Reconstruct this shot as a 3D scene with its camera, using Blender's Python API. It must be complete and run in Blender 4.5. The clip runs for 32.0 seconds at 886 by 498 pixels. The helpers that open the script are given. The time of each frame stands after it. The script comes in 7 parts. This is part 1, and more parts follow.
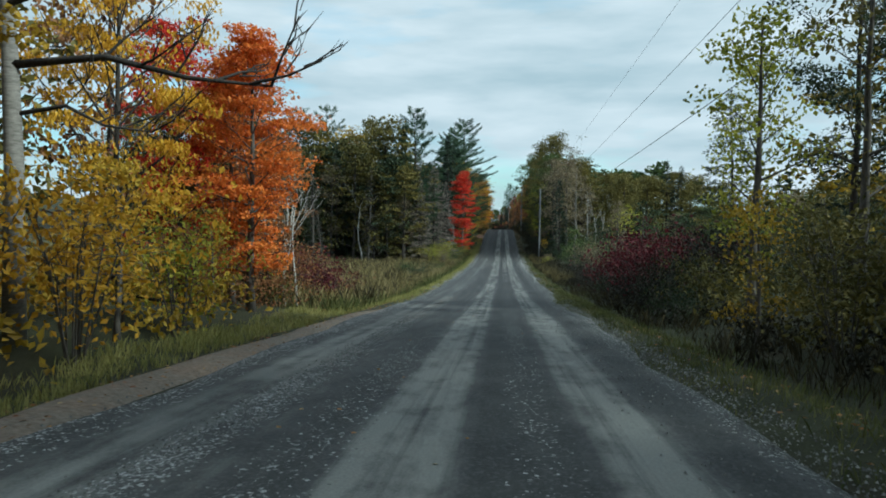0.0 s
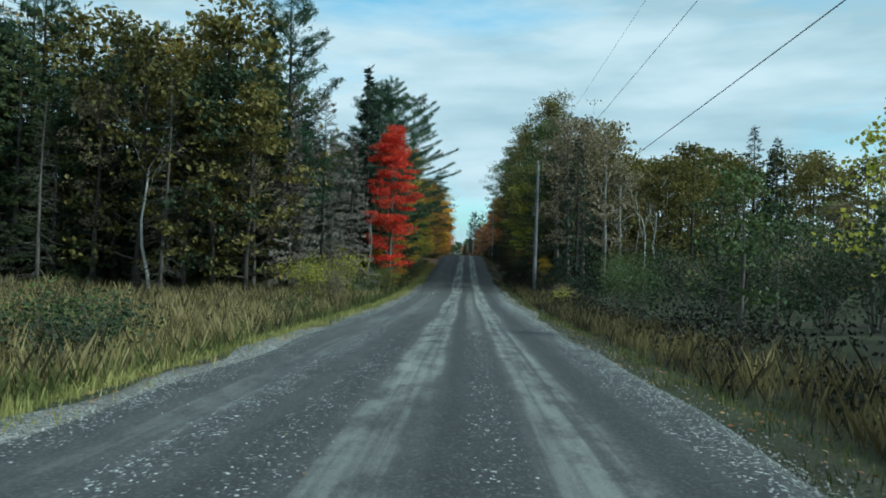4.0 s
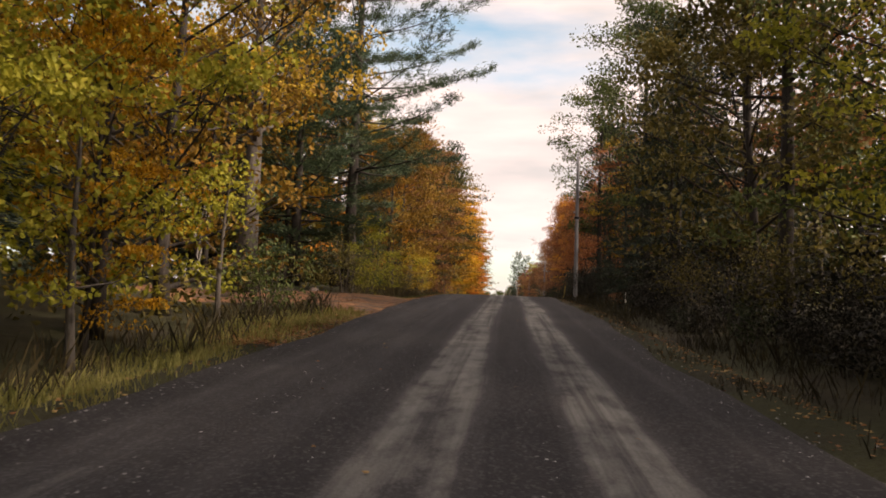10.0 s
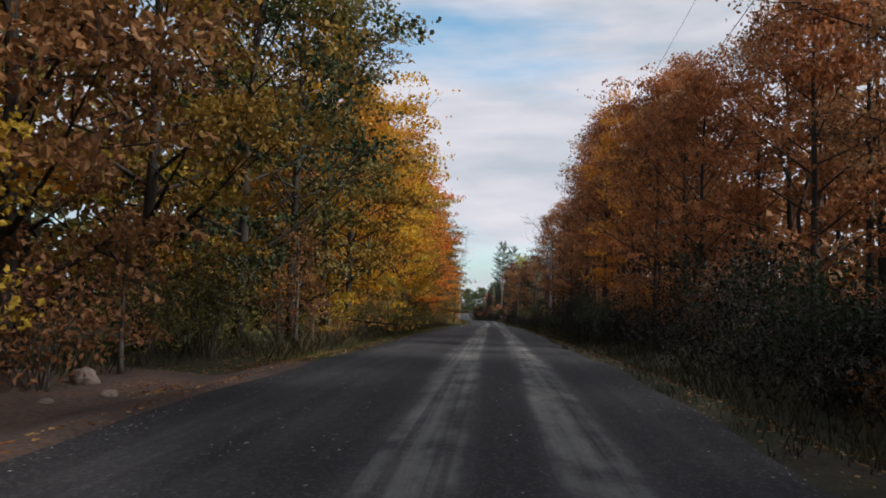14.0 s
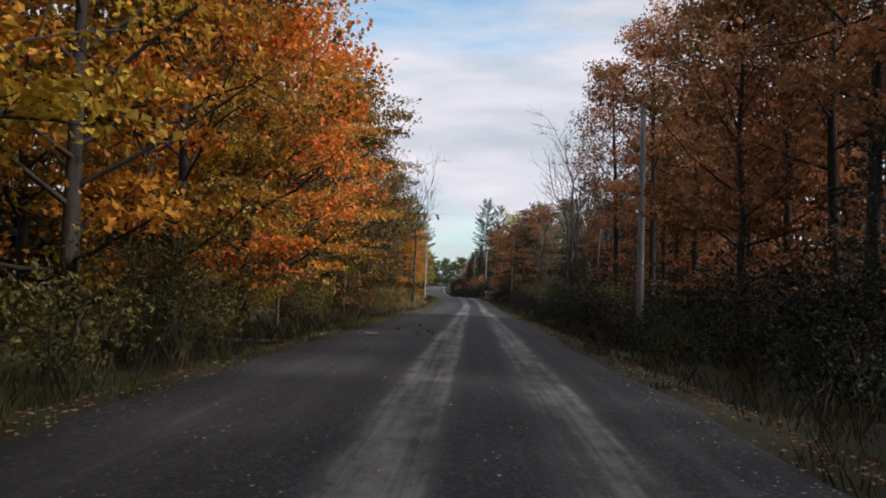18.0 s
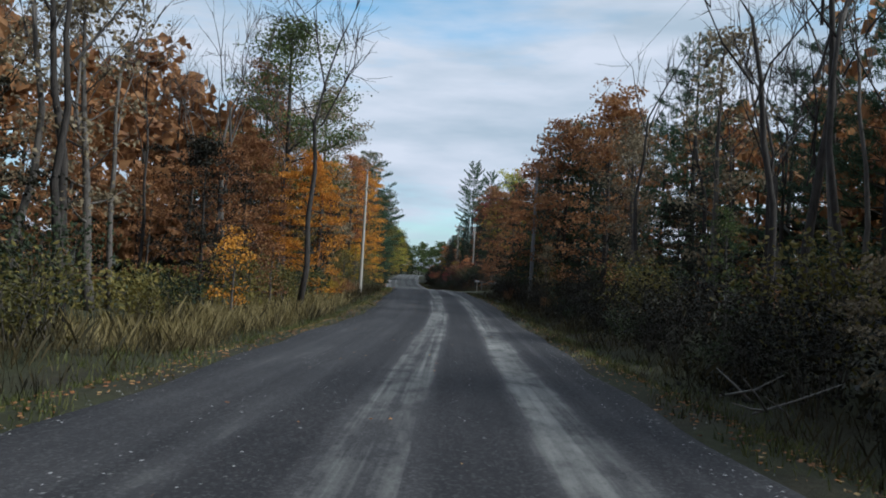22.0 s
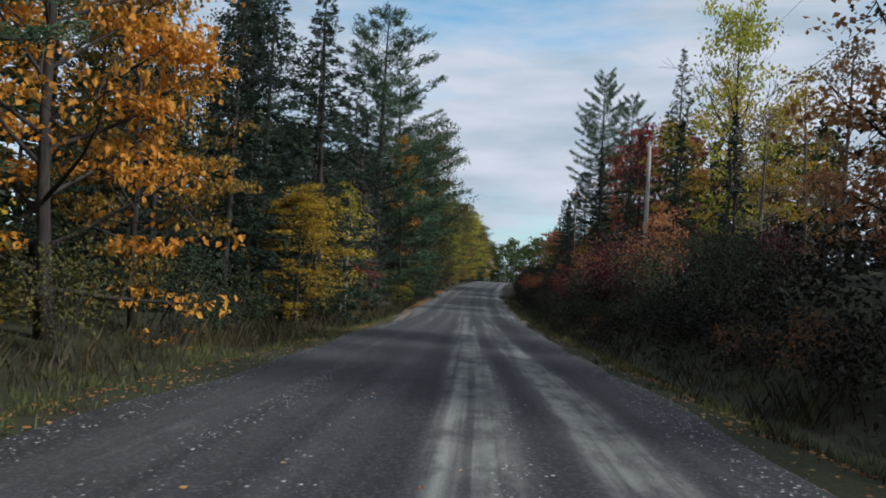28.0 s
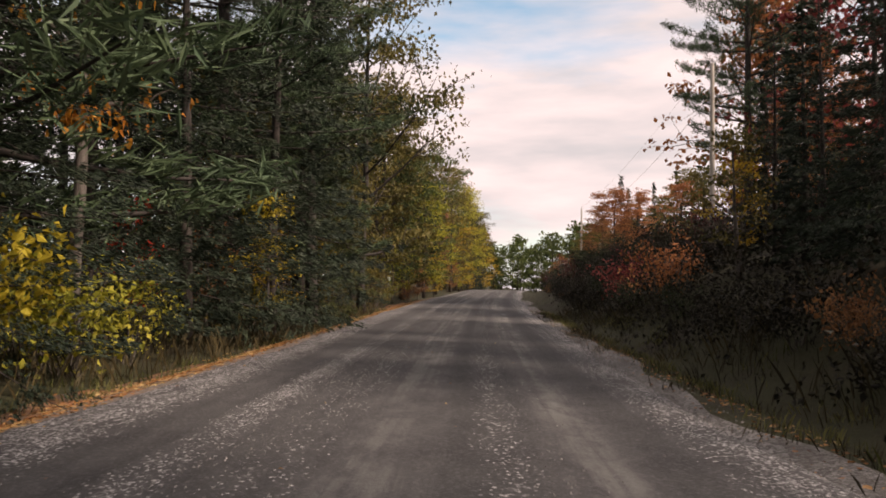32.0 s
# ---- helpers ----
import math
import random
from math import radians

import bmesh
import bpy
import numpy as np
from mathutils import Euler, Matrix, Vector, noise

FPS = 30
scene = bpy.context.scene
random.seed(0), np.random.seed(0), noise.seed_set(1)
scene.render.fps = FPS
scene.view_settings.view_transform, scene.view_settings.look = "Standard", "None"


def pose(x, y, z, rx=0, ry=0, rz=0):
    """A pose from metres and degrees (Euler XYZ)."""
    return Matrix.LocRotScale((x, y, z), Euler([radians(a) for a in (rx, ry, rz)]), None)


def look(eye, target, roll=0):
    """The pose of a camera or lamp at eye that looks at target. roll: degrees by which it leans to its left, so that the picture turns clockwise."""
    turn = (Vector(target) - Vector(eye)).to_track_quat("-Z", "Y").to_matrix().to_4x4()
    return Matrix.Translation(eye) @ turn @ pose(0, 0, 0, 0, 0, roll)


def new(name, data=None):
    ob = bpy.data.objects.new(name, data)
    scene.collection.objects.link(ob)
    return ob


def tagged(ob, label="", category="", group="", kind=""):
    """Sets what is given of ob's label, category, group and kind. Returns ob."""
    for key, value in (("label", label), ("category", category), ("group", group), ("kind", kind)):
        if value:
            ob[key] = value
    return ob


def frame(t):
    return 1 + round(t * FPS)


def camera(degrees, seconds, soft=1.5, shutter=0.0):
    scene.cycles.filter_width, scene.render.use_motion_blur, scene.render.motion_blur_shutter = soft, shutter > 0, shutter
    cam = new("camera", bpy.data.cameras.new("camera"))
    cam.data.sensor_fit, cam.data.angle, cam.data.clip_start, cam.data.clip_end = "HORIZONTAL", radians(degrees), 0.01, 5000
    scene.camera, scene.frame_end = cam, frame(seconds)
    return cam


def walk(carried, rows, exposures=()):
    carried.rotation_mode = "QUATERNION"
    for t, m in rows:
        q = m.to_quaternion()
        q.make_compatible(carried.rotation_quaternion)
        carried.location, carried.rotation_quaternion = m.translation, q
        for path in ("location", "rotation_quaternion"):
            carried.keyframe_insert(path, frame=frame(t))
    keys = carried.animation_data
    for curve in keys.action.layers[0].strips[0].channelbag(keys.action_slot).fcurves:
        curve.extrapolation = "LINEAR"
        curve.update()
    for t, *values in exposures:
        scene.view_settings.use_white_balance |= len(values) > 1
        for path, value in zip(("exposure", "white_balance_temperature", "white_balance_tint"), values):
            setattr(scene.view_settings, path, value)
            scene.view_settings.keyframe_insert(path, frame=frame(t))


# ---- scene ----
import itertools

# ---------------------------------------------------------------- the line of the road
SPEED = 13.7          # metres a second along y
EYE = 1.45            # eye above the road


def smooth_table(knots, values, width):
    """A smooth curve over y, from knots, as a function."""
    ys = np.arange(-200.0, 900.0, 1.0)
    v = np.interp(ys, knots, values)
    k = np.hanning(2 * width + 1)
    k /= k.sum()
    v = np.convolve(np.pad(v, width, mode="edge"), k, mode="valid")
    return ys, v


# height of the road along y
HEIGHT_FROM = [4.0, 2.9, 1.9, 0.97]                       # behind the start, every 15 m from -60
HEIGHT_ON = [0.0, -0.98, -2.0, -2.84, -3.43, -3.88, -4.28, -4.54, -4.46, -3.95, -3.13, -2.25, -1.57, -1.2, -1.2,
             -1.42, -1.63, -1.82, -2.12, -2.45, -2.84, -3.26, -3.57, -3.56, -3.52, -3.68, -4.0, -4.49, -5.0, -5.31]
HEIGHT_BEYOND = [-5.3, -5.15, -4.92, -4.62, -4.3, -4.02, -3.85, -3.95, -4.3, -4.8]
_h = [v - EYE for v in HEIGHT_FROM + HEIGHT_ON + HEIGHT_BEYOND]
_zy, _zv = smooth_table(np.arange(len(_h)) * 15.0 - 60.0, _h, 7)
# heading of the road, degrees to the left
_hy, _hv = smooth_table([-200, 330, 358, 372, 396, 440, 466, 500, 540, 900], [0, 0, 3.4, 3.4, 5.6, 5.9, 4.8, 2.2, 0.0, 0.0], 4)
_lx = -np.cumsum(np.tan(np.radians(_hv)))
_lx -= np.interp(0.0, _hy, _lx)


def road_z(y):
    return np.interp(y, _zy, _zv)


def line_x(y):
    return np.interp(y, _hy, _lx)


# ---------------------------------------------------------------- camera
cam = camera(63.0, 32.0, soft=1.8, shutter=0.04)
# seconds, heading to the left, upward tilt, roll in degrees
ROWS = [
    (0.0, 4.7, -2.3, -0.5), (0.5, 3.6, -3.1, -0.4), (1.0, 3.2, -3.3, -0.9), (1.5, 2.4, -3.0, -0.7),
    (2.0, 2.1, -2.7, -0.8), (2.5, 2.1, -2.4, -1.0), (3.0, 1.8, -1.5, -1.2), (3.5, 1.5, -0.4, -1.4),
    (4.0, 1.8, 0.7, -1.6), (4.5, 1.7, 1.1, -1.5), (6.5, 3.2, 1.3, -0.5), (7.0, 3.3, 1.6, -0.7),
    (7.5, 3.8, 1.7, -1.6), (8.0, 4.4, 1.9, -2.2), (8.5, 4.5, 2.7, -2.0), (9.0, 4.5, 3.5, -1.7),
    (9.5, 4.5, 4.2, -1.8), (10.0, 5.1, 4.7, -2.1), (10.5, 5.1, 5.8, -2.0), (11.0, 5.2, 6.2, -2.1),
    (11.5, 4.9, 5.7, -2.2), (12.0, 4.7, 5.2, -2.2), (12.5, 4.6, 5.5, -1.7), (13.0, 4.7, 5.5, -1.6),
    (13.5, 4.6, 5.2, -1.6), (14.0, 3.8, 4.4, -1.3), (14.5, 3.7, 4.1, -1.2), (15.0, 2.7, 3.5, -0.5),
    (15.5, 2.5, 2.4, -0.5), (17.5, 2.1, 2.2, -2.1), (18.0, 2.3, 2.3, -1.8), (18.5, 1.9, 2.6, -1.7),
    (19.0, 1.9, 2.5, -2.2), (19.5, 1.4, 2.5, -1.9), (20.0, 1.4, 2.4, -1.5), (20.5, 1.1, 2.2, -1.3),
    (21.0, -0.1, 2.0, -1.5), (21.5, 0.4, 1.8, -2.7), (22.0, 0.8, 1.6, -2.8), (22.5, 1.4, 1.5, -3.0),
    (23.0, 1.8, 1.6, -3.0), (23.5, 2.6, 1.0, -3.8), (24.0, 3.7, 1.2, -3.4), (24.5, 3.8, 1.8, -3.3),
    (25.0, 4.3, 2.5, -2.9), (25.5, 4.6, 2.9, -2.4), (27.5, 7.7, 2.6, -3.0), (28.0, 8.1, 1.9, -2.9),
    (28.5, 9.0, 1.5, -2.6), (29.0, 9.2, 1.0, -2.2), (29.5, 9.8, 0.8, -2.2), (30.0, 9.9, 1.0, -1.5),
    (30.5, 9.2, 1.2, -1.2), (31.0, 8.7, 1.9, -0.9), (31.5, 8.0, 2.6, -0.8), (32.0, 7.8, 3.2, -0.8),
]
path_rows = []
for t, yaw, tilt, roll in ROWS:
    y = SPEED * t
    path_rows.append((t, pose(float(line_x(y)), y, float(road_z(y)) + EYE, 90 + tilt, roll, yaw)))
EXPOSURES = [(0.0, 0.02, 5450, -12), (1.0, 0.02, 5400, -13), (2.0, 0.0, 5150, -17), (4.5, 0.05, 5150, -19), (6.5, 0.3, 6500, 6), (7.0, 0.42, 7200, 13), (8.0, 0.48, 7900, 20), (9.0, 0.63, 8300, 22), (9.7, 0.55, 8300, 23),
             (11.5, 0.42, 7900, 23), (12.5, 0.18, 7600, 21), (13.0, 0.02, 7000, 16), (14.0, 0.0, 6300, 11), (15.0, 0.05, 6300, 11), (19.0, 0.12, 6250, 12), (20.0, -0.12, 5800, 7), (21.0, -0.12, 5550, 3),
             (22.0, -0.05, 5550, 3), (23.0, 0.0, 5550, 3), (24.0, 0.05, 6300, 9), (25.0, 0.05, 6000, 7), (28.0, -0.15, 5700, 4), (30.0, 0.2, 6900, 18), (32.0, 0.32, 7800, 25)]
walk(cam, path_rows, EXPOSURES)

# ---------------------------------------------------------------- world and light
world = bpy.data.worlds.new("autumn_sky")
scene.world = world
world.use_nodes = True
wt = world.node_tree
wt.nodes.clear()


def wnode(kind, **props):
    n = wt.nodes.new(kind)
    for k, v in props.items():
        if k in n.inputs:
            n.inputs[k].default_value = v
    return n


SUN_ELEVATION, SUN_FROM = 38.0, 108.0       # degrees up; degrees clockwise from straight ahead
sky = wt.nodes.new("ShaderNodeTexSky")
sky.sky_type = "NISHITA"
sky.sun_disc = False
sky.sun_elevation = radians(SUN_ELEVATION)
sky.sun_rotation = radians(SUN_FROM)
sky.dust_density = 1.2
tc = wt.nodes.new("ShaderNodeTexCoord")
stretch = wt.nodes.new("ShaderNodeVectorMath")
stretch.operation = "MULTIPLY"
stretch.inputs[1].default_value = (1.0, 1.0, 4.4)
cloud = wnode("ShaderNodeTexNoise", Scale=2.3, Detail=7.0, Roughness=0.52)
ramp = wt.nodes.new("ShaderNodeValToRGB")
ramp.color_ramp.elements[0].position, ramp.color_ramp.elements[1].position = 0.27, 0.50
body = wnode("ShaderNodeTexNoise", Scale=4.1, Detail=5.0, Roughness=0.5)
shade = wt.nodes.new("ShaderNodeValToRGB")
shade.color_ramp.elements[0].position, shade.color_ramp.elements[0].color = 0.35, (0.54, 0.585, 0.64, 1)
shade.color_ramp.elements[1].position, shade.color_ramp.elements[1].color = 0.62, (0.82, 0.79, 0.83, 1)
blue = wt.nodes.new("ShaderNodeMix")
blue.data_type, blue.blend_type = "RGBA", "MULTIPLY"
blue.inputs["Factor"].default_value = 1.0
blue.inputs[7].default_value = (0.15, 0.21, 0.20, 1)
mixer = wt.nodes.new("ShaderNodeMix")
mixer.data_type = "RGBA"
back = wnode("ShaderNodeBackground", Strength=0.96)
wout = wt.nodes.new("ShaderNodeOutputWorld")
wl = wt.links.new
wl(tc.outputs["Generated"], stretch.inputs[0])
wl(stretch.outputs[0], cloud.inputs["Vector"])
wl(stretch.outputs[0], body.inputs["Vector"])
wl(cloud.outputs["Fac"], ramp.inputs[0])
wl(body.outputs["Fac"], shade.inputs[0])
wl(sky.outputs[0], blue.inputs[6])
wl(ramp.outputs[0], mixer.inputs["Factor"])
wl(blue.outputs[2], mixer.inputs[6])
wl(shade.outputs[0], mixer.inputs[7])
wl(mixer.outputs[2], back.inputs["Color"])
wl(back.outputs[0], wout.inputs[0])

sun_data = bpy.data.lights.new("sun", "SUN")
sun_data.energy, sun_data.angle, sun_data.color = 4.6, radians(6), (1.0, 0.93, 0.84)
sun = new("sun", sun_data)
_e, _a = radians(SUN_ELEVATION), radians(SUN_FROM)
_way = Vector((math.sin(_a) * math.cos(_e), math.cos(_a) * math.cos(_e), math.sin(_e)))
sun.matrix_world = look(_way * 100, (0, 0, 0))

# ---------------------------------------------------------------- materials


class Nodes:
    """A short hand for node materials."""

    def __init__(self, name):
        self.mat = bpy.data.materials.new(name)
        self.mat.use_nodes = True
        self.tree = self.mat.node_tree
        self.tree.nodes.clear()
        self.out = self.tree.nodes.new("ShaderNodeOutputMaterial")

    def add(self, kind, **props):
        n = self.tree.nodes.new("ShaderNode" + kind)
        for k, v in props.items():
            n.inputs[k.replace("_", " ")].default_value = v
        return n

    def link(self, a, b):
        self.tree.links.new(a, b)

    def noise(self, vector, scale, detail=4.0, rough=0.55):
        n = self.add("TexNoise", Scale=scale, Detail=detail, Roughness=rough)
        if vector is not None:
            self.link(vector, n.inputs["Vector"])
        return n.outputs["Fac"]

    def ramp(self, fac, *stops):
        n = self.add("ValToRGB")
        e = n.color_ramp.elements
        while len(e) < len(stops):
            e.new(0.5)
        for el, (pos, col) in zip(e, stops):
            el.position = pos
            el.color = (col, col, col, 1) if isinstance(col, (int, float)) else (*col, 1)
        self.link(fac, n.inputs[0])
        return n.outputs[0]

    def mix(self, fac, a, b, kind="MIX"):
        n = self.add("Mix")
        n.data_type, n.blend_type = "RGBA", kind
        for sock, v in ((n.inputs["Factor"], fac), (n.inputs[6], a), (n.inputs[7], b)):
            if isinstance(v, (int, float)):
                sock.default_value = v if sock == n.inputs["Factor"] else (v, v, v, 1)
            elif isinstance(v, tuple):
                sock.default_value = (*v, 1)
            else:
                self.link(v, sock)
        return n.outputs[2]

    def math(self, op, a, b=0.0, clamp=False):
        n = self.add("Math")
        n.operation, n.use_clamp = op, clamp
        for i, v in enumerate((a, b)):
            if isinstance(v, (int, float)):
                n.inputs[i].default_value = v
            else:
                self.link(v, n.inputs[i])
        return n.outputs[0]

    def vec(self, vector, scale):
        n = self.add("VectorMath")
        n.operation = "MULTIPLY"
        self.link(vector, n.inputs[0])
        n.inputs[1].default_value = scale
        return n.outputs[0]

    def finish(self, colour, rough=0.8, bump=None, strength=0.3, distance=0.02, metal=0.0, specular=0.3):
        b = self.add("BsdfPrincipled")
        b.inputs["Metallic"].default_value = metal
        b.inputs["Specular IOR Level"].default_value = specular
        for sock, v in (("Base Color", colour), ("Roughness", rough)):
            if isinstance(v, (int, float)):
                b.inputs[sock].default_value = v
            elif isinstance(v, tuple):
                b.inputs[sock].default_value = (*v, 1)
            else:
                self.link(v, b.inputs[sock])
        if bump is not None:
            n = self.add("Bump", Strength=strength, Distance=distance)
            self.link(bump, n.inputs["Height"])
            self.link(n.outputs[0], b.inputs["Normal"])
        self.link(b.outputs[0], self.out.inputs[0])
        return self.mat


def leaf_material(name, dark, mid, light, glow=0.3):
    """Leaves: each one its own tone, patches over the crown, some light coming through."""
    k = Nodes(name)
    geo = k.add("NewGeometry")
    info = k.add("ObjectInfo")
    co = k.add("TexCoord").outputs["Object"]
    patch = k.noise(co, 0.8, 3.0)
    tone = k.math("ADD", k.math("MULTIPLY", geo.outputs["Random Per Island"], 0.42), k.math("MULTIPLY", k.math("SUBTRACT", patch, 0.42), 1.9))
    tone = k.math("ADD", tone, k.math("MULTIPLY", info.outputs["Random"], 0.28))
    col = k.ramp(tone, (0.06, dark), (0.42, mid), (0.86, light))
    veins = k.noise(co, 9.0, 3.0)
    col = k.mix(k.math("MULTIPLY", veins, 0.62), col, 0.45, "MULTIPLY")
    d = k.add("BsdfPrincipled", Roughness=0.6)
    d.inputs["Specular IOR Level"].default_value = 0.25
    k.link(col, d.inputs["Base Color"])
    tr = k.add("BsdfTranslucent")
    k.link(col, tr.inputs["Color"])
    m = k.add("MixShader", Fac=glow)
    k.link(d.outputs[0], m.inputs[1])
    k.link(tr.outputs[0], m.inputs[2])
    k.link(m.outputs[0], k.out.inputs[0])
    return k.mat


LEAF = {
    "scarlet": leaf_material("scarlet_leaves", (0.36, 0.020, 0.018), (0.72, 0.050, 0.03), (0.86, 0.13, 0.05), 0.42),
    "amber": leaf_material("amber_leaves", (0.34, 0.16, 0.015), (0.70, 0.38, 0.025), (0.86, 0.54, 0.06), 0.45),
    "orange": leaf_material("orange_leaves", (0.38, 0.13, 0.02), (0.68, 0.29, 0.035), (0.84, 0.43, 0.07), 0.42),
    "flame": leaf_material("flame_leaves", (0.42, 0.085, 0.02), (0.76, 0.20, 0.035), (0.86, 0.31, 0.06), 0.42),
    "gold": leaf_material("golden_leaves", (0.19, 0.12, 0.016), (0.44, 0.285, 0.028), (0.66, 0.46, 0.06), 0.42),
    "yellow": leaf_material("yellow_leaves", (0.20, 0.17, 0.02), (0.48, 0.38, 0.035), (0.66, 0.55, 0.08), 0.42),
    "lime": leaf_material("yellow_green_leaves", (0.15, 0.16, 0.022), (0.38, 0.385, 0.05), (0.64, 0.57, 0.09), 0.48),
    "olive": leaf_material("olive_leaves", (0.055, 0.055, 0.018), (0.13, 0.115, 0.03), (0.24, 0.19, 0.05)),
    "green": leaf_material("green_leaves", (0.035, 0.055, 0.020), (0.085, 0.12, 0.035), (0.16, 0.19, 0.06)),
    "deep": leaf_material("deep_green_leaves", (0.017, 0.028, 0.014), (0.036, 0.053, 0.024), (0.075, 0.095, 0.042)),
    "bronze": leaf_material("bronze_leaves", (0.08, 0.05, 0.012), (0.23, 0.13, 0.024), (0.42, 0.26, 0.05), 0.4),
    "rust": leaf_material("rusty_leaves", (0.12, 0.05, 0.026), (0.28, 0.13, 0.056), (0.42, 0.22, 0.095), 0.4),
    "copper": leaf_material("copper_leaves", (0.20, 0.075, 0.03), (0.42, 0.165, 0.065), (0.56, 0.26, 0.11), 0.42),
    "wine": leaf_material("wine_red_leaves", (0.03, 0.006, 0.010), (0.08, 0.012, 0.018), (0.17, 0.025, 0.032)),
    "rose": leaf_material("rose_red_leaves", (0.15, 0.03, 0.03), (0.34, 0.07, 0.07), (0.45, 0.14, 0.11)),
    "tan": leaf_material("tan_leaves", (0.11, 0.085, 0.055), (0.23, 0.18, 0.11), (0.36, 0.29, 0.18)),
    "pine": leaf_material("pine_needles", (0.022, 0.042, 0.026), (0.055, 0.095, 0.05), (0.11, 0.165, 0.085), 0.15),
    "spruce": leaf_material("spruce_needles", (0.011, 0.019, 0.013), (0.024, 0.040, 0.026), (0.05, 0.072, 0.042), 0.1),
    "cedar": leaf_material("cedar_sprays", (0.026, 0.035, 0.016), (0.062, 0.078, 0.028), (0.12, 0.135, 0.046), 0.18),
    "deadneedle": leaf_material("dead_twigs", (0.10, 0.082, 0.07), (0.21, 0.175, 0.15), (0.33, 0.285, 0.25), 0.0),
    # brown leaves taken near black: the shade of the low brush is in this colour
    "shaded_brown": leaf_material("shaded_brown_leaves", (0.006, 0.006, 0.004), (0.014, 0.0135, 0.0085), (0.038, 0.034, 0.018), 0.15),
    "grass": leaf_material("verge_grass", (0.045, 0.052, 0.016), (0.095, 0.110, 0.030), (0.19, 0.185, 0.065), 0.25),
    "verge": leaf_material("bright_verge_grass", (0.11, 0.112, 0.034), (0.235, 0.235, 0.068), (0.40, 0.36, 0.125), 0.3),
    "straw": leaf_material("dry_grass", (0.08, 0.062, 0.025), (0.20, 0.158, 0.062), (0.36, 0.29, 0.14), 0.25),
    # dead-weed brown, lowered further to hold the verges' shade
    "shaded_weed": leaf_material("weeds", (0.016, 0.014, 0.008), (0.042, 0.036, 0.017), (0.11, 0.086, 0.038), 0.2),
    "litter": leaf_material("fallen_leaves", (0.16, 0.06, 0.025), (0.34, 0.15, 0.05), (0.50, 0.36, 0.16), 0.1),
}


def bark_material(name, dark, light, scale=6.0, band=False):
    k = Nodes(name)
    co = k.add("TexCoord").outputs["Object"]
    long = k.vec(co, (scale, scale, scale * 0.18)) if not band else k.vec(co, (scale * 0.4, scale * 0.4, scale * 1.6))
    g = k.noise(long, 3.0, 6.0, 0.65)
    col = k.ramp(g, (0.32, dark), (0.66, light))
    lichen = k.noise(co, 1.3, 3.0)
    col = k.mix(k.ramp(lichen, (0.5, 0.0), (0.75, 0.5)), col, tuple(0.5 * (a + b) + 0.02 for a, b in zip(dark, light)))
    return k.finish(col, 0.9, g, 0.7, 0.03)


BARK = bark_material("grey_brown_bark", (0.045, 0.038, 0.034), (0.135, 0.12, 0.105))
DARK_BARK = bark_material("dark_bark", (0.015, 0.013, 0.012), (0.055, 0.046, 0.040))
PALE_BARK = bark_material("pale_grey_bark", (0.12, 0.11, 0.10), (0.27, 0.25, 0.23), 5.0, True)
BIRCH_BARK = bark_material("white_birch_bark", (0.10, 0.09, 0.085), (0.62, 0.60, 0.56), 6.0, True)

# ground and road surfaces
k = Nodes("packed_gravel_road")
uvn = k.add("UVMap")
uvn.uv_map = "lane"
sep = k.add("SeparateXYZ")
k.link(uvn.outputs[0], sep.inputs[0])
lane, along = sep.outputs[0], sep.outputs[1]
streak = k.vec(uvn.outputs[0], (1.0, 0.045, 1.0))
wobble = k.math("MULTIPLY", k.math("SUBTRACT", k.noise(k.vec(uvn.outputs[0], (0.06, 0.05, 1.0)), 1.0, 2.0), 0.5), 0.4)
u = k.math("ADD", lane, wobble)


def drift(*stops):
    """A slow sideways drift along the road, from (metres along, metres to the right) pairs."""
    return k.ramp(k.math("DIVIDE", along, 480.0), *[(a / 480.0, b) for a, b in stops])


def band(centre, half, soft, aside=0.0):
    """One lengthwise band of the road: 1 in its middle, 0 outside."""
    d = k.math("ABSOLUTE", k.math("SUBTRACT", k.math("SUBTRACT", u, aside), centre))
    return k.math("SUBTRACT", 1.0, k.math("DIVIDE", k.math("SUBTRACT", d, half), soft, False), True)


left_drift = drift((0, 0.05), (150, 0.15), (192, 0.2), (275, 0.2), (350, 0.3), (386, 0.85), (412, 0.55), (445, 0.1))
right_drift = drift((0, 0.3), (100, 0.27), (190, 0.1), (275, 0.42), (386, 0.6), (412, 0.0), (445, 0.3))
late = drift((0, 0.0), (345, 0.0), (380, 1.0), (480, 1.0))
early = drift((0, 0.8), (110, 0.6), (140, 0.5), (480, 0.45))
worn = None
for centre, half, soft, amount, aside in ((-0.85, 0.34, 0.24, 1.0, left_drift), (0.78, 0.27, 0.28, 1.0, right_drift), (-2.9, 0.28, 0.45, early, 0.0), (-1.35, 0.2, 0.2, k.math("MULTIPLY", late, 0.45), 0.0),
                                          (-2.05, 0.16, 0.3, 0.4, 0.0), (2.05, 0.04, 0.12, 0.3, 0.0)):
    b = k.math("MULTIPLY", band(centre, half, soft, aside), amount)
    worn = b if worn is None else k.math("MAXIMUM", worn, b)
drag = k.noise(streak, 3.2, 6.0, 0.62)
fine_drag = k.noise(k.vec(uvn.outputs[0], (1.0, 0.07, 1.0)), 11.0, 5.0, 0.7)
blotch = k.noise(k.vec(uvn.outputs[0], (0.8, 0.14, 1.0)), 1.0, 4.0, 0.6)
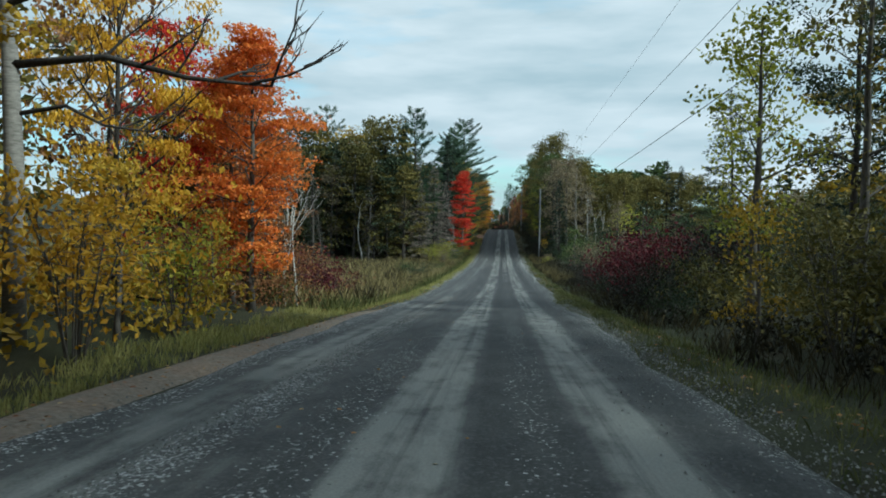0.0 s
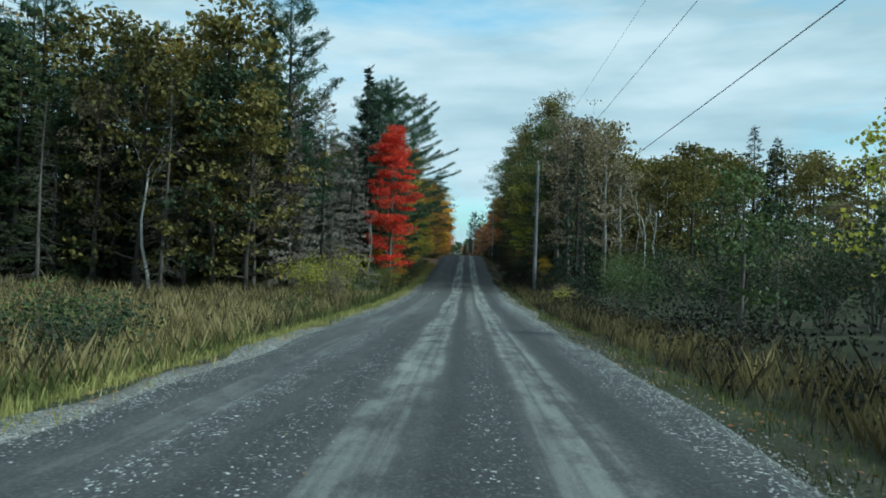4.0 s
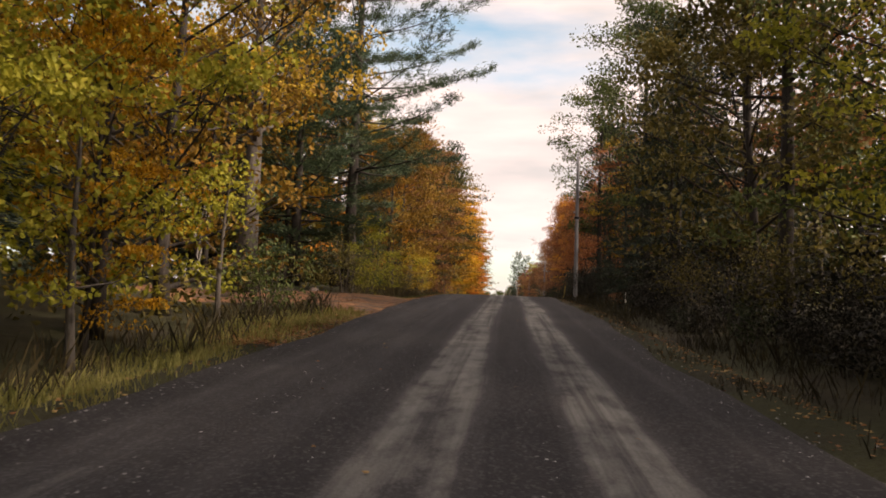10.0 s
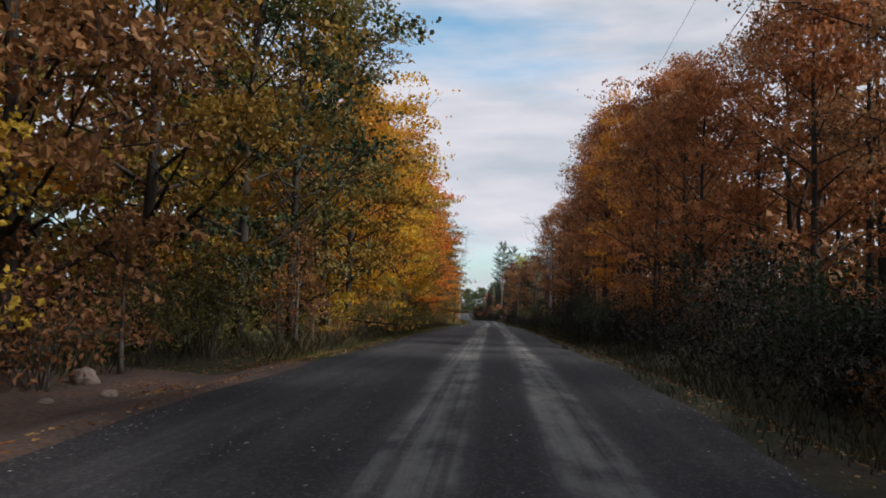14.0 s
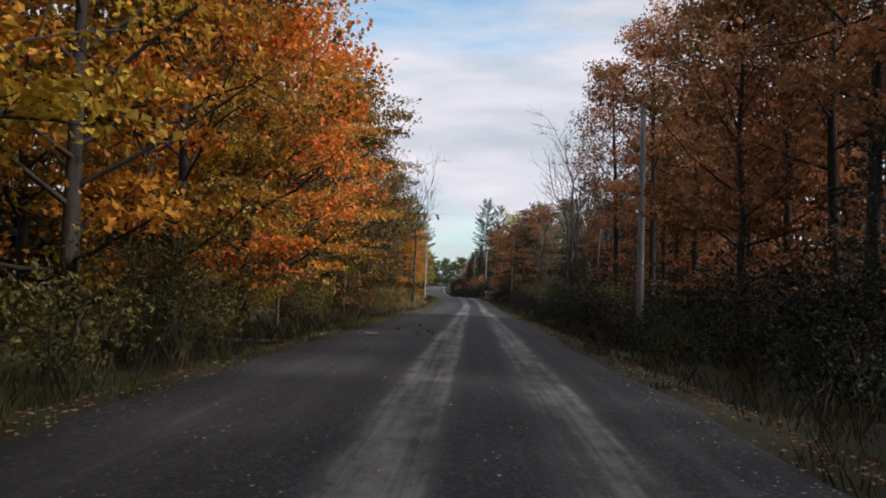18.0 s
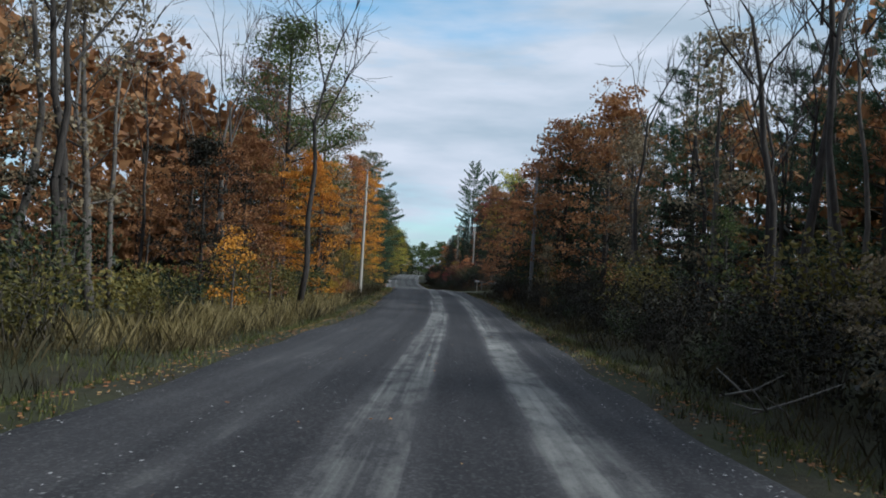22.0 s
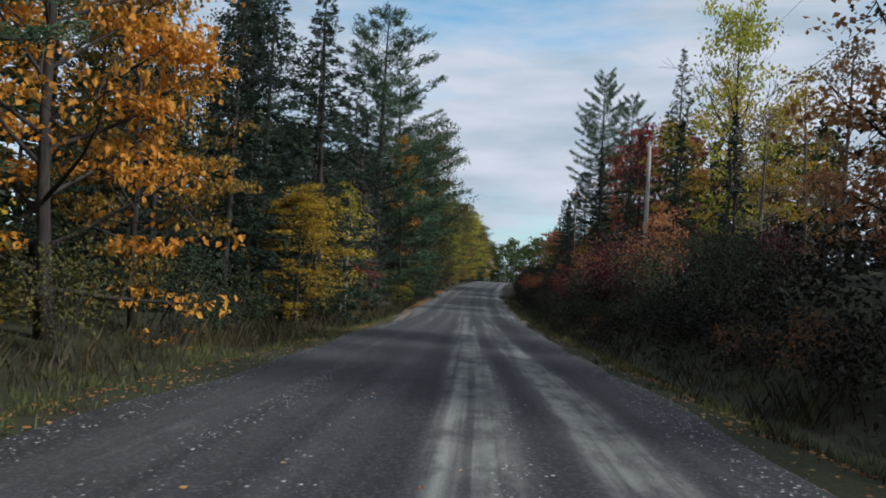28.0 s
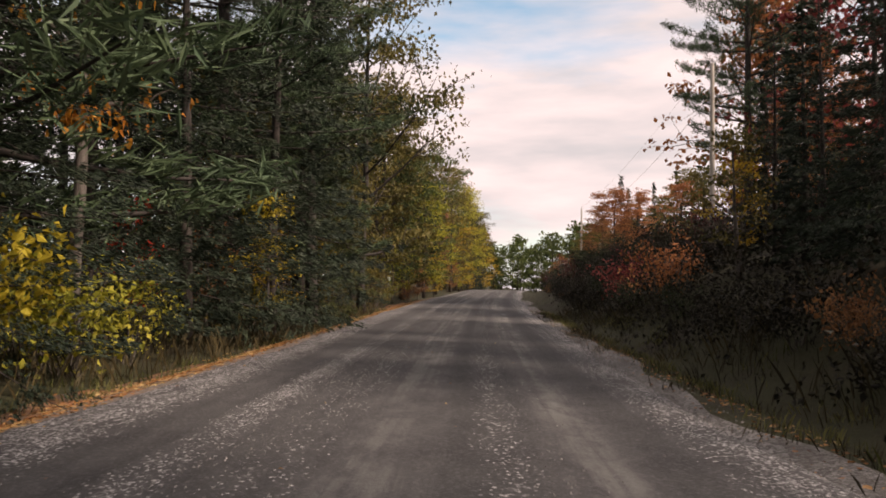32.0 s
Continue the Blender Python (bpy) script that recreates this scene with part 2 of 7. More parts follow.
patches = k.noise(k.vec(uvn.outputs[0], (1.5, 0.8, 1.0)), 1.3, 6.0, 0.68)
stony = drift((0, 0.75), (24, 0.6), (38, 0.3), (80, 0.4), (96, 0.75), (108, 0.45), (118, 0.2), (136, 0.03), (345, 0.04), (395, 0.15), (422, 0.35), (440, 0.7), (480, 0.7))
worn = k.math("MULTIPLY", worn, k.ramp(blotch, (0.30, 0.55), (0.62, 1.0)))
worn = k.math("MULTIPLY", worn, k.ramp(patches, (0.34, 0.55), (0.56, 1.0)))
worn = k.math("MULTIPLY", worn, drift((0, 1.4), (20, 1.25), (34, 0.85), (70, 0.9), (100, 1.05), (150, 0.95), (400, 0.95), (432, 0.75), (480, 0.75)))
worn = k.math("ADD", k.math("MULTIPLY", worn, 0.92), k.math("MULTIPLY", k.math("SUBTRACT", drag, 0.5), 0.7), True)
lines = k.noise(k.vec(uvn.outputs[0], (1.0, 0.010, 1.0)), 4.6, 5.0, 0.6)
worn = k.math("ADD", worn, k.math("MULTIPLY", k.math("SUBTRACT", fine_drag, 0.5), 0.2), True)
worn = k.math("MULTIPLY", worn, k.ramp(lines, (0.36, 0.62), (0.5, 1.0), (0.64, 1.14)), True)
stone = k.noise(uvn.outputs[0], 38.0, 3.0, 0.7)
grit = k.add("TexVoronoi", Scale=40.0)
k.link(uvn.outputs[0], grit.inputs["Vector"])
pick = k.add("SeparateXYZ")
k.link(grit.outputs["Color"], pick.inputs[0])
col = k.ramp(worn, (0.0, (0.026, 0.025, 0.028)), (0.4, (0.058, 0.056, 0.059)), (1.0, (0.27, 0.268, 0.25)))
# pale grey mixed in, more at some stretches of the road than others
pale_stretch = drift((0, 0.24), (24, 0.2), (40, 0.08), (84, 0.1), (112, 0.16), (135, 0.0), (420, 0.0), (442, 0.2), (480, 0.2))
col = k.mix(k.math("MULTIPLY", pale_stretch, k.ramp(patches, (0.32, 0.35), (0.6, 1.0))), col, (0.20, 0.205, 0.19))
col = k.mix(k.ramp(stone, (0.35, 0.55), (0.7, 0.0)), col, 0.45, "MULTIPLY")
col = k.mix(k.ramp(pick.outputs[2], (0.72, 0.0), (1.0, 0.22)), col, (0.2, 0.2, 0.197))
# loose gravel windrows at the edges and in strips between the wheel tracks
edge = k.math("MAXIMUM", k.math("DIVIDE", k.math("SUBTRACT", u, 1.95), 0.6, True), k.math("DIVIDE", k.math("SUBTRACT", -3.3, u), 0.5, True))
middle = drift((0, 0.25), (34, 0.3), (70, 0.45), (90, 1.0), (120, 0.8), (150, 0.3), (430, 0.35), (480, 0.5))
strips = k.math("MAXIMUM", band(-2.42, 0.08, 0.28), k.math("MAXIMUM", k.math("MULTIPLY", band(0.30, 0.08, 0.24), middle), k.math("MULTIPLY", band(-1.5, 0.1, 0.3), 0.4)))
heap = k.math("MAXIMUM", edge, k.math("MULTIPLY", strips, k.ramp(k.noise(k.vec(uvn.outputs[0], (0.4, 0.11, 1.0)), 1.0, 3.0), (0.34, 0.25), (0.58, 0.85))))
ragged = k.ramp(k.noise(k.vec(uvn.outputs[0], (1.0, 0.35, 1.0)), 2.6, 6.0, 0.75), (0.34, 0.12), (0.6, 1.0))
heap = k.math("MULTIPLY", k.math("MULTIPLY", heap, ragged), stony)
loose = k.math("GREATER_THAN", heap, pick.outputs[0])
pebble = k.ramp(pick.outputs[1], (0.15, (0.07, 0.068, 0.068)), (0.5, (0.19, 0.188, 0.186)), (0.9, (0.44, 0.435, 0.43)))
col = k.mix(k.math("MULTIPLY", heap, 0.3), col, (0.17, 0.168, 0.165))
col = k.mix(loose, col, pebble)
height = k.math("ADD", k.math("MULTIPLY", stone, 0.5), k.math("MULTIPLY", k.math("SUBTRACT", 0.6, grit.outputs["Distance"]), loose))
ROAD = k.finish(col, 0.85, height, 0.55, 0.03, 0.0, 0.25)

k = Nodes("forest_floor")
pos = k.add("NewGeometry").outputs["Position"]
n1 = k.noise(pos, 0.35, 5.0, 0.6)
n2 = k.noise(pos, 5.0, 6.0, 0.7)
n3 = k.noise(pos, 22.0, 3.0, 0.7)
col = k.ramp(n2, (0.28, (0.012, 0.010, 0.007)), (0.55, (0.032, 0.026, 0.016)), (0.8, (0.075, 0.056, 0.032)))
col = k.mix(k.ramp(n1, (0.32, 0.0), (0.55, 0.8)), col, k.ramp(n3, (0.3, (0.018, 0.021, 0.008)), (0.7, (0.042, 0.046, 0.016))))
SOIL = k.finish(col, 0.95, k.math("ADD", n2, k.math("MULTIPLY", n3, 0.4)), 0.8, 0.06)

def dirt_with_leaves(name, dirt, cover):
    """Trodden dirt under a litter of fallen leaves."""
    k = Nodes(name)
    pos = k.add("NewGeometry").outputs["Position"]
    cells = k.add("TexVoronoi", Scale=11.0)
    k.link(pos, cells.inputs["Vector"])
    n2 = k.noise(pos, 1.2, 4.0)
    n3 = k.noise(pos, 14.0, 5.0, 0.7)
    col = k.ramp(cells.outputs["Color"], (0.1, (0.10, 0.045, 0.022)), (0.5, (0.30, 0.12, 0.05)), (0.9, (0.42, 0.22, 0.10)))
    ground_col = k.mix(k.ramp(n3, (0.35, 0.0), (0.65, 1.0)), tuple(c * 0.5 for c in dirt), dirt)
    col = k.mix(k.ramp(n2, (0.38, 0.0), (0.6, cover)), ground_col, col)
    return k.finish(col, 0.9, k.math("ADD", cells.outputs["Distance"], n3), 0.6, 0.03)


DRIVE = dirt_with_leaves("leaf_covered_drive", (0.12, 0.085, 0.06), 0.8)
PULL_OFF = dirt_with_leaves("dark_trodden_dirt", (0.085, 0.062, 0.055), 0.12)

k = Nodes("pale_crushed_stone")
pos = k.add("NewGeometry").outputs["Position"]
cells = k.add("TexVoronoi", Scale=34.0)
k.link(pos, cells.inputs["Vector"])
cut = k.add("SeparateXYZ")
k.link(cells.outputs["Color"], cut.inputs[0])
n2 = k.noise(k.vec(pos, (1.0, 0.3, 1.0)), 1.6, 5.0, 0.65)
col = k.ramp(cut.outputs[0], (0.1, (0.06, 0.058, 0.056)), (0.5, (0.15, 0.146, 0.141)), (0.95, (0.34, 0.333, 0.32)))
col = k.mix(k.ramp(n2, (0.36, 0.8), (0.66, 0.0)), col, (0.085, 0.077, 0.068))
PALE_STONE = k.finish(col, 0.9, k.math("MULTIPLY", cells.outputs["Distance"], -1.0), 0.6, 0.03)

k = Nodes("gravel_stones")
geo = k.add("NewGeometry")
col = k.ramp(geo.outputs["Random Per Island"], (0.0, (0.10, 0.098, 0.095)), (0.6, (0.18, 0.176, 0.17)), (1.0, (0.34, 0.33, 0.315)))
GRAVEL = k.finish(col, 0.85)


def plain(name, colour, rough=0.6, metal=0.0, scale=14.0, amount=0.35):
    """A coloured surface with fine dirt and wear."""
    k = Nodes(name)
    co = k.add("TexCoord").outputs["Object"]
    n = k.noise(co, scale, 5.0, 0.6)
    big = k.noise(co, scale * 0.12, 3.0)
    dirt = k.math("MULTIPLY", k.math("ADD", n, big), 0.5)
    col = k.mix(k.ramp(dirt, (0.4, amount), (0.6, 0.0)), colour, tuple(c * 0.45 for c in colour))
    return k.finish(col, rough, n, 0.15, 0.005, metal)


k = Nodes("weathered_pole_wood")
co = k.add("TexCoord").outputs["Object"]
g = k.noise(k.vec(co, (14.0, 14.0, 0.8)), 2.0, 6.0, 0.7)
big = k.noise(co, 0.5, 3.0)
col = k.ramp(g, (0.3, (0.13, 0.13, 0.135)), (0.7, (0.30, 0.30, 0.31)))
col = k.mix(k.math("MULTIPLY", big, 0.5), col, 0.55, "MULTIPLY")
POLE_WOOD = k.finish(col, 0.85, g, 0.5, 0.01)
k = Nodes("sun_bleached_pole_wood")
co = k.add("TexCoord").outputs["Object"]
g = k.noise(k.vec(co, (14.0, 14.0, 0.8)), 2.0, 6.0, 0.7)
col = k.ramp(g, (0.3, (0.26, 0.235, 0.20)), (0.7, (0.46, 0.43, 0.38)))
PALE_WOOD = k.finish(col, 0.85, g, 0.5, 0.01)
GREY_RAIL = bark_material("split_rail_wood", (0.11, 0.10, 0.09), (0.30, 0.28, 0.25), 8.0)
METAL = plain("galvanised_metal", (0.34, 0.35, 0.36), 0.45, 0.8)
GATE_STEEL = plain("dull_painted_steel", (0.10, 0.10, 0.105), 0.6, 0.2)
BLACK = plain("black_rubber", (0.02, 0.02, 0.022), 0.6)
PORCELAIN = plain("grey_porcelain", (0.35, 0.36, 0.37), 0.3)
WHITE_PAINT = plain("white_paint", (0.74, 0.73, 0.70), 0.5)
YELLOW_PAINT = plain("faded_yellow_paint", (0.50, 0.38, 0.10), 0.55)
WIRE = plain("wire_sheath", (0.03, 0.03, 0.033), 0.5)
BOULDER = bark_material("granite_boulder", (0.12, 0.09, 0.08), (0.30, 0.24, 0.21), 3.0, True)

# ---------------------------------------------------------------- mesh helpers


class Soup:
    """Vertices and faces that become one mesh."""

    def __init__(self):
        self.v, self.f, self.n = [], [], 0

    def put(self, verts, faces):
        self.v.append(np.asarray(verts, float).reshape(-1, 3))
        self.f.extend([tuple(i + self.n for i in f) for f in faces])
        self.n += len(self.v[-1])
        return self

    def quads(self, corners):
        """corners: (n, 4, 3)."""
        c = np.asarray(corners, float)
        m = len(c)
        idx = (np.arange(m * 4) + self.n).reshape(m, 4)
        self.v.append(c.reshape(-1, 3))
        self.f.extend(map(tuple, idx.tolist()))
        self.n += m * 4
        return self

    def tube(self, pts, radii, sides=6, cap=True):
        pts = np.asarray(pts, float)
        radii = np.broadcast_to(radii, (len(pts),))
        way = np.gradient(pts, axis=0)
        way /= np.linalg.norm(way, axis=1)[:, None] + 1e-9
        side = np.cross(way, np.where(np.abs(way[:, 2:3]) > 0.9, [[1.0, 0, 0]], [[0, 0, 1.0]]))
        side /= np.linalg.norm(side, axis=1)[:, None] + 1e-9
        up = np.cross(side, way)
        a = np.arange(sides) * 2 * np.pi / sides
        ring = pts[:, None] + radii[:, None, None] * (np.cos(a)[None, :, None] * side[:, None] + np.sin(a)[None, :, None] * up[:, None])
        f = []
        for i in range(len(pts) - 1):
            for j in range(sides):
                q, r = i * sides + j, i * sides + (j + 1) % sides
                f.append((q, r, r + sides, q + sides))
        if cap:
            f.append(tuple(range(sides))[::-1])
            f.append(tuple((len(pts) - 1) * sides + j for j in range(sides)))
        return self.put(ring.reshape(-1, 3), f)

    def box(self, cx, cy, cz, sx, sy, sz, bevel=0.0):
        bm = bmesh.new()
        bmesh.ops.create_cube(bm, size=1.0, matrix=Matrix.Translation((cx, cy, cz)) @ Matrix.Diagonal((sx, sy, sz, 1)))
        if bevel:
            bmesh.ops.bevel(bm, geom=list(bm.edges), offset=bevel, segments=2, affect="EDGES", profile=0.5)
        bm.verts.index_update()
        self.put([v.co[:] for v in bm.verts], [tuple(v.index for v in f.verts) for f in bm.faces])
        bm.free()
        return self

    def mesh(self, name, material=None, smooth=False):
        m = bpy.data.meshes.new(name)
        m.from_pydata(np.concatenate(self.v).tolist() if self.v else [], [], self.f)
        if material:
            m.materials.append(material)
        if smooth:
            m.polygons.foreach_set("use_smooth", [True] * len(m.polygons))
        m.update()
        return m


def kites(rng, centres, size, ratio=0.7, along=None, spread=1.0, fold=0.14, droop=0.0, flat=0.0):
    """Leaves: folded kites about the centres, pointing any way, or about the way given."""
    c = np.asarray(centres, float)
    n = len(c)
    d = rng.normal(size=(n, 3)) * spread
    if along is not None:
        d += np.asarray(along)
    d[:, 2] -= droop
    d /= np.linalg.norm(d, axis=1)[:, None] + 1e-9
    ref = rng.normal(size=(n, 3))
    ref[:, 2] += flat * 2.2
    r = np.cross(d, ref)
    r /= np.linalg.norm(r, axis=1)[:, None] + 1e-9
    up = np.cross(r, d)
    s = (size * rng.uniform(0.65, 1.25, n))[:, None]
    lift = up * s * fold
    return np.stack([c - d * s * 0.5, c + r * s * ratio * 0.5 + lift - d * s * 0.06, c + d * s * 0.5, c - r * s * ratio * 0.5 + lift - d * s * 0.06], 1)


def part(name, mesh, parent, material=None, label=""):
    """One mesh object under a thing."""
    ob = new(name, mesh)
    ob.parent = parent
    if material is not None:
        ob.material_slots[0].link = "OBJECT"
        ob.material_slots[0].material = material
    if label:
        ob["label"] = label
    return ob


# ---------------------------------------------------------------- ground, road
ROAD_LEFT, ROAD_RIGHT = -4.35, 3.15


def wave(x, y):
    return 0.10 * np.sin(0.31 * x + 0.17 * y) + 0.07 * np.sin(0.73 * y - 0.4 * x + 1.3) + 0.05 * np.sin(1.7 * x + 1.1 * y)


def bank(y):
    """How far the ground rises beside the road on its right."""
    return np.interp(y, [330, 365, 388, 402, 470, 520], [0.0, 0.3, 0.2, 2.6, 3.2, 2.6])


def field(y):
    """1 where the wet meadow lies on the left."""
    return np.interp(y, [26, 38, 96, 108], [0, 1, 1, 0])


def ground_z(x, y):
    lat = x - line_x(y)
    left = np.interp(-lat, [0, 4.0, 4.6, 5.8, 7.5, 10, 16, 40], [-0.16, -0.16, -0.06, -0.32, -0.26, 0.10, 0.35, 0.6])
    left = left - field(y) * np.interp(-lat, [5, 8, 60], [0, 0.75, 0.9])
    right = np.interp(lat, [0, 2.8, 3.4, 4.6, 6.0, 9, 15, 40], [-0.16, -0.16, -0.06, -0.38, -0.30, 0.10, 0.35, 0.6])
    left = left + 0.30 * np.interp(y, [148, 154, 170, 176], [0, 1, 1, 0]) * np.interp(-lat, [4.6, 5.8, 7.5, 10], [0, 1, 0.8, 0])
    right = right + 0.36 * np.interp(y, [371, 375, 388, 392], [0, 1, 1, 0]) * np.interp(lat, [3.4, 4.6, 6.5, 9], [0, 1, 1, 0])
    right = right + bank(y) * np.interp(lat, [4.6, 8, 13, 30], [0, 0.55, 1.0, 1.2])
    hill = np.interp(np.abs(lat), [38, 60, 110, 240, 900], [0, 2.5, 7, 11, 11])
    away = np.interp(np.maximum(-lat - 5, lat - 4), [0, 1.5], [0, 1])
    return road_z(y) + np.where(lat < 0, left, right) + hill + away * wave(x, y)


def gz(x, y):
    return float(ground_z(np.float64(x), np.float64(y)))


lat_steps = np.array([-2400, -900, -300, -120, -60, -40, -30, -24, -19, -15, -12, -10, -8.5, -7.3, -6.4, -5.7, -5.0, -4.6, -4.2, -3.0, 0,
                      2.0, 2.9, 3.3, 3.8, 4.4, 5.2, 6.0, 7.0, 8.2, 9.6, 11.5, 14, 18, 24, 32, 42, 60, 120, 300, 900, 2400])
y_steps = np.concatenate([[-2500, -900, -300, -150, -110], np.arange(-90, 640, 1.5), [660, 700, 800, 1000, 1500, 3200]])
LT, YY = np.meshgrid(lat_steps, y_steps)
XX = LT + line_x(YY)
ZZ = ground_z(XX, YY)
nx, ny = len(lat_steps), len(y_steps)
idx = np.arange(nx * ny).reshape(ny, nx)
g = Soup().put(np.stack([XX, YY, ZZ], -1).reshape(-1, 3), np.stack([idx[:-1, :-1], idx[:-1, 1:], idx[1:, 1:], idx[1:, :-1]], -1).reshape(-1, 4).tolist())
ground = new("ground", g.mesh("ground", SOIL, True))
tagged(ground, "dark forest floor of soil, moss and fallen leaves", "ground", kind="structure")

rl = np.linspace(0, 1, 31)
ry = np.arange(-90, 640, 1.0)
T, YY = np.meshgrid(rl, ry)
left_edge = ROAD_LEFT + 0.16 * np.sin(YY * 0.21) + 0.10 * np.sin(YY * 0.83 + 1) - 0.35 * np.interp(YY, [150, 158, 172, 180], [0, 1, 1, 0]) - 0.6 * np.interp(YY, [422, 440, 485, 505], [0, 1, 1, 0])
right_edge = ROAD_RIGHT + 0.14 * np.sin(YY * 0.27 + 2) + 0.09 * np.sin(YY * 0.91) - 0.42 * np.interp(YY, [30, 46], [1, 0])
LT = left_edge + (right_edge - left_edge) * T
XX = LT + line_x(YY)
crown_h = 0.05 * (1 - ((LT + 0.6) / 3.8) ** 2)
rut = -0.018 * (np.exp(-((LT + 0.95) / 0.3) ** 2) + np.exp(-((LT - 1.28) / 0.3) ** 2) + 0.6 * np.exp(-((LT + 2.75) / 0.35) ** 2))
windrow = 0.03 * np.exp(-((LT + 3.9) / 0.3) ** 2) + 0.03 * np.exp(-((LT - 2.75) / 0.25) ** 2)
edge_drop = -0.26 * (np.maximum(0, 0.05 - T) + np.maximum(0, T - 0.95)) / 0.05
ZZ = road_z(YY) + crown_h + rut + windrow + edge_drop + 0.006 * np.sin(7 * LT + 3 * YY) * np.sin(YY * 1.9)
nx, ny = len(rl), len(ry)
idx = np.arange(nx * ny).reshape(ny, nx)
faces = np.stack([idx[:-1, :-1], idx[:-1, 1:], idx[1:, 1:], idx[1:, :-1]], -1).reshape(-1, 4)
road_mesh = Soup().put(np.stack([XX, YY, ZZ], -1).reshape(-1, 3), faces.tolist()).mesh("road", ROAD, True)
uv = road_mesh.uv_layers.new(name="lane")
uv.data.foreach_set("uv", np.stack([LT.ravel()[faces.ravel()], YY.ravel()[faces.ravel()]], -1).ravel())
tagged(new("road", road_mesh), "grey packed gravel road with pale wheel tracks", "road", kind="structure")


def side_strip(name, x0, x1, y0, y1, lift, material, label):
    """A track that leaves the road: x runs away from the road, y0 and y1 bound it."""
    ts = np.linspace(0, 1, 16)
    ws = np.linspace(0, 1, 10)
    A, B = np.meshgrid(ts, ws)
    lat = x0 + (x1 - x0) * A
    flare = 1 + 0.9 * np.exp(-A * 6)
    mid = 0.5 * (y0 + y1)
    Y = mid + (B - 0.5) * (y1 - y0) * flare
    X = lat + line_x(Y)
    near = np.interp(A, [0, 0.25], [1, 0])
    Z = np.maximum(ground_z(X, Y) + lift, (road_z(Y) - 0.06) * near + (ground_z(X, Y) + lift) * (1 - near)) + 0.02 * np.sin(9 * B) * np.sin(5 * A)
    Z = Z - 0.16 * (np.maximum(0, 0.12 - B) + np.maximum(0, B - 0.88)) / 0.12
    m, n = len(ts), len(ws)
    ix = np.arange(m * n).reshape(n, m)
    f = np.stack([ix[:-1, :-1], ix[:-1, 1:], ix[1:, 1:], ix[1:, :-1]], -1).reshape(-1, 4).tolist()
    if x1 < x0:
        f = [q[::-1] for q in f]
    return tagged(new(name, Soup().put(np.stack([X, Y, Z], -1).reshape(-1, 3), f).mesh(name, material, True)), label, "track", kind="structure")


def shoulder(name, y0, y1, l0, l1, material, label):
    """A strip of bare dirt that runs along the road's edge."""
    ys, ls = np.arange(y0, y1, 1.0), np.linspace(0, 1, 7)
    B, Y = np.meshgrid(ls, ys)
    outer = l1 + 0.25 * np.sin(0.5 * Y) + 0.18 * np.sin(1.3 * Y + 1)
    end = np.interp(Y, [y0, y0 + 16, y1 - 12, y1], [0.05, 1, 1, 0.05])
    X = l0 + (outer - l0) * B * end
    X = X + line_x(Y)
    Z = ground_z(X, Y) + 0.035 - 0.12 * np.maximum(0, B - 0.85) / 0.15 - 0.1 * np.maximum(0, 0.15 - B) / 0.15
    m, n = len(ls), len(ys)
    ix = np.arange(m * n).reshape(n, m)
    f = np.stack([ix[:-1, :-1], ix[1:, :-1], ix[1:, 1:], ix[:-1, 1:]], -1).reshape(-1, 4).tolist()
    if l1 > l0:
        f = [q[::-1] for q in f]
    return tagged(new(name, Soup().put(np.stack([X, Y, Z], -1).reshape(-1, 3), f).mesh(name, material, True)), label, "road shoulder", kind="structure")


TAN_DIRT = dirt_with_leaves("tan_gravelly_dirt", (0.24, 0.20, 0.16), 0.15)
shoulder("road_shoulder_1", -6.0, 30.0, -4.0, -5.1, TAN_DIRT, "tan gravelly dirt shoulder beside the road")
shoulder("road_shoulder_2", 436.0, 505.0, -5.15, -6.2, DRIVE, "dirt shoulder covered with orange fallen leaves")
shoulder("road_shoulder_4", 420.0, 505.0, -4.1, -5.2, dirt_with_leaves("brown_gravelly_dirt", (0.175, 0.15, 0.13), 0.12), "tan gravelly dirt shoulder beside the road")
shoulder("road_shoulder_5", 418.0, 505.0, 2.7, 3.5, PALE_STONE, "pale crushed stone shoulder beside the road")
shoulder("road_shoulder_6", 76.0, 130.0, 2.8, 3.6, PALE_STONE, "pale crushed stone shoulder beside the road")
shoulder("road_shoulder_3", 34.0, 130.0, -3.9, -4.75, PALE_STONE, "pale crushed stone shoulder beside the road")
side_strip("driveway_1", -4.1, -17.0, 161, 170, 0.06, DRIVE, "dirt side track covered with orange fallen leaves")
side_strip("driveway_3", -4.1, -8.6, 199, 208, 0.05, PULL_OFF, "bare dirt pull-off strewn with fallen leaves")
side_strip("driveway_2", 3.0, 24.0, 377, 384, 0.12, SOIL, "grassy dirt driveway entrance beside the road")

# ---------------------------------------------------------------- kinds of tree


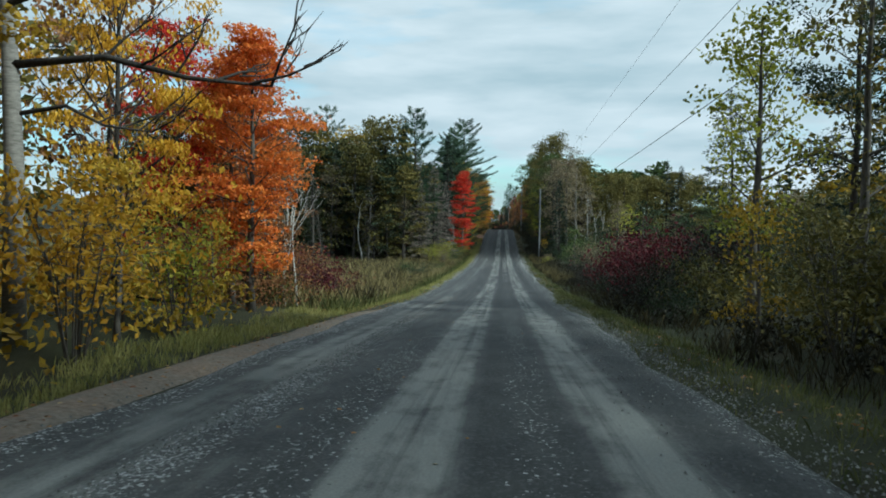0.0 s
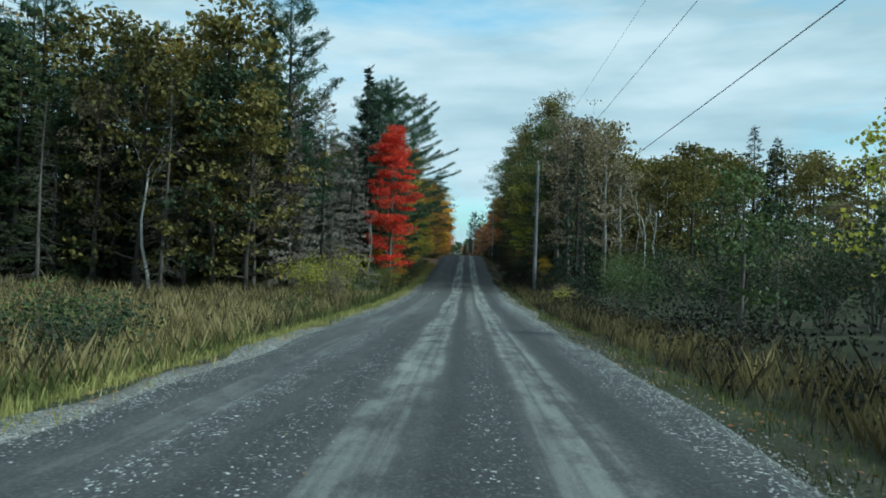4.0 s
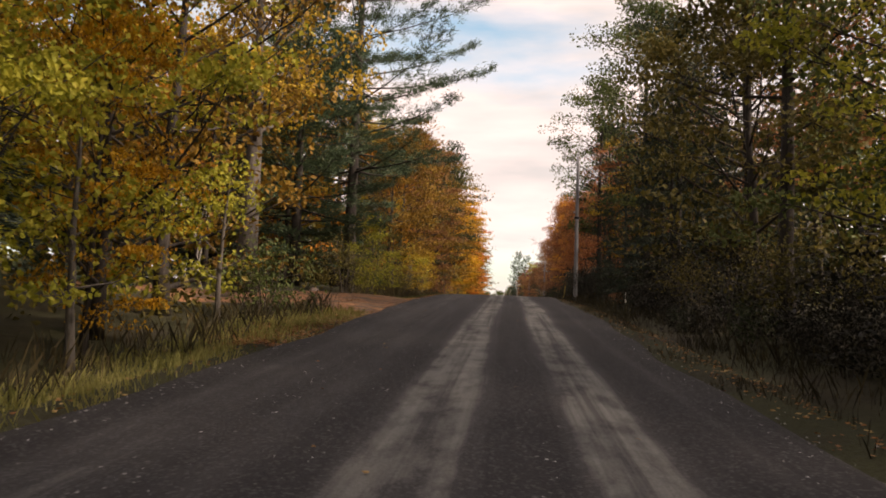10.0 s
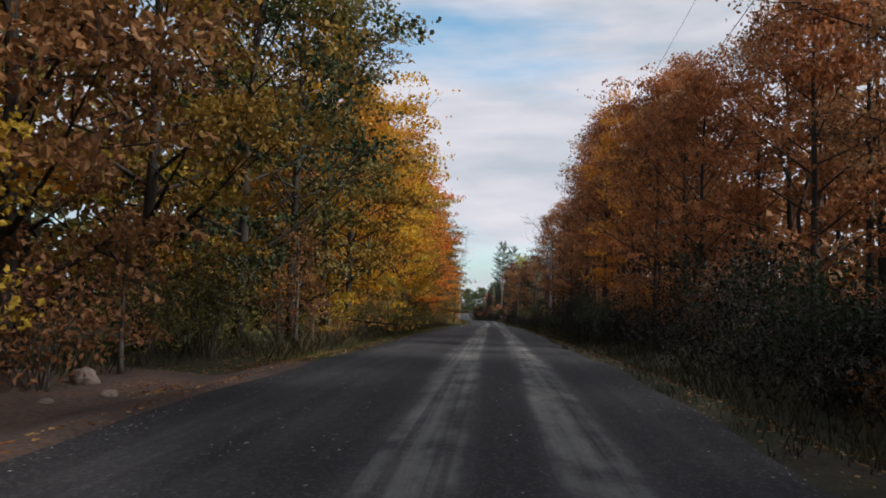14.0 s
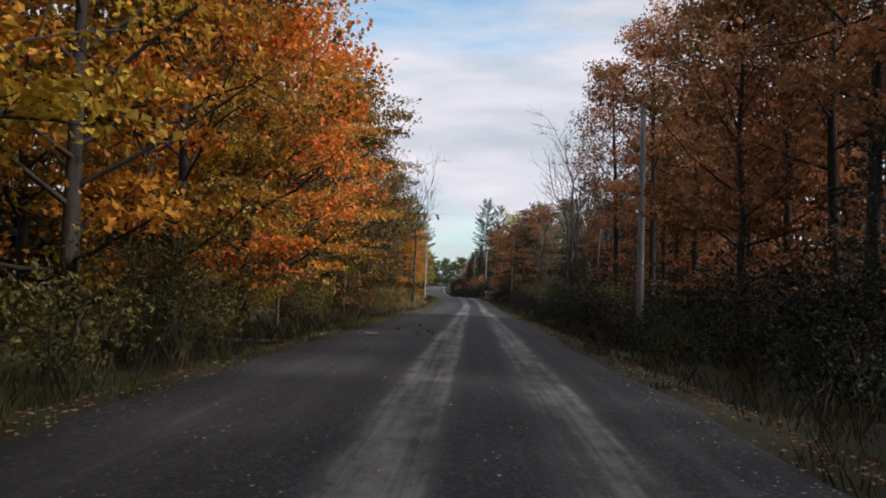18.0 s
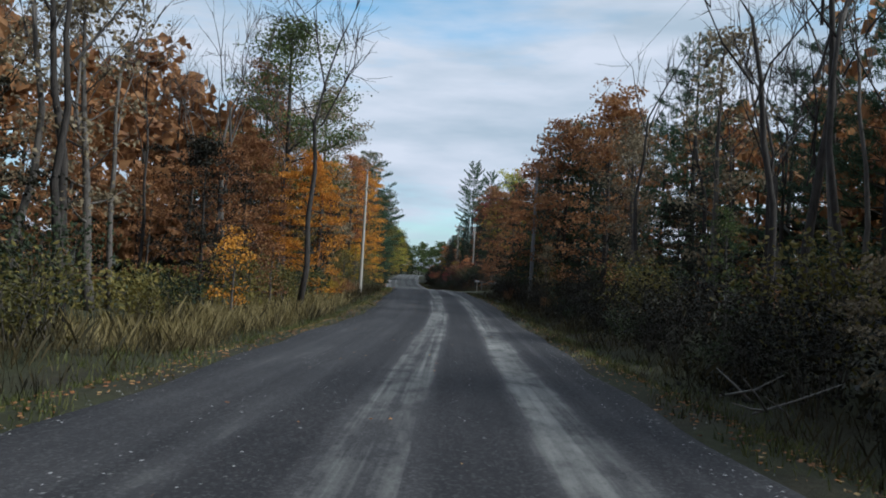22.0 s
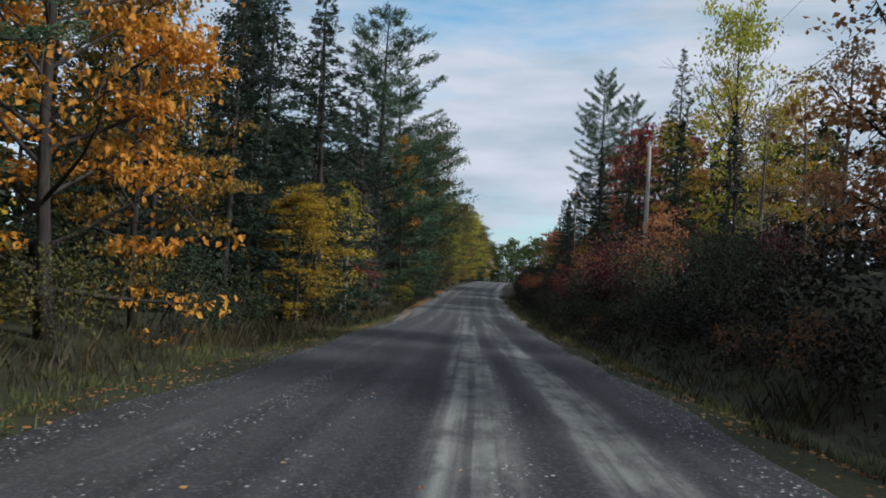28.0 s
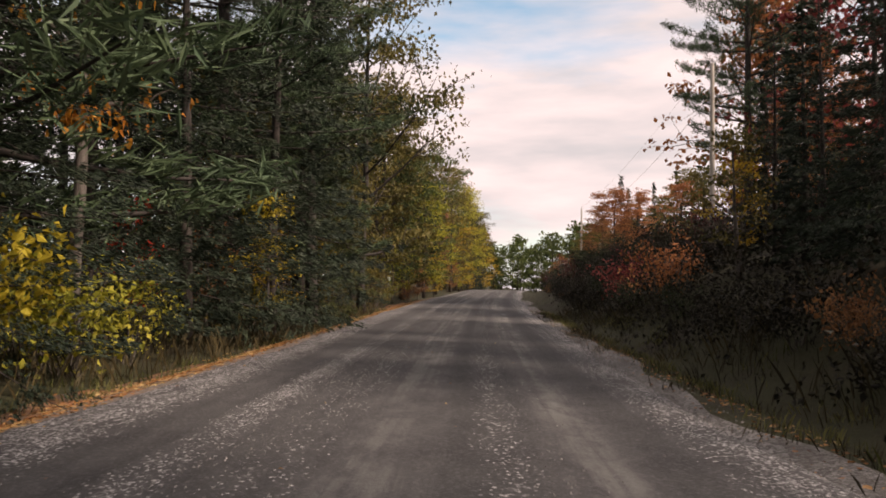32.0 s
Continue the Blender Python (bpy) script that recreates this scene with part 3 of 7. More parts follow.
def broadleaf(seed, H=13.0, W=7.5, base=0.22, leaves=2400, size=0.26, limbs=18, clump=0.5, lean=0.03, stout=1.0, layer=0.42):
    """Trunk, limbs and leaf crown of a deciduous tree, about the origin."""
    rng = np.random.default_rng(seed)
    trunk, wood, crown = Soup(), Soup(), Soup()
    hs = np.linspace(0, 0.95, 9) * H
    bend = np.cumsum(rng.normal(0, lean * H / 9, (9, 2)), axis=0)
    bend -= bend[0]
    line = np.column_stack([bend, hs])
    r0 = (0.0105 * H + 0.03) * stout
    rad = r0 * (1 - 0.9 * hs / H) + 0.01
    rad[0] *= 1.35
    trunk.tube(line, rad, 8)
    spots = []
    turn = rng.uniform(0, 6.28)
    for i in range(limbs):
        v = ((i + rng.uniform(0, 0.9)) / limbs) ** 0.85
        h = H * (base + (0.93 - base) * v)
        o = np.array([np.interp(h, hs, line[:, 0]), np.interp(h, hs, line[:, 1]), h])
        L = W / 2 * (math.sin(math.pi * (0.16 + 0.76 * v)) ** 0.75) * rng.uniform(0.65, 1.15)
        turn += 2.4 + rng.normal(0, 0.35)
        up = math.radians(12 + 48 * v + rng.normal(0, 9))
        d = np.array([math.cos(turn) * math.cos(up), math.sin(turn) * math.cos(up), math.sin(up)])
        s = np.linspace(0, 1, 5)[:, None]
        pts = o + d * L * s + np.array([0, 0, 1.0]) * L * 0.12 * s ** 2 + np.cumsum(rng.normal(0, 0.03 * L, (5, 3)), axis=0) * s
        rr = max(0.012, 0.42 * np.interp(h, hs, rad))
        wood.tube(pts, np.linspace(rr, rr * 0.2, 5), 5, False)
        for q in (0.5, 0.78, 1.0):
            spots.append(pts[0] + (pts[-1] - pts[0]) * q)
        for _ in range(3):
            q = rng.uniform(0.35, 0.9)
            a = pts[0] + (pts[-1] - pts[0]) * q
            e = d * 0.6 + rng.normal(0, 0.55, 3)
            b = a + e / np.linalg.norm(e) * L * rng.uniform(0.25, 0.5)
            wood.tube([a, (a + b) / 2 + rng.normal(0, 0.04 * L, 3), b], [rr * 0.4, rr * 0.28, rr * 0.12], 4, False)
            spots.append(b)
    spots.append(line[-1])
    spots.append(line[-1] + [0, 0, 0.04 * H])
    spots = np.array(spots)
    w = rng.gamma(1.7, 1.0, len(spots))
    pick = rng.choice(len(spots), leaves, p=w / w.sum())
    c = spots[pick] + np.clip(rng.normal(0, 1, (leaves, 3)), -1.35, 1.35) * clump * [1.2, 1.2, layer]
    crown.quads(kites(rng, c, size, 0.78, spread=1.0, droop=0.35, flat=1.0 if layer < 0.4 else 0.3))
    return trunk, wood, crown


def pine(seed, H=18.0, W=7.5, base=0.18, size=0.42, tufts=1500):
    """A white pine: open whorls of level limbs with brushes of needles."""
    rng = np.random.default_rng(seed)
    trunk, wood, crown = Soup(), Soup(), Soup()
    hs = np.linspace(0, 1, 8) * H
    line = np.column_stack([np.cumsum(rng.normal(0, 0.03, (8, 2)), axis=0), hs])
    rad = (0.0125 * H + 0.03) * (1 - 0.93 * hs / H)
    rad[0] *= 1.25
    trunk.tube(line, rad, 8)
    spots, ways = [], []
    h = H * base
    turn = rng.uniform(0, 6.28)
    while h < H * 0.97:
        v = (h / H - base) / (1 - base)
        for j in range(rng.integers(3, 6)):
            turn += 6.28 / 4.3 + rng.normal(0, 0.3)
            L = W / 2 * min(1.0, 0.55 + 1.6 * v) * (1 - v) ** 0.62 * rng.uniform(0.5, 1.12) + 0.3
            up = math.radians(-4 + 32 * v + rng.normal(0, 6))
            d = np.array([math.cos(turn) * math.cos(up), math.sin(turn) * math.cos(up), math.sin(up)])
            o = np.array([np.interp(h, hs, line[:, 0]), np.interp(h, hs, line[:, 1]), h + rng.normal(0, 0.12)])
            s = np.linspace(0, 1, 4)[:, None]
            pts = o + d * L * s + np.array([0, 0, 1.0]) * L * 0.16 * s ** 2.2
            rr = max(0.012, 0.3 * np.interp(h, hs, rad))
            wood.tube(pts, np.linspace(rr, rr * 0.2, 4), 4, False)
            side = np.array([-math.sin(turn), math.cos(turn), 0])
            m = max(4, int(L * (7 if size > 0.42 else 20)))
            q = rng.uniform(0.3, 1.03, m)
            p = pts[0] + (pts[-1] - pts[0]) * q[:, None] + [0, 0, 1] * (L * 0.16 * (q ** 2.2 - q))[:, None]
            off = rng.normal(0, 0.20, m) * L * (1.15 - q)
            spots.append(p + side * off[:, None] + rng.normal(0, 0.06, (m, 3)) + [0, 0, 0.08])
            ways.append(np.tile(d + [0, 0, 0.55], (m, 1)) + side * np.sign(off)[:, None] * 0.5)
        h += H * rng.uniform(0.035, 0.062) * (1.0 if size > 0.42 else 0.75)
    spots, ways = np.concatenate(spots), np.concatenate(ways)
    keep = rng.permutation(len(spots))[:tufts]
    spots, ways = spots[keep], ways[keep]
    for _ in range(7):
        crown.quads(kites(rng, spots + ways * 0.1 + rng.normal(0, 0.09, spots.shape), size, 0.12, along=ways * 1.0, spread=0.85, fold=0.04))
    return trunk, wood, crown


def spruce(seed, H=14.0, W=4.6, base=0.06, sprays=2200, size=0.46, droop=0.35, taper=0.85, ratio=0.36):
    """A spruce, fir or cedar: a cone of drooping sprays."""
    rng = np.random.default_rng(seed)
    trunk, wood, crown = Soup(), Soup(), Soup()
    hs = np.linspace(0, 1, 7) * H
    line = np.column_stack([np.cumsum(rng.normal(0, 0.02, (7, 2)), axis=0), hs])
    rad = (0.010 * H + 0.03) * (1 - 0.95 * hs / H)
    trunk.tube(line, rad, 7)
    count = int(H * 11)
    spots, ways = [], []
    turn = 0.0
    for i in range(count):
        v = i / count
        h = H * (base + (0.985 - base) * v)
        turn += 2.4 + rng.normal(0, 0.3)
        L = W / 2 * (1 - v) ** taper * rng.uniform(0.6, 1.12) + 0.12
        dn = math.radians(rng.normal(-14, 7) + 30 * v)
        d = np.array([math.cos(turn) * math.cos(dn), math.sin(turn) * math.cos(dn), math.sin(dn)])
        o = np.array([0, 0, h]) + [np.interp(h, hs, line[:, 0]), np.interp(h, hs, line[:, 1]), 0]
        tip = o + d * L
        if i % 2 == 0:
            wood.tube([o, (o + tip) / 2 + [0, 0, -0.03 * L], tip], [0.022, 0.014, 0.005], 3, False)
        m = max(3, int(L * 8))
        q = rng.uniform(0.22, 1.0, m) ** 0.7
        side = np.array([-math.sin(turn), math.cos(turn), 0])
        spots.append(o + (tip - o) * q[:, None] + side * (rng.normal(0, 0.16, m) * L)[:, None] + rng.normal(0, 0.05, (m, 3)))
        ways.append(np.tile(d * 1.6 - [0, 0, droop], (m, 1)) + side * rng.normal(0, 0.5, m)[:, None])
    spots, ways = np.concatenate(spots), np.concatenate(ways)
    keep = rng.choice(len(spots), sprays, replace=len(spots) < sprays)
    c = spots[keep] + rng.normal(0, 0.05, (sprays, 3))
    crown.quads(kites(rng, c, size, ratio, along=ways[keep], spread=0.45, fold=0.10))
    return trunk, wood, crown


def bare(seed, H=14.0, forks=4, spread=0.55, fine=4):
    """A leafless tree: trunk and ever finer branches."""
    rng = np.random.default_rng(seed)
    trunk, wood = Soup(), Soup()
    hs = np.linspace(0, 0.62, 6) * H
    line = np.column_stack([np.cumsum(rng.normal(0, 0.012 * H, (6, 2)), axis=0), hs])
    rad = (0.0072 * H + 0.02) * (1 - 0.6 * hs / hs[-1])
    trunk.tube(line, rad, 7)

    def grow(o, d, L, r, level):
        d = d / np.linalg.norm(d)
        mid = o + d * L * 0.5 + rng.normal(0, 0.05 * L, 3)
        tip = o + d * L + rng.normal(0, 0.06 * L, 3) + [0, 0, 0.06 * L]
        wood.tube([o, mid, tip], [r, r * 0.75, r * 0.5], 5 if level < 2 else 3, False)
        if level >= fine:
            return
        for _ in range(rng.integers(2, 5)):
            q = rng.uniform(0.4, 1.0)
            e = d + rng.normal(0, spread, 3) + [0, 0, 0.22]
            grow(o + (tip - o) * q, e, L * rng.uniform(0.5, 0.78), max(0.011, r * 0.58), level + 1)

    for i in range(forks):
        a = i * 2.4 + rng.uniform(0, 1)
        q = rng.uniform(0.6, 1.0)
        grow(line[0] + (line[-1] - line[0]) * q if i else line[-1], np.array([math.cos(a) * 0.6, math.sin(a) * 0.6, 1.0]), H * 0.2, rad[-1] * 0.8, 1)
    return trunk, wood, None


def snag(seed, H=10.0, twigs=150):
    """A dead conifer: a grey pole with short broken branches."""
    rng = np.random.default_rng(seed)
    trunk, wood = Soup(), Soup()
    hs = np.linspace(0, 1, 6) * H
    line = np.column_stack([np.cumsum(rng.normal(0, 0.05, (6, 2)), axis=0), hs])
    trunk.tube(line, (0.009 * H + 0.02) * (1 - 0.9 * hs / H), 6)
    for i in range(twigs):
        h = H * rng.uniform(0.08, 0.97)
        a = rng.uniform(0, 6.28)
        L = (1.05 - h / H) * rng.uniform(0.6, 2.0) + 0.15
        o = np.array([np.interp(h, hs, line[:, 0]), np.interp(h, hs, line[:, 1]), h])
        d = np.array([math.cos(a), math.sin(a), rng.uniform(-0.55, 0.15)])
        p = o + d * L * 0.55
        tip = o + d * L + [0, 0, rng.uniform(-0.2, 0.25) * L]
        wood.tube([o, p, tip], [0.016, 0.010, 0.004], 3, False)
        for _ in range(2):
            wood.tube([p, p + rng.normal(0, 0.22, 3) * L + d * 0.2 * L], [0.007, 0.003], 3, False)
    return trunk, wood, None


def shrub(seed, H=2.4, W=2.6, leaves=900, size=0.15, stems=9):
    """A roadside shrub: stems fanning from the ground, leaves in clumps."""
    rng = np.random.default_rng(seed)
    wood, crown = Soup(), Soup()
    spots = []
    for i in range(stems):
        a = i * 2.4 + rng.uniform(0, 0.8)
        out = W / 2 * rng.uniform(0.25, 1.0)
        top = np.array([math.cos(a) * out, math.sin(a) * out, H * rng.uniform(0.55, 1.0) * (1 - 0.25 * out / W)])
        foot = np.array([math.cos(a), math.sin(a), 0]) * 0.12
        mid = (foot + top) / 2 + [0, 0, 0.12 * H] + rng.normal(0, 0.08, 3)
        wood.tube([foot, mid, top], [0.022, 0.015, 0.006], 4, False)
        for q in (0.3, 0.5, 0.7, 0.85, 1.0):
            spots.append((foot + (mid - foot) * 2 * q if q < 0.5 else mid + (top - mid) * (2 * q - 1)) + rng.normal(0, 0.12 * W, 3) * [1, 1, 0.6])
        for _ in range(3):
            b = mid + (top - mid) * rng.uniform(0, 1) + rng.normal(0, 0.2 * W, 3) * [1, 1, 0.5]
            wood.tube([mid, b], [0.010, 0.004], 3, False)
            spots.append(b)
    spots = np.array(spots)
    c = spots[rng.integers(0, len(spots), leaves)] + np.clip(rng.normal(0, 1, (leaves, 3)), -1.5, 1.5) * 0.11 * W * [1, 1, 0.75]
    c[:, 2] = np.abs(c[:, 2]) + 0.03
    crown.quads(kites(rng, c, size, 0.62, spread=1.0, droop=0.3))
    return None, wood, crown


PROTOS = {}


def proto(kind, variant, deep=False):
    """The meshes of one form of a kind, made once: (natural height, trunk, limbs, crown). deep: coarser, for the rows behind."""
    key = (kind, variant, deep)
    if key not in PROTOS:
        s = 100 * variant + 7
        q, z = (0.42, 1.4) if deep else (1.0, 1.0)
        H, soup = {
            "maple": lambda: (12.0, broadleaf(s, 12, 8.0, 0.07, int(6400 * q), 0.205 * z, 28, 0.44, layer=0.28)),
            "hero": lambda: (12.0, broadleaf(s + 1, 12, 8.6, 0.05, int(12500 * q), 0.165 * z, 36, 0.44, layer=0.26)),
            "tall": lambda: (17.0, broadleaf(s + 2, 17, 7.5, 0.30, int(10000 * q), 0.155 * z, 26, 0.45, 0.02)),
            "flare": lambda: (12.0, broadleaf(s + 8, 12, 4.8, 0.12, 15000, 0.145, 40, 0.34, layer=0.26)),
            "oak": lambda: (17.0, broadleaf(s + 6, 17, 10.0, 0.34, 7000, 0.21, 26, 0.5, 0.015, 2.1)),
            "round": lambda: (14.0, broadleaf(s + 3, 14, 10.0, 0.10, int(9500 * q), 0.18 * z, 32, 0.5)),
            "aspen": lambda: (10.0, broadleaf(s + 4, 10, 4.0, 0.22, 1700, 0.16, 16, 0.36)),
            "sapling": lambda: (5.0, broadleaf(s + 5, 5, 3.0, 0.18, 900, 0.15, 12, 0.28)),
            "pine": lambda: (18.0, pine(s, 18, 10.0, 0.10, 0.36 * z ** 0.9, int((3600 if not deep else 1700)))),
            "bigpine": lambda: (24.0, pine(s + 1, 24, 17.0, 0.24, 0.31, 12000)),
            "spruce": lambda: (13.0, spruce(s, 13, 5.0, 0.05, int(13000 * q), 0.19 * z, ratio=0.24)),
            "fir": lambda: (12.0, spruce(s + 1, 12, 3.0, 0.05, 1900, 0.38, 0.2, 0.95)),
            "cedar": lambda: (11.0, spruce(s + 2, 11, 5.4, 0.05, int(13000 * q), 0.145 * z, 0.05, 0.55, 0.45)),
            "hemlock": lambda: (14.0, spruce(s + 3, 14, 7.6, 0.05, int(25000 * q), 0.15 * z, 0.3, 0.6, 0.26)),
            "bare": lambda: (14.0, bare(s, 14)),
            "slim": lambda: (13.0, bare(s + 1, 13, 3, 0.4, 3)),
            "snag": lambda: (10.0, snag(s)),
            "shrub": lambda: (2.4, shrub(s)),
            "sumac": lambda: (3.0, shrub(s + 1, 3.0, 4.0, 1500, 0.17, 11)),
            "brush": lambda: (3.6, shrub(s + 2, 3.6, 3.2, 1300, 0.14, 12)),
        }[kind]()
        meshes = []
        for nm, sp, sm in zip(("trunk", "limbs", "crown"), soup, (True, True, False)):
            meshes.append(sp.mesh(kind + "_" + nm, BARK, sm) if sp is not None and sp.n else None)
        PROTOS[key] = (H, *meshes)
    return PROTOS[key]


KINDS = {  # kind: name, category, words, variants
    "maple": ("maple_tree", "tree", "maple tree", 4),
    "hero": ("maple_tree", "tree", "full maple tree", 4),
    "tall": ("tall_maple_tree", "tree", "tall slender maple tree", 4),
    "flare": ("maple_tree", "tree", "dense maple tree", 2),
    "oak": ("oak_tree", "tree", "thick-trunked oak tree", 1),
    "round": ("broad_tree", "tree", "broad round-crowned tree", 3),
    "aspen": ("aspen_tree", "tree", "slender aspen tree", 3),
    "sapling": ("sapling", "tree", "young sapling", 3),
    "pine": ("white_pine", "tree", "white pine", 3),
    "bigpine": ("white_pine", "tree", "huge old white pine", 2),
    "spruce": ("spruce_tree", "tree", "spruce tree", 3),
    "fir": ("fir_tree", "tree", "narrow pointed fir tree", 2),
    "cedar": ("cedar_tree", "tree", "dense cedar tree", 3),
    "hemlock": ("hemlock_tree", "tree", "spreading hemlock tree", 2),
    "bare": ("leafless_tree", "tree", "leafless tree with fine twigs", 3),
    "slim": ("bare_tree", "tree", "thin bare tree", 3),
    "snag": ("dead_conifer", "tree", "dead grey conifer with broken twigs", 3),
    "shrub": ("shrub", "shrub", "low shrub", 4),
    "sumac": ("sumac_shrub", "shrub", "spreading sumac shrub", 2),
    "brush": ("brush", "shrub", "tall dense shrub", 3),
}
COLOUR_WORDS = {"scarlet": "scarlet-leaved", "orange": "orange-leaved", "flame": "flame-orange", "gold": "golden-brown leaved", "yellow": "bright yellow", "amber": "amber-yellow", "lime": "yellow-green",
                "olive": "olive-brown leaved", "green": "green", "deep": "dark green", "rust": "rust-brown leaved", "bronze": "bronze-brown leaved", "shaded_brown": "shade-darkened brown-leaved", "copper": "copper-leaved", "wine": "wine-red",
                "rose": "rose-red", "tan": "tan, half-bare", "pine": "blue-green", "spruce": "dark", "cedar": "dull green", "deadneedle": "grey"}
plant_rng = np.random.default_rng(11)
PLANTED = []


def plant(kind, lat, y, H, colour="", where="at the edge of the woods", bark=None, wide=1.0, lean=0.0, variant=None, sink=0.05):
    """One tree or shrub, at lat metres from the line of the road."""
    name, category, words, variants = KINDS[kind]
    v = int(plant_rng.integers(variants)) if variant is None else variant % variants
    H0, trunk, limbs, crown = proto(kind, v, abs(lat) > 13.6 and kind not in ("bigpine", "bare", "slim", "snag", "shrub", "sumac", "brush", "fir", "aspen", "sapling"))
    x = float(line_x(y)) + lat
    root = new(name)
    root.empty_display_size = 0.3
    s = H / H0
    root.matrix_basis = pose(x, y, gz(x, y) - sink, float(plant_rng.normal(0, 0.8)), lean + float(plant_rng.normal(0, 0.8)), float(plant_rng.uniform(0, 360))) @ Matrix.Diagonal((s * wide, s * wide, s, 1))
    bark = bark or (DARK_BARK if kind in ("pine", "bigpine", "spruce", "fir", "cedar", "hemlock", "tall", "hero", "maple", "round") else BARK)
    if trunk:
        part("trunk", trunk, root, bark)
    if limbs:
        part("branchwork", limbs, root, bark)["kind"] = "stuff"
    if crown and colour:
        part("crown", crown, root, LEAF[colour])
    text = (COLOUR_WORDS[colour] + " " if colour else "") + words + " " + where
    tagged(root, text, category, "roadside " + name.replace("_", " ") + "s")
    PLANTED.append((lat, y))
    return root


def plant_at(kind, x, y, H, colour="", where="at the edge of the woods", **more):
    """As plant(), by the place itself, swung with the bend of the road past its start at 400 m."""
    return plant(kind, x - 0.0384 * (y - 400.0) - float(line_x(y)), y, H, colour, where, **more)


def reaching_tree(lat, y, H):
    """A leafless tree whose long low limbs reach out over the verge."""
    rng = np.random.default_rng(77)
    x = float(line_x(y)) + lat
    root = new("leafless_tree")
    root.matrix_basis = pose(x, y, gz(x, y) - 0.1, 0, 0, 0)
    part("trunk", Soup().tube([(0, 0, 0), (0.05, 0, H * 0.3), (-0.08, 0.05, H * 0.6), (0, 0, H)], [0.22, 0.17, 0.12, 0.03], 9).mesh("trunk", PALE_BARK, True), root)
    twigs = Soup()

    def fork(o, d, L, r, level):
        tip = o + d * L
        mid = (o + tip) / 2 + rng.normal(0, 0.05 * L, 3)
        twigs.tube([o, mid, tip], [r, r * 0.7, r * 0.4], 4, False)
        if level < 3:
            for _ in range(3):
                q = rng.uniform(0.3, 1.0)
                e = d + rng.normal(0, 0.5, 3) + [0.1, 0, 0.25]
                fork(o + (tip - o) * q, e / np.linalg.norm(e), L * rng.uniform(0.4, 0.65), max(0.005, r * 0.55), level + 1)

    for z, reach, rise, r in ((5.2, 4.8, -0.4, 0.085), (6.3, 3.6, 1.2, 0.07), (4.3, 2.6, -0.3, 0.05), (7.4, 3.0, 1.6, 0.06), (6.8, -2.2, 1.0, 0.06)):
        pts = np.array([[0, 0, z], [reach * 0.35, 0.2, z + 0.25 + rise * 0.2], [reach * 0.7, -0.1, z + rise * 0.7], [reach, 0.1, z + rise]])
        limb = part("limb", Soup().tube(pts, [r, r * 0.75, r * 0.5, r * 0.25], 7).mesh("limb", DARK_BARK, True), root)
        for q in (0.35, 0.5, 0.65, 0.8, 0.92, 1.0):
            o = np.array([np.interp(q, [0, 0.35, 0.7, 1], pts[:, i]) for i in range(3)])
            e = np.array([0.5 * np.sign(reach), rng.normal(0, 0.5), rng.uniform(0.1, 0.9)])
            fork(o, e / np.linalg.norm(e), rng.uniform(0.8, 1.7), r * 0.4, 1)
    part("branchwork", twigs.mesh("branchwork", DARK_BARK, True), root)["kind"] = "stuff"
    return tagged(root, "leafless grey tree with long dark limbs reaching out", "tree", "roadside leafless trees")

# ---------------------------------------------------------------- single trees that mark the way
ROADSIDE, MEADOW = "beside the road", "beyond the wet meadow"
# first bend of the woods, left
reaching_tree(-8.9, 12.5, 11.5)
plant("hero", -8.8, 16.0, 11.5, "amber", ROADSIDE, wide=0.55)
plant("maple", -10.5, 10.5, 9.5, "gold", ROADSIDE)
plant("brush", -7.2, 11.6, 3.6, "amber", ROADSIDE)
plant("brush", -7.6, 9.0, 3.4, "amber", ROADSIDE)
plant("brush", -7.4, 16.0, 3.0, "lime", ROADSIDE)
plant("slim", -10.2, 9.5, 13.0, "", ROADSIDE, bark=PALE_BARK)
plant("spruce", -15.0, 17.0, 9.0, "spruce")
plant("tall", -13.0, 12.0, 14.0, "wine", wide=0.9)
plant("flare", -8.0, 22.5, 9.0, "flame", ROADSIDE, wide=1.1)
plant("flare", -9.4, 24.5, 8.4, "flame", ROADSIDE, wide=1.1)
plant("maple", -11.0, 24.0, 9.0, "scarlet", ROADSIDE, wide=0.8)
plant("slim", -8.0, 27.6, 6.0, "", ROADSIDE, bark=BIRCH_BARK, lean=4)
plant("slim", -8.7, 29.2, 6.8, "", ROADSIDE, bark=BIRCH_BARK)
plant("slim", -9.6, 28.0, 7.5, "", ROADSIDE, bark=BIRCH_BARK)
plant("brush", -8.5, 28.6, 2.6, "rust", "at the edge of the meadow")
plant("maple", -9.0, 27.2, 6.4, "rust", "at the edge of the meadow", wide=0.8)
plant("maple", -11.2, 30.5, 7.4, "rust", "at the edge of the meadow", wide=0.8)
plant("aspen", -9.6, 31.5, 6.6, "rust", "at the edge of the meadow", wide=1.2)
plant("slim", -8.4, 28.2, 6.2, "", "at the edge of the meadow", bark=BIRCH_BARK, lean=-5)
plant("slim", -9.2, 30.4, 7.4, "", "at the edge of the meadow", bark=BIRCH_BARK)
plant("sumac", -9.6, 30.0, 2.6, "wine", "at the edge of the meadow")
plant("brush", -9.8, 27.0, 3.2, "rust", "at the edge of the meadow")
plant("sumac", -8.4, 32.0, 2.2, "wine", "at the edge of the meadow")
plant("sumac", -10.4, 33.5, 2.6, "wine", "at the edge of the meadow")
plant("sumac", -9.2, 36.0, 2.2, "wine", "at the edge of the meadow")
plant("shrub", -8.6, 27.0, 1.6, "olive", "at the edge of the meadow")
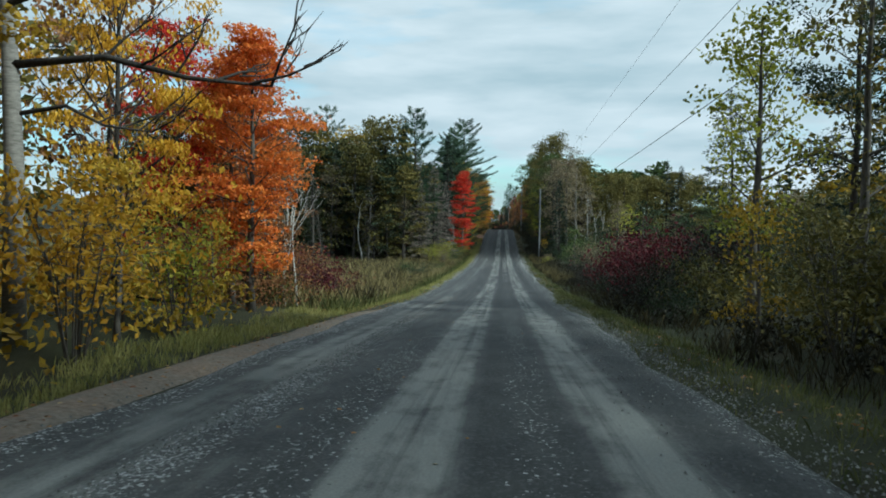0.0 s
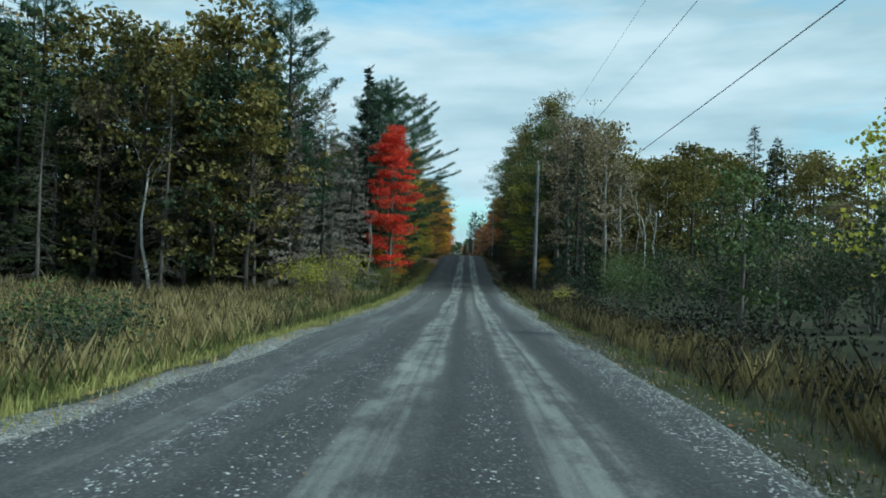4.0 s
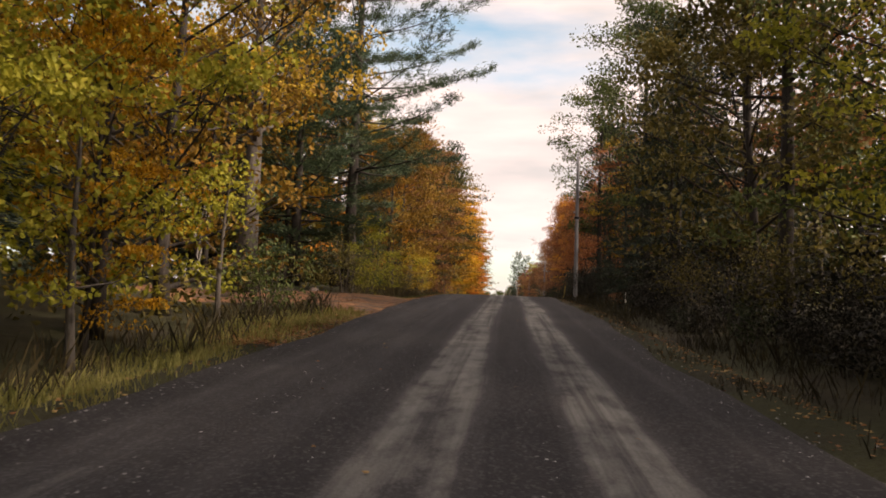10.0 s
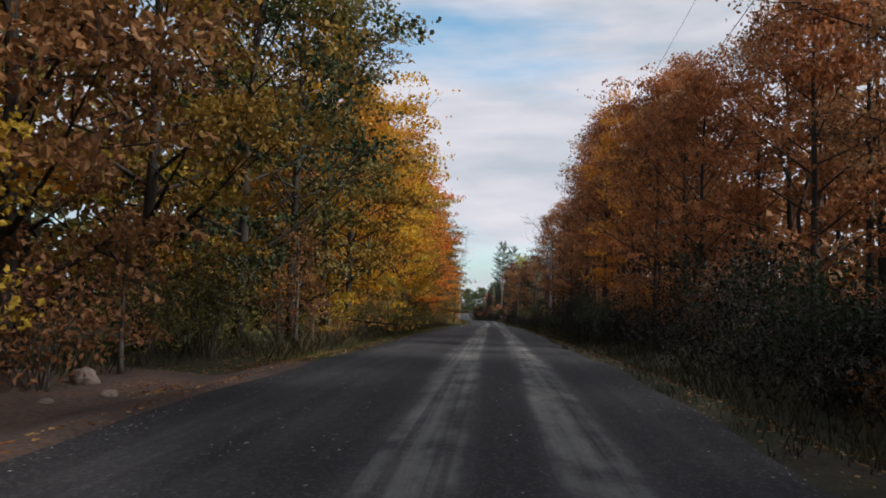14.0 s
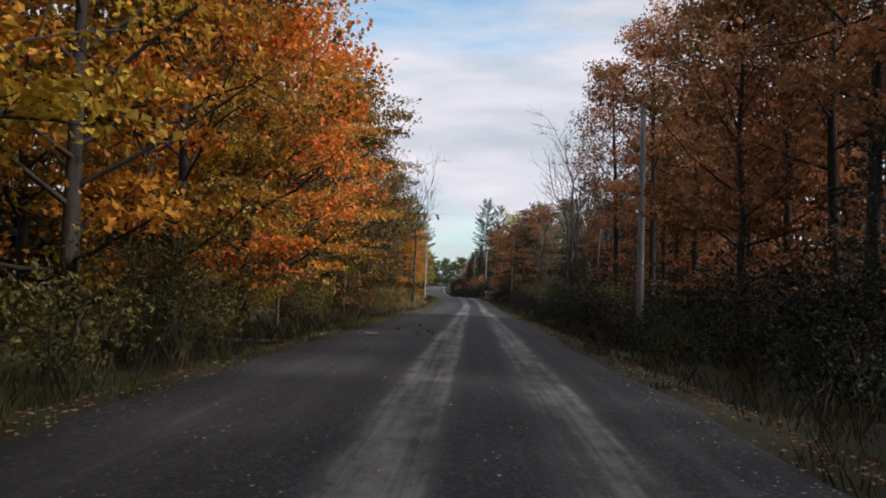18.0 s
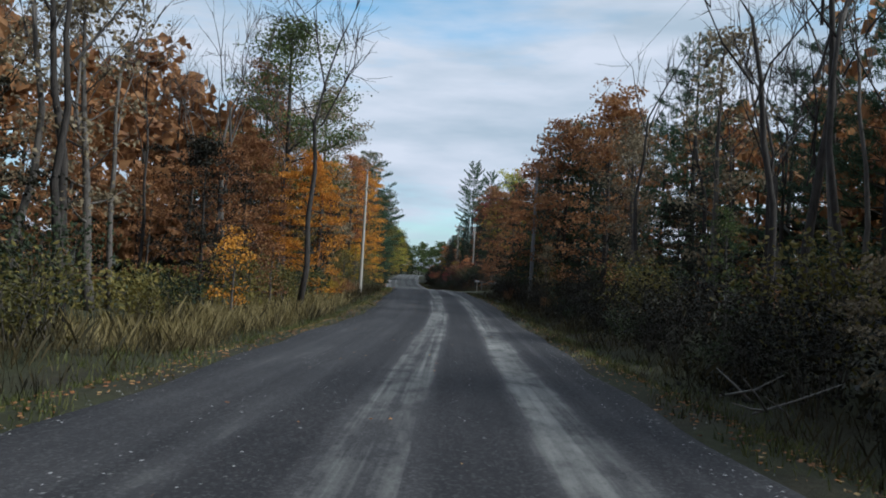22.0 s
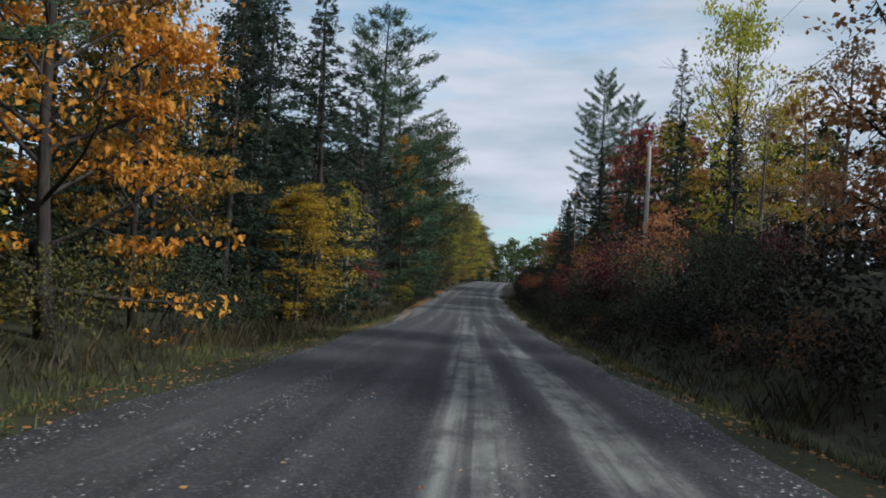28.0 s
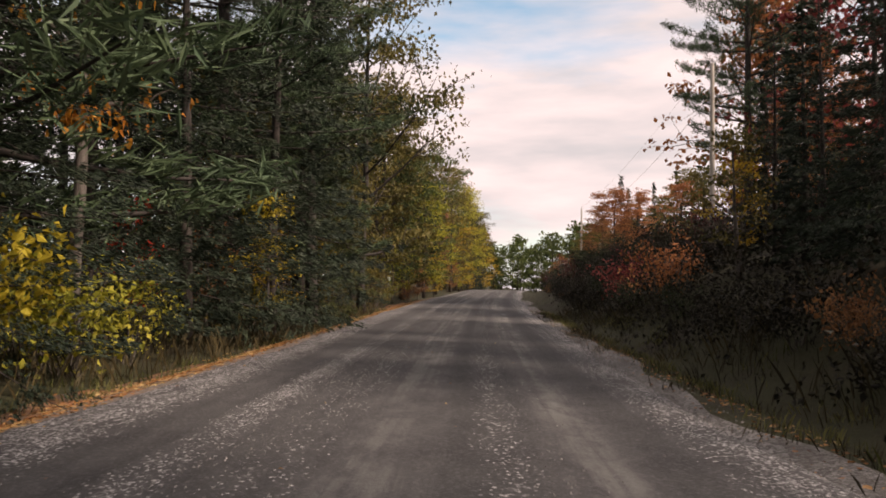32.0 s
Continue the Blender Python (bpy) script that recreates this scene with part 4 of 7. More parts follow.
plant("brush", -16.0, 40.0, 2.2, "green", "in the wet meadow")
plant("shrub", -8.5, 70.0, 1.9, "deep", "in the wet meadow", wide=1.3)
plant("shrub", -9.5, 72.0, 1.7, "green", "in the wet meadow", wide=1.3)
plant("shrub", -8.0, 88.0, 1.5, "green", "in the wet meadow")
# first bend, right
plant("aspen", 7.0, 21.0, 9.0, "lime", ROADSIDE, wide=1.1)
plant("aspen", 8.2, 24.0, 8.0, "lime", ROADSIDE)
plant("aspen", 9.5, 20.0, 11.0, "olive", ROADSIDE)
plant("tall", 11.0, 24.0, 12.0, "deep", ROADSIDE)
plant("slim", 9.0, 17.0, 12.0, "", ROADSIDE)
plant("brush", 6.4, 14.0, 3.4, "olive", ROADSIDE)
plant("sapling", 6.2, 18.0, 3.6, "gold", ROADSIDE)
for lat, y, H in ((6.8, 35.0, 3.0), (7.6, 38.0, 3.3), (8.8, 42.0, 3.4), (7.0, 45.0, 2.8), (9.6, 37.0, 3.6)):
    plant("sumac", lat, y, H, "wine", ROADSIDE)
plant("sapling", 8.8, 46.0, 5.2, "deep", ROADSIDE)
plant("aspen", 8.2, 52.0, 6.0, "tan", ROADSIDE, wide=0.8)
plant("sapling", 12.6, 76.0, 6.4, "lime", ROADSIDE)
plant("hemlock", 11.5, 37.0, 10.5, "cedar", ROADSIDE)
plant("brush", 8.4, 30.5, 3.2, "shaded_brown", ROADSIDE)
plant("brush", 10.0, 32.5, 3.4, "shaded_brown", ROADSIDE)
plant("brush", 7.6, 62.0, 3.6, "tan", ROADSIDE)
plant("brush", 8.6, 65.0, 3.4, "green", ROADSIDE)
plant("sapling", 7.2, 74.0, 4.6, "green", ROADSIDE)
plant("brush", 8.4, 78.0, 3.0, "deep", ROADSIDE)
plant("brush", 7.9, 88.0, 2.6, "green", ROADSIDE)
plant("brush", 9.5, 58.0, 3.8, "deep", ROADSIDE)
plant("brush", 10.5, 70.0, 4.2, "deep", ROADSIDE)
plant("brush", 11.0, 84.0, 3.8, "deep", ROADSIDE)
plant("brush", 9.0, 98.0, 2.6, "green", ROADSIDE)
plant("shrub", 6.2, 101.0, 1.3, "lime", ROADSIDE)
plant("shrub", 6.8, 104.0, 1.5, "tan", ROADSIDE)
plant("spruce", 27.9, 126.0, 16.0, "spruce", wide=1.2)
plant("spruce", 30.5, 127.0, 15.0, "spruce", wide=1.2)
plant("fir", 31.0, 129.0, 14.0, "spruce")
plant("round", 10.8, 143.0, 20.5, "olive", wide=0.7, variant=0)
plant("tall", 9.0, 137.0, 17.5, "green", wide=1.2)
plant("tall", 7.6, 199.0, 19.5, "green", wide=1.0)
plant("tall", 13.0, 133.0, 17.0, "tan", wide=0.9)
plant("slim", 16.2, 133.0, 13.0, "", bark=BIRCH_BARK)
plant("slim", 17.4, 131.0, 12.0, "", bark=BIRCH_BARK)
plant("fir", 12.0, 122.0, 10.8, "spruce")
plant("aspen", 8.9, 118.0, 14.5, "tan")
plant("aspen", 10.6, 120.5, 15.5, "tan")
plant("aspen", 8.8, 124.5, 16.0, "tan")
plant("aspen", 11.5, 115.5, 14.0, "tan", bark=PALE_BARK)
plant("aspen", 14.0, 121.0, 11.0, "tan", bark=BIRCH_BARK)
plant("slim", 15.5, 117.0, 11.0, "", bark=BIRCH_BARK)
plant("slim", 14.2, 114.0, 10.0, "", bark=BIRCH_BARK)
plant("sapling", 6.9, 119.0, 3.2, "gold", ROADSIDE)
# woods beyond the meadow, left of the road
plant("flare", -6.4, 115.8, 14.0, "scarlet", ROADSIDE, wide=0.85)
plant("snag", -10.2, 108.5, 11.5, "", MEADOW)
plant("snag", -8.9, 109.5, 9.5, "", MEADOW)
plant("snag", -11.8, 105.0, 10.0, "", MEADOW)
plant("snag", -9.4, 104.5, 8.0, "", MEADOW)
plant("snag", -12.8, 108.5, 11.0, "", MEADOW)
plant("brush", -8.6, 104.0, 3.6, "lime", ROADSIDE)
plant("brush", -9.6, 102.0, 2.8, "olive", ROADSIDE)
plant("brush", -7.6, 113.0, 2.2, "olive", ROADSIDE)
plant("slim", -8.0, 112.0, 9.0, "", MEADOW, bark=PALE_BARK)
plant("shrub", -7.6, 106.5, 1.8, "green", ROADSIDE)
plant("brush", -7.0, 110.0, 2.4, "green", ROADSIDE)
plant("sapling", -7.6, 117.5, 3.6, "gold", ROADSIDE)
plant("brush", -6.5, 113.6, 2.6, "olive", ROADSIDE)
plant("sapling", -6.2, 118.0, 3.0, "gold", ROADSIDE)
plant("brush", -6.6, 115.6, 2.2, "lime", ROADSIDE)
plant("fir", -8.8, 119.0, 20.0, "spruce")
plant("hemlock", -10.0, 104.5, 14.0, "deadneedle", MEADOW, wide=0.8)
plant("spruce", -8.6, 107.8, 12.0, "deadneedle", MEADOW)
plant("spruce", -11.8, 102.6, 12.0, "deadneedle", MEADOW)
plant("spruce", -12.6, 106.5, 14.0, "deadneedle", MEADOW)
plant("pine", -8.6, 124.0, 19.0, "pine", wide=1.2)
plant("spruce", -7.6, 118.5, 9.5, "cedar")
plant("hemlock", -9.2, 123.0, 13.0, "spruce")
plant("hemlock", -8.6, 129.0, 13.0, "spruce")
plant("bigpine", -9.2, 141.0, 23.0, "pine", wide=0.9, variant=1)
plant("pine", -9.0, 130.5, 20.0, "pine", wide=1.4)
plant("sapling", -6.8, 122.5, 4.8, "gold", ROADSIDE)
plant("sapling", -6.9, 126.0, 3.4, "yellow", ROADSIDE)
plant("sapling", -6.6, 131.5, 3.2, "amber", ROADSIDE)
plant("sapling", -6.9, 136.5, 5.6, "amber", ROADSIDE, wide=0.8)
plant("cedar", -8.0, 135.0, 10.0, "spruce")
plant("sapling", -7.2, 140.5, 4.2, "amber", ROADSIDE)
plant("hero", -8.0, 150.5, 11.0, "lime", ROADSIDE, wide=0.95)
plant("hero", -7.8, 145.5, 8.4, "lime", ROADSIDE, wide=0.9)
plant("hero", -7.3, 149.0, 7.0, "amber", ROADSIDE, wide=0.7)
plant("sapling", -6.9, 148.0, 4.6, "lime", ROADSIDE)
plant("sapling", -6.8, 153.5, 4.0, "lime", ROADSIDE)
plant("shrub", -6.7, 156.5, 2.2, "green", ROADSIDE)
plant("hero", -9.4, 156.0, 14.5, "bronze", ROADSIDE)
plant("hemlock", -9.6, 145.0, 13.0, "spruce")
plant("oak", -10.8, 166.0, 17.0, "gold", "beside the leaf-covered track", bark=BARK)
plant("bigpine", -9.8, 180.5, 28.0, "pine", "beside the leaf-covered track", wide=1.08)
plant("pine", -11.6, 175.0, 17.0, "pine", wide=1.4)
plant("pine", -12.6, 188.5, 19.0, "pine", wide=1.05)
plant("slim", -12.1, 165.3, 5.4, "", "beside the leaf-covered track", bark=BIRCH_BARK, lean=9)
plant("slim", -12.5, 165.9, 5.0, "", "beside the leaf-covered track", bark=BIRCH_BARK, lean=2)
plant("hemlock", -15.5, 161.0, 13.0, "spruce")
plant("hemlock", -17.0, 166.5, 13.0, "spruce")
plant("hemlock", -15.0, 171.5, 13.0, "spruce")
plant("bare", -9.0, 185.5, 9.0, "")
plant("sapling", -8.2, 174.5, 3.6, "deep", ROADSIDE)
plant("sapling", -7.8, 178.0, 3.0, "green", ROADSIDE)
plant("sapling", -7.5, 176.0, 4.2, "lime", ROADSIDE)
plant("brush", -7.2, 174.2, 2.4, "lime", ROADSIDE)
plant("sapling", -7.8, 184.0, 4.2, "olive", ROADSIDE)
# crest, left: a wall of gold, green and flame
plant("hero", -9.4, 192.0, 12.0, "bronze")
plant("hero", -9.4, 198.0, 13.5, "bronze")
plant("hero", -8.6, 204.0, 14.5, "rust", wide=0.9)
plant("hero", -8.8, 209.5, 15.0, "bronze", wide=0.9)
plant("hero", -8.6, 216.0, 15.5, "deep", wide=0.95)
plant("hero", -8.4, 222.0, 15.5, "olive", wide=0.95)
plant("hero", -8.5, 228.5, 15.5, "bronze")
plant("hero", -8.6, 235.0, 15.5, "amber")
plant("hero", -8.4, 241.5, 15.5, "orange", wide=0.9)
plant("hero", -8.6, 248.0, 15.0, "amber")
plant("hero", -8.6, 255.0, 14.5, "gold")
plant("hero", -8.4, 261.5, 15.0, "orange")
plant("hero", -8.6, 267.0, 13.0, "bronze")
plant("hero", -8.6, 273.5, 16.5, "flame")
plant("hero", -10.4, 277.0, 16.5, "orange")
plant("hero", -10.6, 269.5, 16.0, "gold")
plant("hero", -8.8, 280.0, 13.5, "orange")
plant("hero", -8.6, 286.5, 13.0, "bronze")
plant("hero", -8.6, 292.5, 15.0, "bronze")
plant("maple", -9.6, 298.0, 12.0, "rust")
plant("hero", -8.5, 304.5, 13.5, "bronze")
plant("spruce", -9.0, 311.5, 13.0, "spruce")
plant("hemlock", -8.8, 307.6, 13.5, "cedar")
plant("bare", -9.0, 318.0, 14.0, "", bark=DARK_BARK)
plant("bare", -7.2, 337.0, 19.5, "", ROADSIDE, bark=DARK_BARK)
plant("hero", -8.3, 342.5, 8.2, "orange", ROADSIDE, wide=0.9)
plant("hero", -11.4, 341.0, 8.4, "rust", ROADSIDE, wide=0.9)
plant("tall", -11.0, 349.0, 18.0, "green", wide=1.2)
plant("tall", -9.6, 356.0, 15.0, "tan", wide=1.1)
plant("sapling", -8.2, 334.0, 3.2, "rust", ROADSIDE)
plant("sapling", -7.8, 327.0, 3.2, "orange", ROADSIDE)
plant("shrub", -7.0, 309.0, 1.0, "rust", ROADSIDE)
plant("tall", -12.5, 362.0, 13.0, "tan")
plant("bare", -11.0, 366.0, 10.0, "")
plant("maple", -10.5, 371.0, 11.0, "tan")
for lat, y, H, colour in ((-7.4, 351.5, 1.4, "rust"), (-7.9, 353.5, 1.6, "gold"), (-7.2, 355.6, 1.2, "rust"), (-8.4, 356.5, 1.7, "rust"), (-8.0, 349.5, 1.5, "gold")):
    plant("shrub", lat, y, H, colour, "in the weeds by the rail fence")
plant("hero", -8.8, 384.0, 13.5, "orange", ROADSIDE, wide=0.75)
plant("tall", -9.2, 381.0, 14.5, "copper", ROADSIDE)
plant("pine", -9.4, 391.0, 15.0, "pine")
plant("hero", -8.8, 397.0, 13.5, "orange", ROADSIDE, wide=0.8)
plant("hero", -9.4, 402.0, 12.0, "bronze", ROADSIDE, wide=0.7)
plant("spruce", -10.2, 411.0, 15.0, "spruce")
plant("hero", -7.6, 413.0, 5.8, "gold", ROADSIDE, wide=1.05)
plant("spruce", -10.4, 416.0, 17.0, "spruce")
plant("hemlock", -9.8, 413.0, 13.0, "spruce")
plant("spruce", -12.2, 418.0, 17.0, "spruce")
plant("tall", -13.0, 421.0, 17.0, "deep")
plant("sapling", -7.6, 416.5, 5.6, "gold", ROADSIDE, wide=1.15)
plant("maple", -8.6, 419.5, 5.6, "gold", ROADSIDE)
plant("sapling", -7.3, 428.5, 3.6, "rose", ROADSIDE, wide=1.1)
plant("aspen", -7.2, 422.5, 7.5, "yellow", ROADSIDE, bark=PALE_BARK)
plant("aspen", -7.9, 425.0, 6.5, "gold", ROADSIDE, bark=PALE_BARK)
plant("snag", -7.3, 435.3, 9.0, "", ROADSIDE)
plant("snag", -9.5, 431.0, 10.0, "", ROADSIDE)
plant("aspen", -7.2, 450.5, 15.5, "orange", wide=0.6)
plant("pine", -9.6, 449.5, 27.0, "pine", wide=1.3)
plant("spruce", -7.6, 417.0, 17.0, "spruce")
plant("spruce", -9.9, 424.0, 18.0, "spruce")
plant("spruce", -8.6, 432.0, 17.0, "spruce")
plant("bigpine", -8.6, 462.0, 25.0, "pine", wide=1.05)
plant("hemlock", -7.6, 456.5, 16.5, "spruce")
plant("hemlock", -6.8, 447.5, 10.5, "spruce")
plant("round", -6.2, 476.0, 20.5, "olive", wide=0.8)
plant("tall", -6.8, 467.5, 18.0, "deep", wide=1.1)
plant("hemlock", -7.8, 465.0, 17.0, "spruce")
plant("hemlock", -8.0, 470.5, 16.5, "cedar")
plant("round", -6.3, 516.0, 15.0, "green", wide=0.8)
plant("round", -6.3, 530.0, 15.0, "olive", wide=0.8)
plant("round", -6.3, 545.0, 15.0, "lime", wide=0.8)
plant("pine", -8.5, 472.0, 18.0, "pine", wide=1.2)
plant("hemlock", -9.5, 441.0, 16.0, "spruce")
plant("spruce", -8.8, 443.0, 13.0, "shaded_brown")
plant("hemlock", -9.4, 437.5, 13.0, "shaded_brown", wide=0.8)
plant("spruce", -8.4, 432.8, 12.0, "deadneedle")
plant("hemlock", -8.4, 453.0, 13.0, "spruce")
plant("shrub", -7.3, 447.0, 2.6, "yellow", ROADSIDE)
plant("shrub", -7.2, 450.2, 2.2, "lime", ROADSIDE)
plant("sapling", 7.6, 436.0, 3.4, "rust", "on the bank beside the road")
plant("sapling", 8.3, 439.0, 3.8, "olive", "on the bank beside the road")
plant("shrub", 7.0, 441.5, 2.2, "rose", "on the bank beside the road")
plant("sapling", 8.8, 444.0, 3.6, "gold", "on the bank beside the road")
plant("shrub", -7.4, 449.5, 2.4, "lime", ROADSIDE)
plant("brush", -7.4, 453.0, 2.2, "lime", ROADSIDE)
plant("sapling", -6.6, 460.5, 4.6, "yellow", ROADSIDE, wide=0.9)
plant("sapling", -7.2, 463.0, 3.4, "gold", ROADSIDE)
plant("sapling", -8.4, 455.0, 3.6, "scarlet", ROADSIDE, wide=0.7)
plant("sapling", -8.8, 461.0, 3.4, "copper", ROADSIDE)
plant("round", -7.5, 490.0, 14.5, "green", wide=0.75)
plant("round", -8.0, 482.0, 13.5, "olive", wide=0.75)
plant("maple", -7.0, 498.0, 12.0, "green")
plant("maple", -6.5, 508.0, 11.0, "lime")
plant("maple", -6.0, 512.0, 4.5, "gold", ROADSIDE)
# right side, from the pole on
plant("round", 10.0, 168.0, 20.5, "olive", wide=0.75)
plant("tall", 8.4, 160.0, 18.5, "olive", wide=1.1)
plant("tall", 8.2, 181.0, 19.0, "green", wide=1.0)
plant("hero", 8.6, 145.5, 11.0, "lime", wide=0.9)
plant("hero", 8.9, 151.5, 11.0, "lime", wide=0.9)
plant("tall", 10.0, 148.5, 14.0, "lime")
plant("tall", 8.6, 175.0, 15.0, "deep", wide=1.1)
plant("hemlock", 11.0, 171.0, 14.0, "spruce")
plant("hemlock", 10.8, 178.5, 15.0, "spruce")
plant("hemlock", 12.0, 184.5, 15.0, "spruce")
plant("tall", 11.5, 186.0, 16.0, "olive", wide=0.75)
plant("brush", 5.4, 187.6, 2.3, "shaded_brown", ROADSIDE)
plant("brush", 5.8, 189.6, 2.8, "shaded_brown", ROADSIDE)
plant("brush", 6.0, 192.5, 2.8, "shaded_brown", ROADSIDE)
plant("tall", 8.6, 203.0, 16.0, "deep", wide=0.9)
plant("hero", 10.4, 197.0, 12.0, "copper")
plant("hero", 9.0, 224.0, 12.0, "copper", wide=0.8)
plant("hero", 8.6, 231.0, 14.0, "copper", wide=0.75)
plant("hero", 9.0, 238.0, 14.5, "orange", wide=0.7)
plant("tall", 8.4, 245.0, 16.0, "copper")
plant("tall", 9.2, 251.0, 16.0, "rust")
plant("tall", 8.6, 258.0, 16.5, "copper")
plant("tall", 9.4, 264.0, 16.0, "rust")
plant("maple", 8.6, 270.0, 12.0, "rust")
plant("cedar", 8.4, 262.0, 5.5, "spruce")
plant("tall", 9.0, 283.0, 15.5, "copper")
plant("tall", 8.4, 289.0, 15.0, "rust")
plant("bare", 9.6, 315.0, 20.0, "", bark=DARK_BARK)
plant("bare", 10.5, 323.0, 19.5, "", bark=DARK_BARK)
plant("bare", 13.0, 326.0, 19.0, "")
plant("slim", 9.0, 313.0, 14.0, "", bark=DARK_BARK)
plant("slim", 10.0, 309.0, 13.0, "", bark=PALE_BARK)
plant("aspen", 7.4, 321.0, 4.0, "green", ROADSIDE, wide=0.8)
plant("sapling", 6.4, 312.0, 2.6, "tan", ROADSIDE)
plant("pine", 19.0, 338.0, 16.0, "pine")
plant("pine", 17.5, 331.0, 14.0, "pine")
plant("pine", 17.0, 352.0, 19.0, "pine")
plant("maple", 9.5, 346.0, 13.0, "rust")
plant("hemlock", 10.8, 350.5, 13.5, "spruce")
plant("hemlock", 9.6, 360.5, 14.5, "spruce")
plant("brush", 8.6, 360.5, 4.2, "shaded_brown", ROADSIDE)
plant("brush", 7.8, 366.0, 4.4, "shaded_brown", ROADSIDE)
plant("brush", 8.4, 371.0, 4.4, "shaded_brown", ROADSIDE)
plant("sapling", 7.2, 353.0, 4.5, "tan", ROADSIDE, wide=0.7)
plant("sapling", 8.0, 362.0, 5.0, "olive", ROADSIDE)
plant("pine", 11.5, 367.0, 16.0, "pine")
plant("maple", 9.6, 371.0, 12.0, "copper")
plant("maple", 10.4, 391.0, 11.0, "rust")
plant("hemlock", 12.0, 396.0, 14.0, "spruce")
plant("maple", 10.2, 402.0, 12.0, "rust", wide=0.9)
plant("bare", 17.0, 434.0, 16.0, "", bark=DARK_BARK)
plant("round", 18.0, 436.0, 18.0, "lime", wide=0.7)
plant("spruce", 14.0, 437.0, 17.0, "cedar", wide=0.7)
plant("tall", 20.0, 444.0, 16.0, "gold")
plant("tall", 17.0, 449.0, 14.0, "gold")
plant("fir", 12.0, 428.0, 10.0, "spruce")
for lat, y, H in ((7.4, 421.0, 3.2), (8.4, 424.5, 3.4), (9.2, 419.0, 3.2)):
    plant("sumac", lat, y, H, "wine", "on the bank beside the road")
plant("sapling", 7.6, 414.0, 4.0, "copper", "on the bank beside the road")
plant_at("bigpine", 7.4, 483.0, 27.0, "pine", "on the bank beside the road", wide=0.8, variant=0)
plant_at("bigpine", 12.0, 490.0, 26.0, "pine", "on the bank beside the road", wide=0.7, variant=1)
plant("brush", 6.7, 411.5, 3.0, "deep", "on the bank beside the road")
plant("brush", 7.3, 413.5, 3.4, "rust", "on the bank beside the road")
plant("brush", 6.6, 415.0, 2.6, "wine", "on the bank beside the road")
plant_at("maple", 13.0, 479.0, 18.0, "rose", "on the bank beside the road")
plant_at("maple", 9.8, 487.0, 17.0, "copper", "on the bank beside the road")
plant("spruce", 16.5, 449.0, 15.0, "spruce", "on the bank beside the road")
plant_at("maple", 11.5, 470.0, 14.5, "rose", "on the bank beside the road")
plant_at("maple", 9.0, 477.0, 9.0, "copper", "on the bank beside the road")
plant_at("maple", 14.5, 466.0, 15.0, "rose", "on the bank beside the road")
plant_at("fir", 9.3, 467.4, 11.0, "spruce", "on the bank beside the road")
plant_at("fir", 9.1, 484.7, 10.0, "spruce", "on the bank beside the road")
plant_at("fir", 6.0, 473.0, 8.0, "spruce", "on the bank beside the road")
plant("spruce", 13.0, 461.0, 12.5, "spruce", "on the bank beside the road")
plant("spruce", 15.0, 457.0, 14.0, "spruce", "on the bank beside the road")
plant("sapling", 8.0, 461.0, 4.5, "olive", "on the bank beside the road")
plant("spruce", 8.2, 453.5, 8.8, "spruce", "on the bank beside the road")
plant("spruce", 9.0, 458.0, 7.6, "spruce", "on the bank beside the road")
plant("spruce", 9.8, 463.0, 8.2, "spruce", "on the bank beside the road")
plant("hemlock", 10.6, 455.5, 11.0, "spruce", "on the bank beside the road")
plant("sapling", 8.6, 462.5, 3.6, "gold", "on the bank beside the road")
plant("shrub", 6.6, 464.5, 2.2, "copper", "on the bank beside the road")
plant("shrub", 6.4, 470.0, 2.2, "rose", "on the bank beside the road")
plant("fir", 11.8, 455.0, 12.0, "spruce", "on the bank beside the road")
plant("spruce", 14.2, 449.5, 13.0, "spruce", "on the bank beside the road")
plant("fir", 9.6, 460.5, 9.0, "spruce", "on the bank beside the road")
plant_at("fir", 8.3, 541.0, 13.5, "spruce")
plant_at("fir", 9.8, 545.0, 12.0, "spruce")

# the wall of trees where the road drops out of sight
for i in range(15):
    plant("cedar" if i % 3 else "maple", -21.0 + 3.0 * i, 644.0 + 2.0 * (i % 2), 12.0 + (i * 7 % 5), "cedar" if i % 3 else "green", "closing the far end of the road")

# ---------------------------------------------------------------- rows of trees along both sides
fill = np.random.default_rng(23)


def free(lat, y, gap):
    return all((lat - a) ** 2 + (y - b) ** 2 > gap * gap for a, b in PLANTED)


def row(y0, y1, step, lat, sway, choices, gap=2.6, where="at the edge of the woods"):
    """Trees at about even steps; choices: (kind, colour, weight, least height, greatest height)."""
    w = np.array([c[2] for c in choices], float)
    y = y0
    while y < y1:
        l = lat + fill.uniform(-sway, sway)
        yy = y + fill.uniform(-0.35, 0.35) * step
        c = choices[fill.choice(len(choices), p=w / w.sum())]
        H = fill.uniform(c[3], c[4])
        dark = DARK_BARK if fill.uniform() < 0.5 else None
        if free(l, yy, gap):
            plant(c[0], l, yy, H, c[1], where, wide=fill.uniform(0.85, 1.1), bark=dark if c[0] in ("tall", "slim", "bare") else None)
        y += step


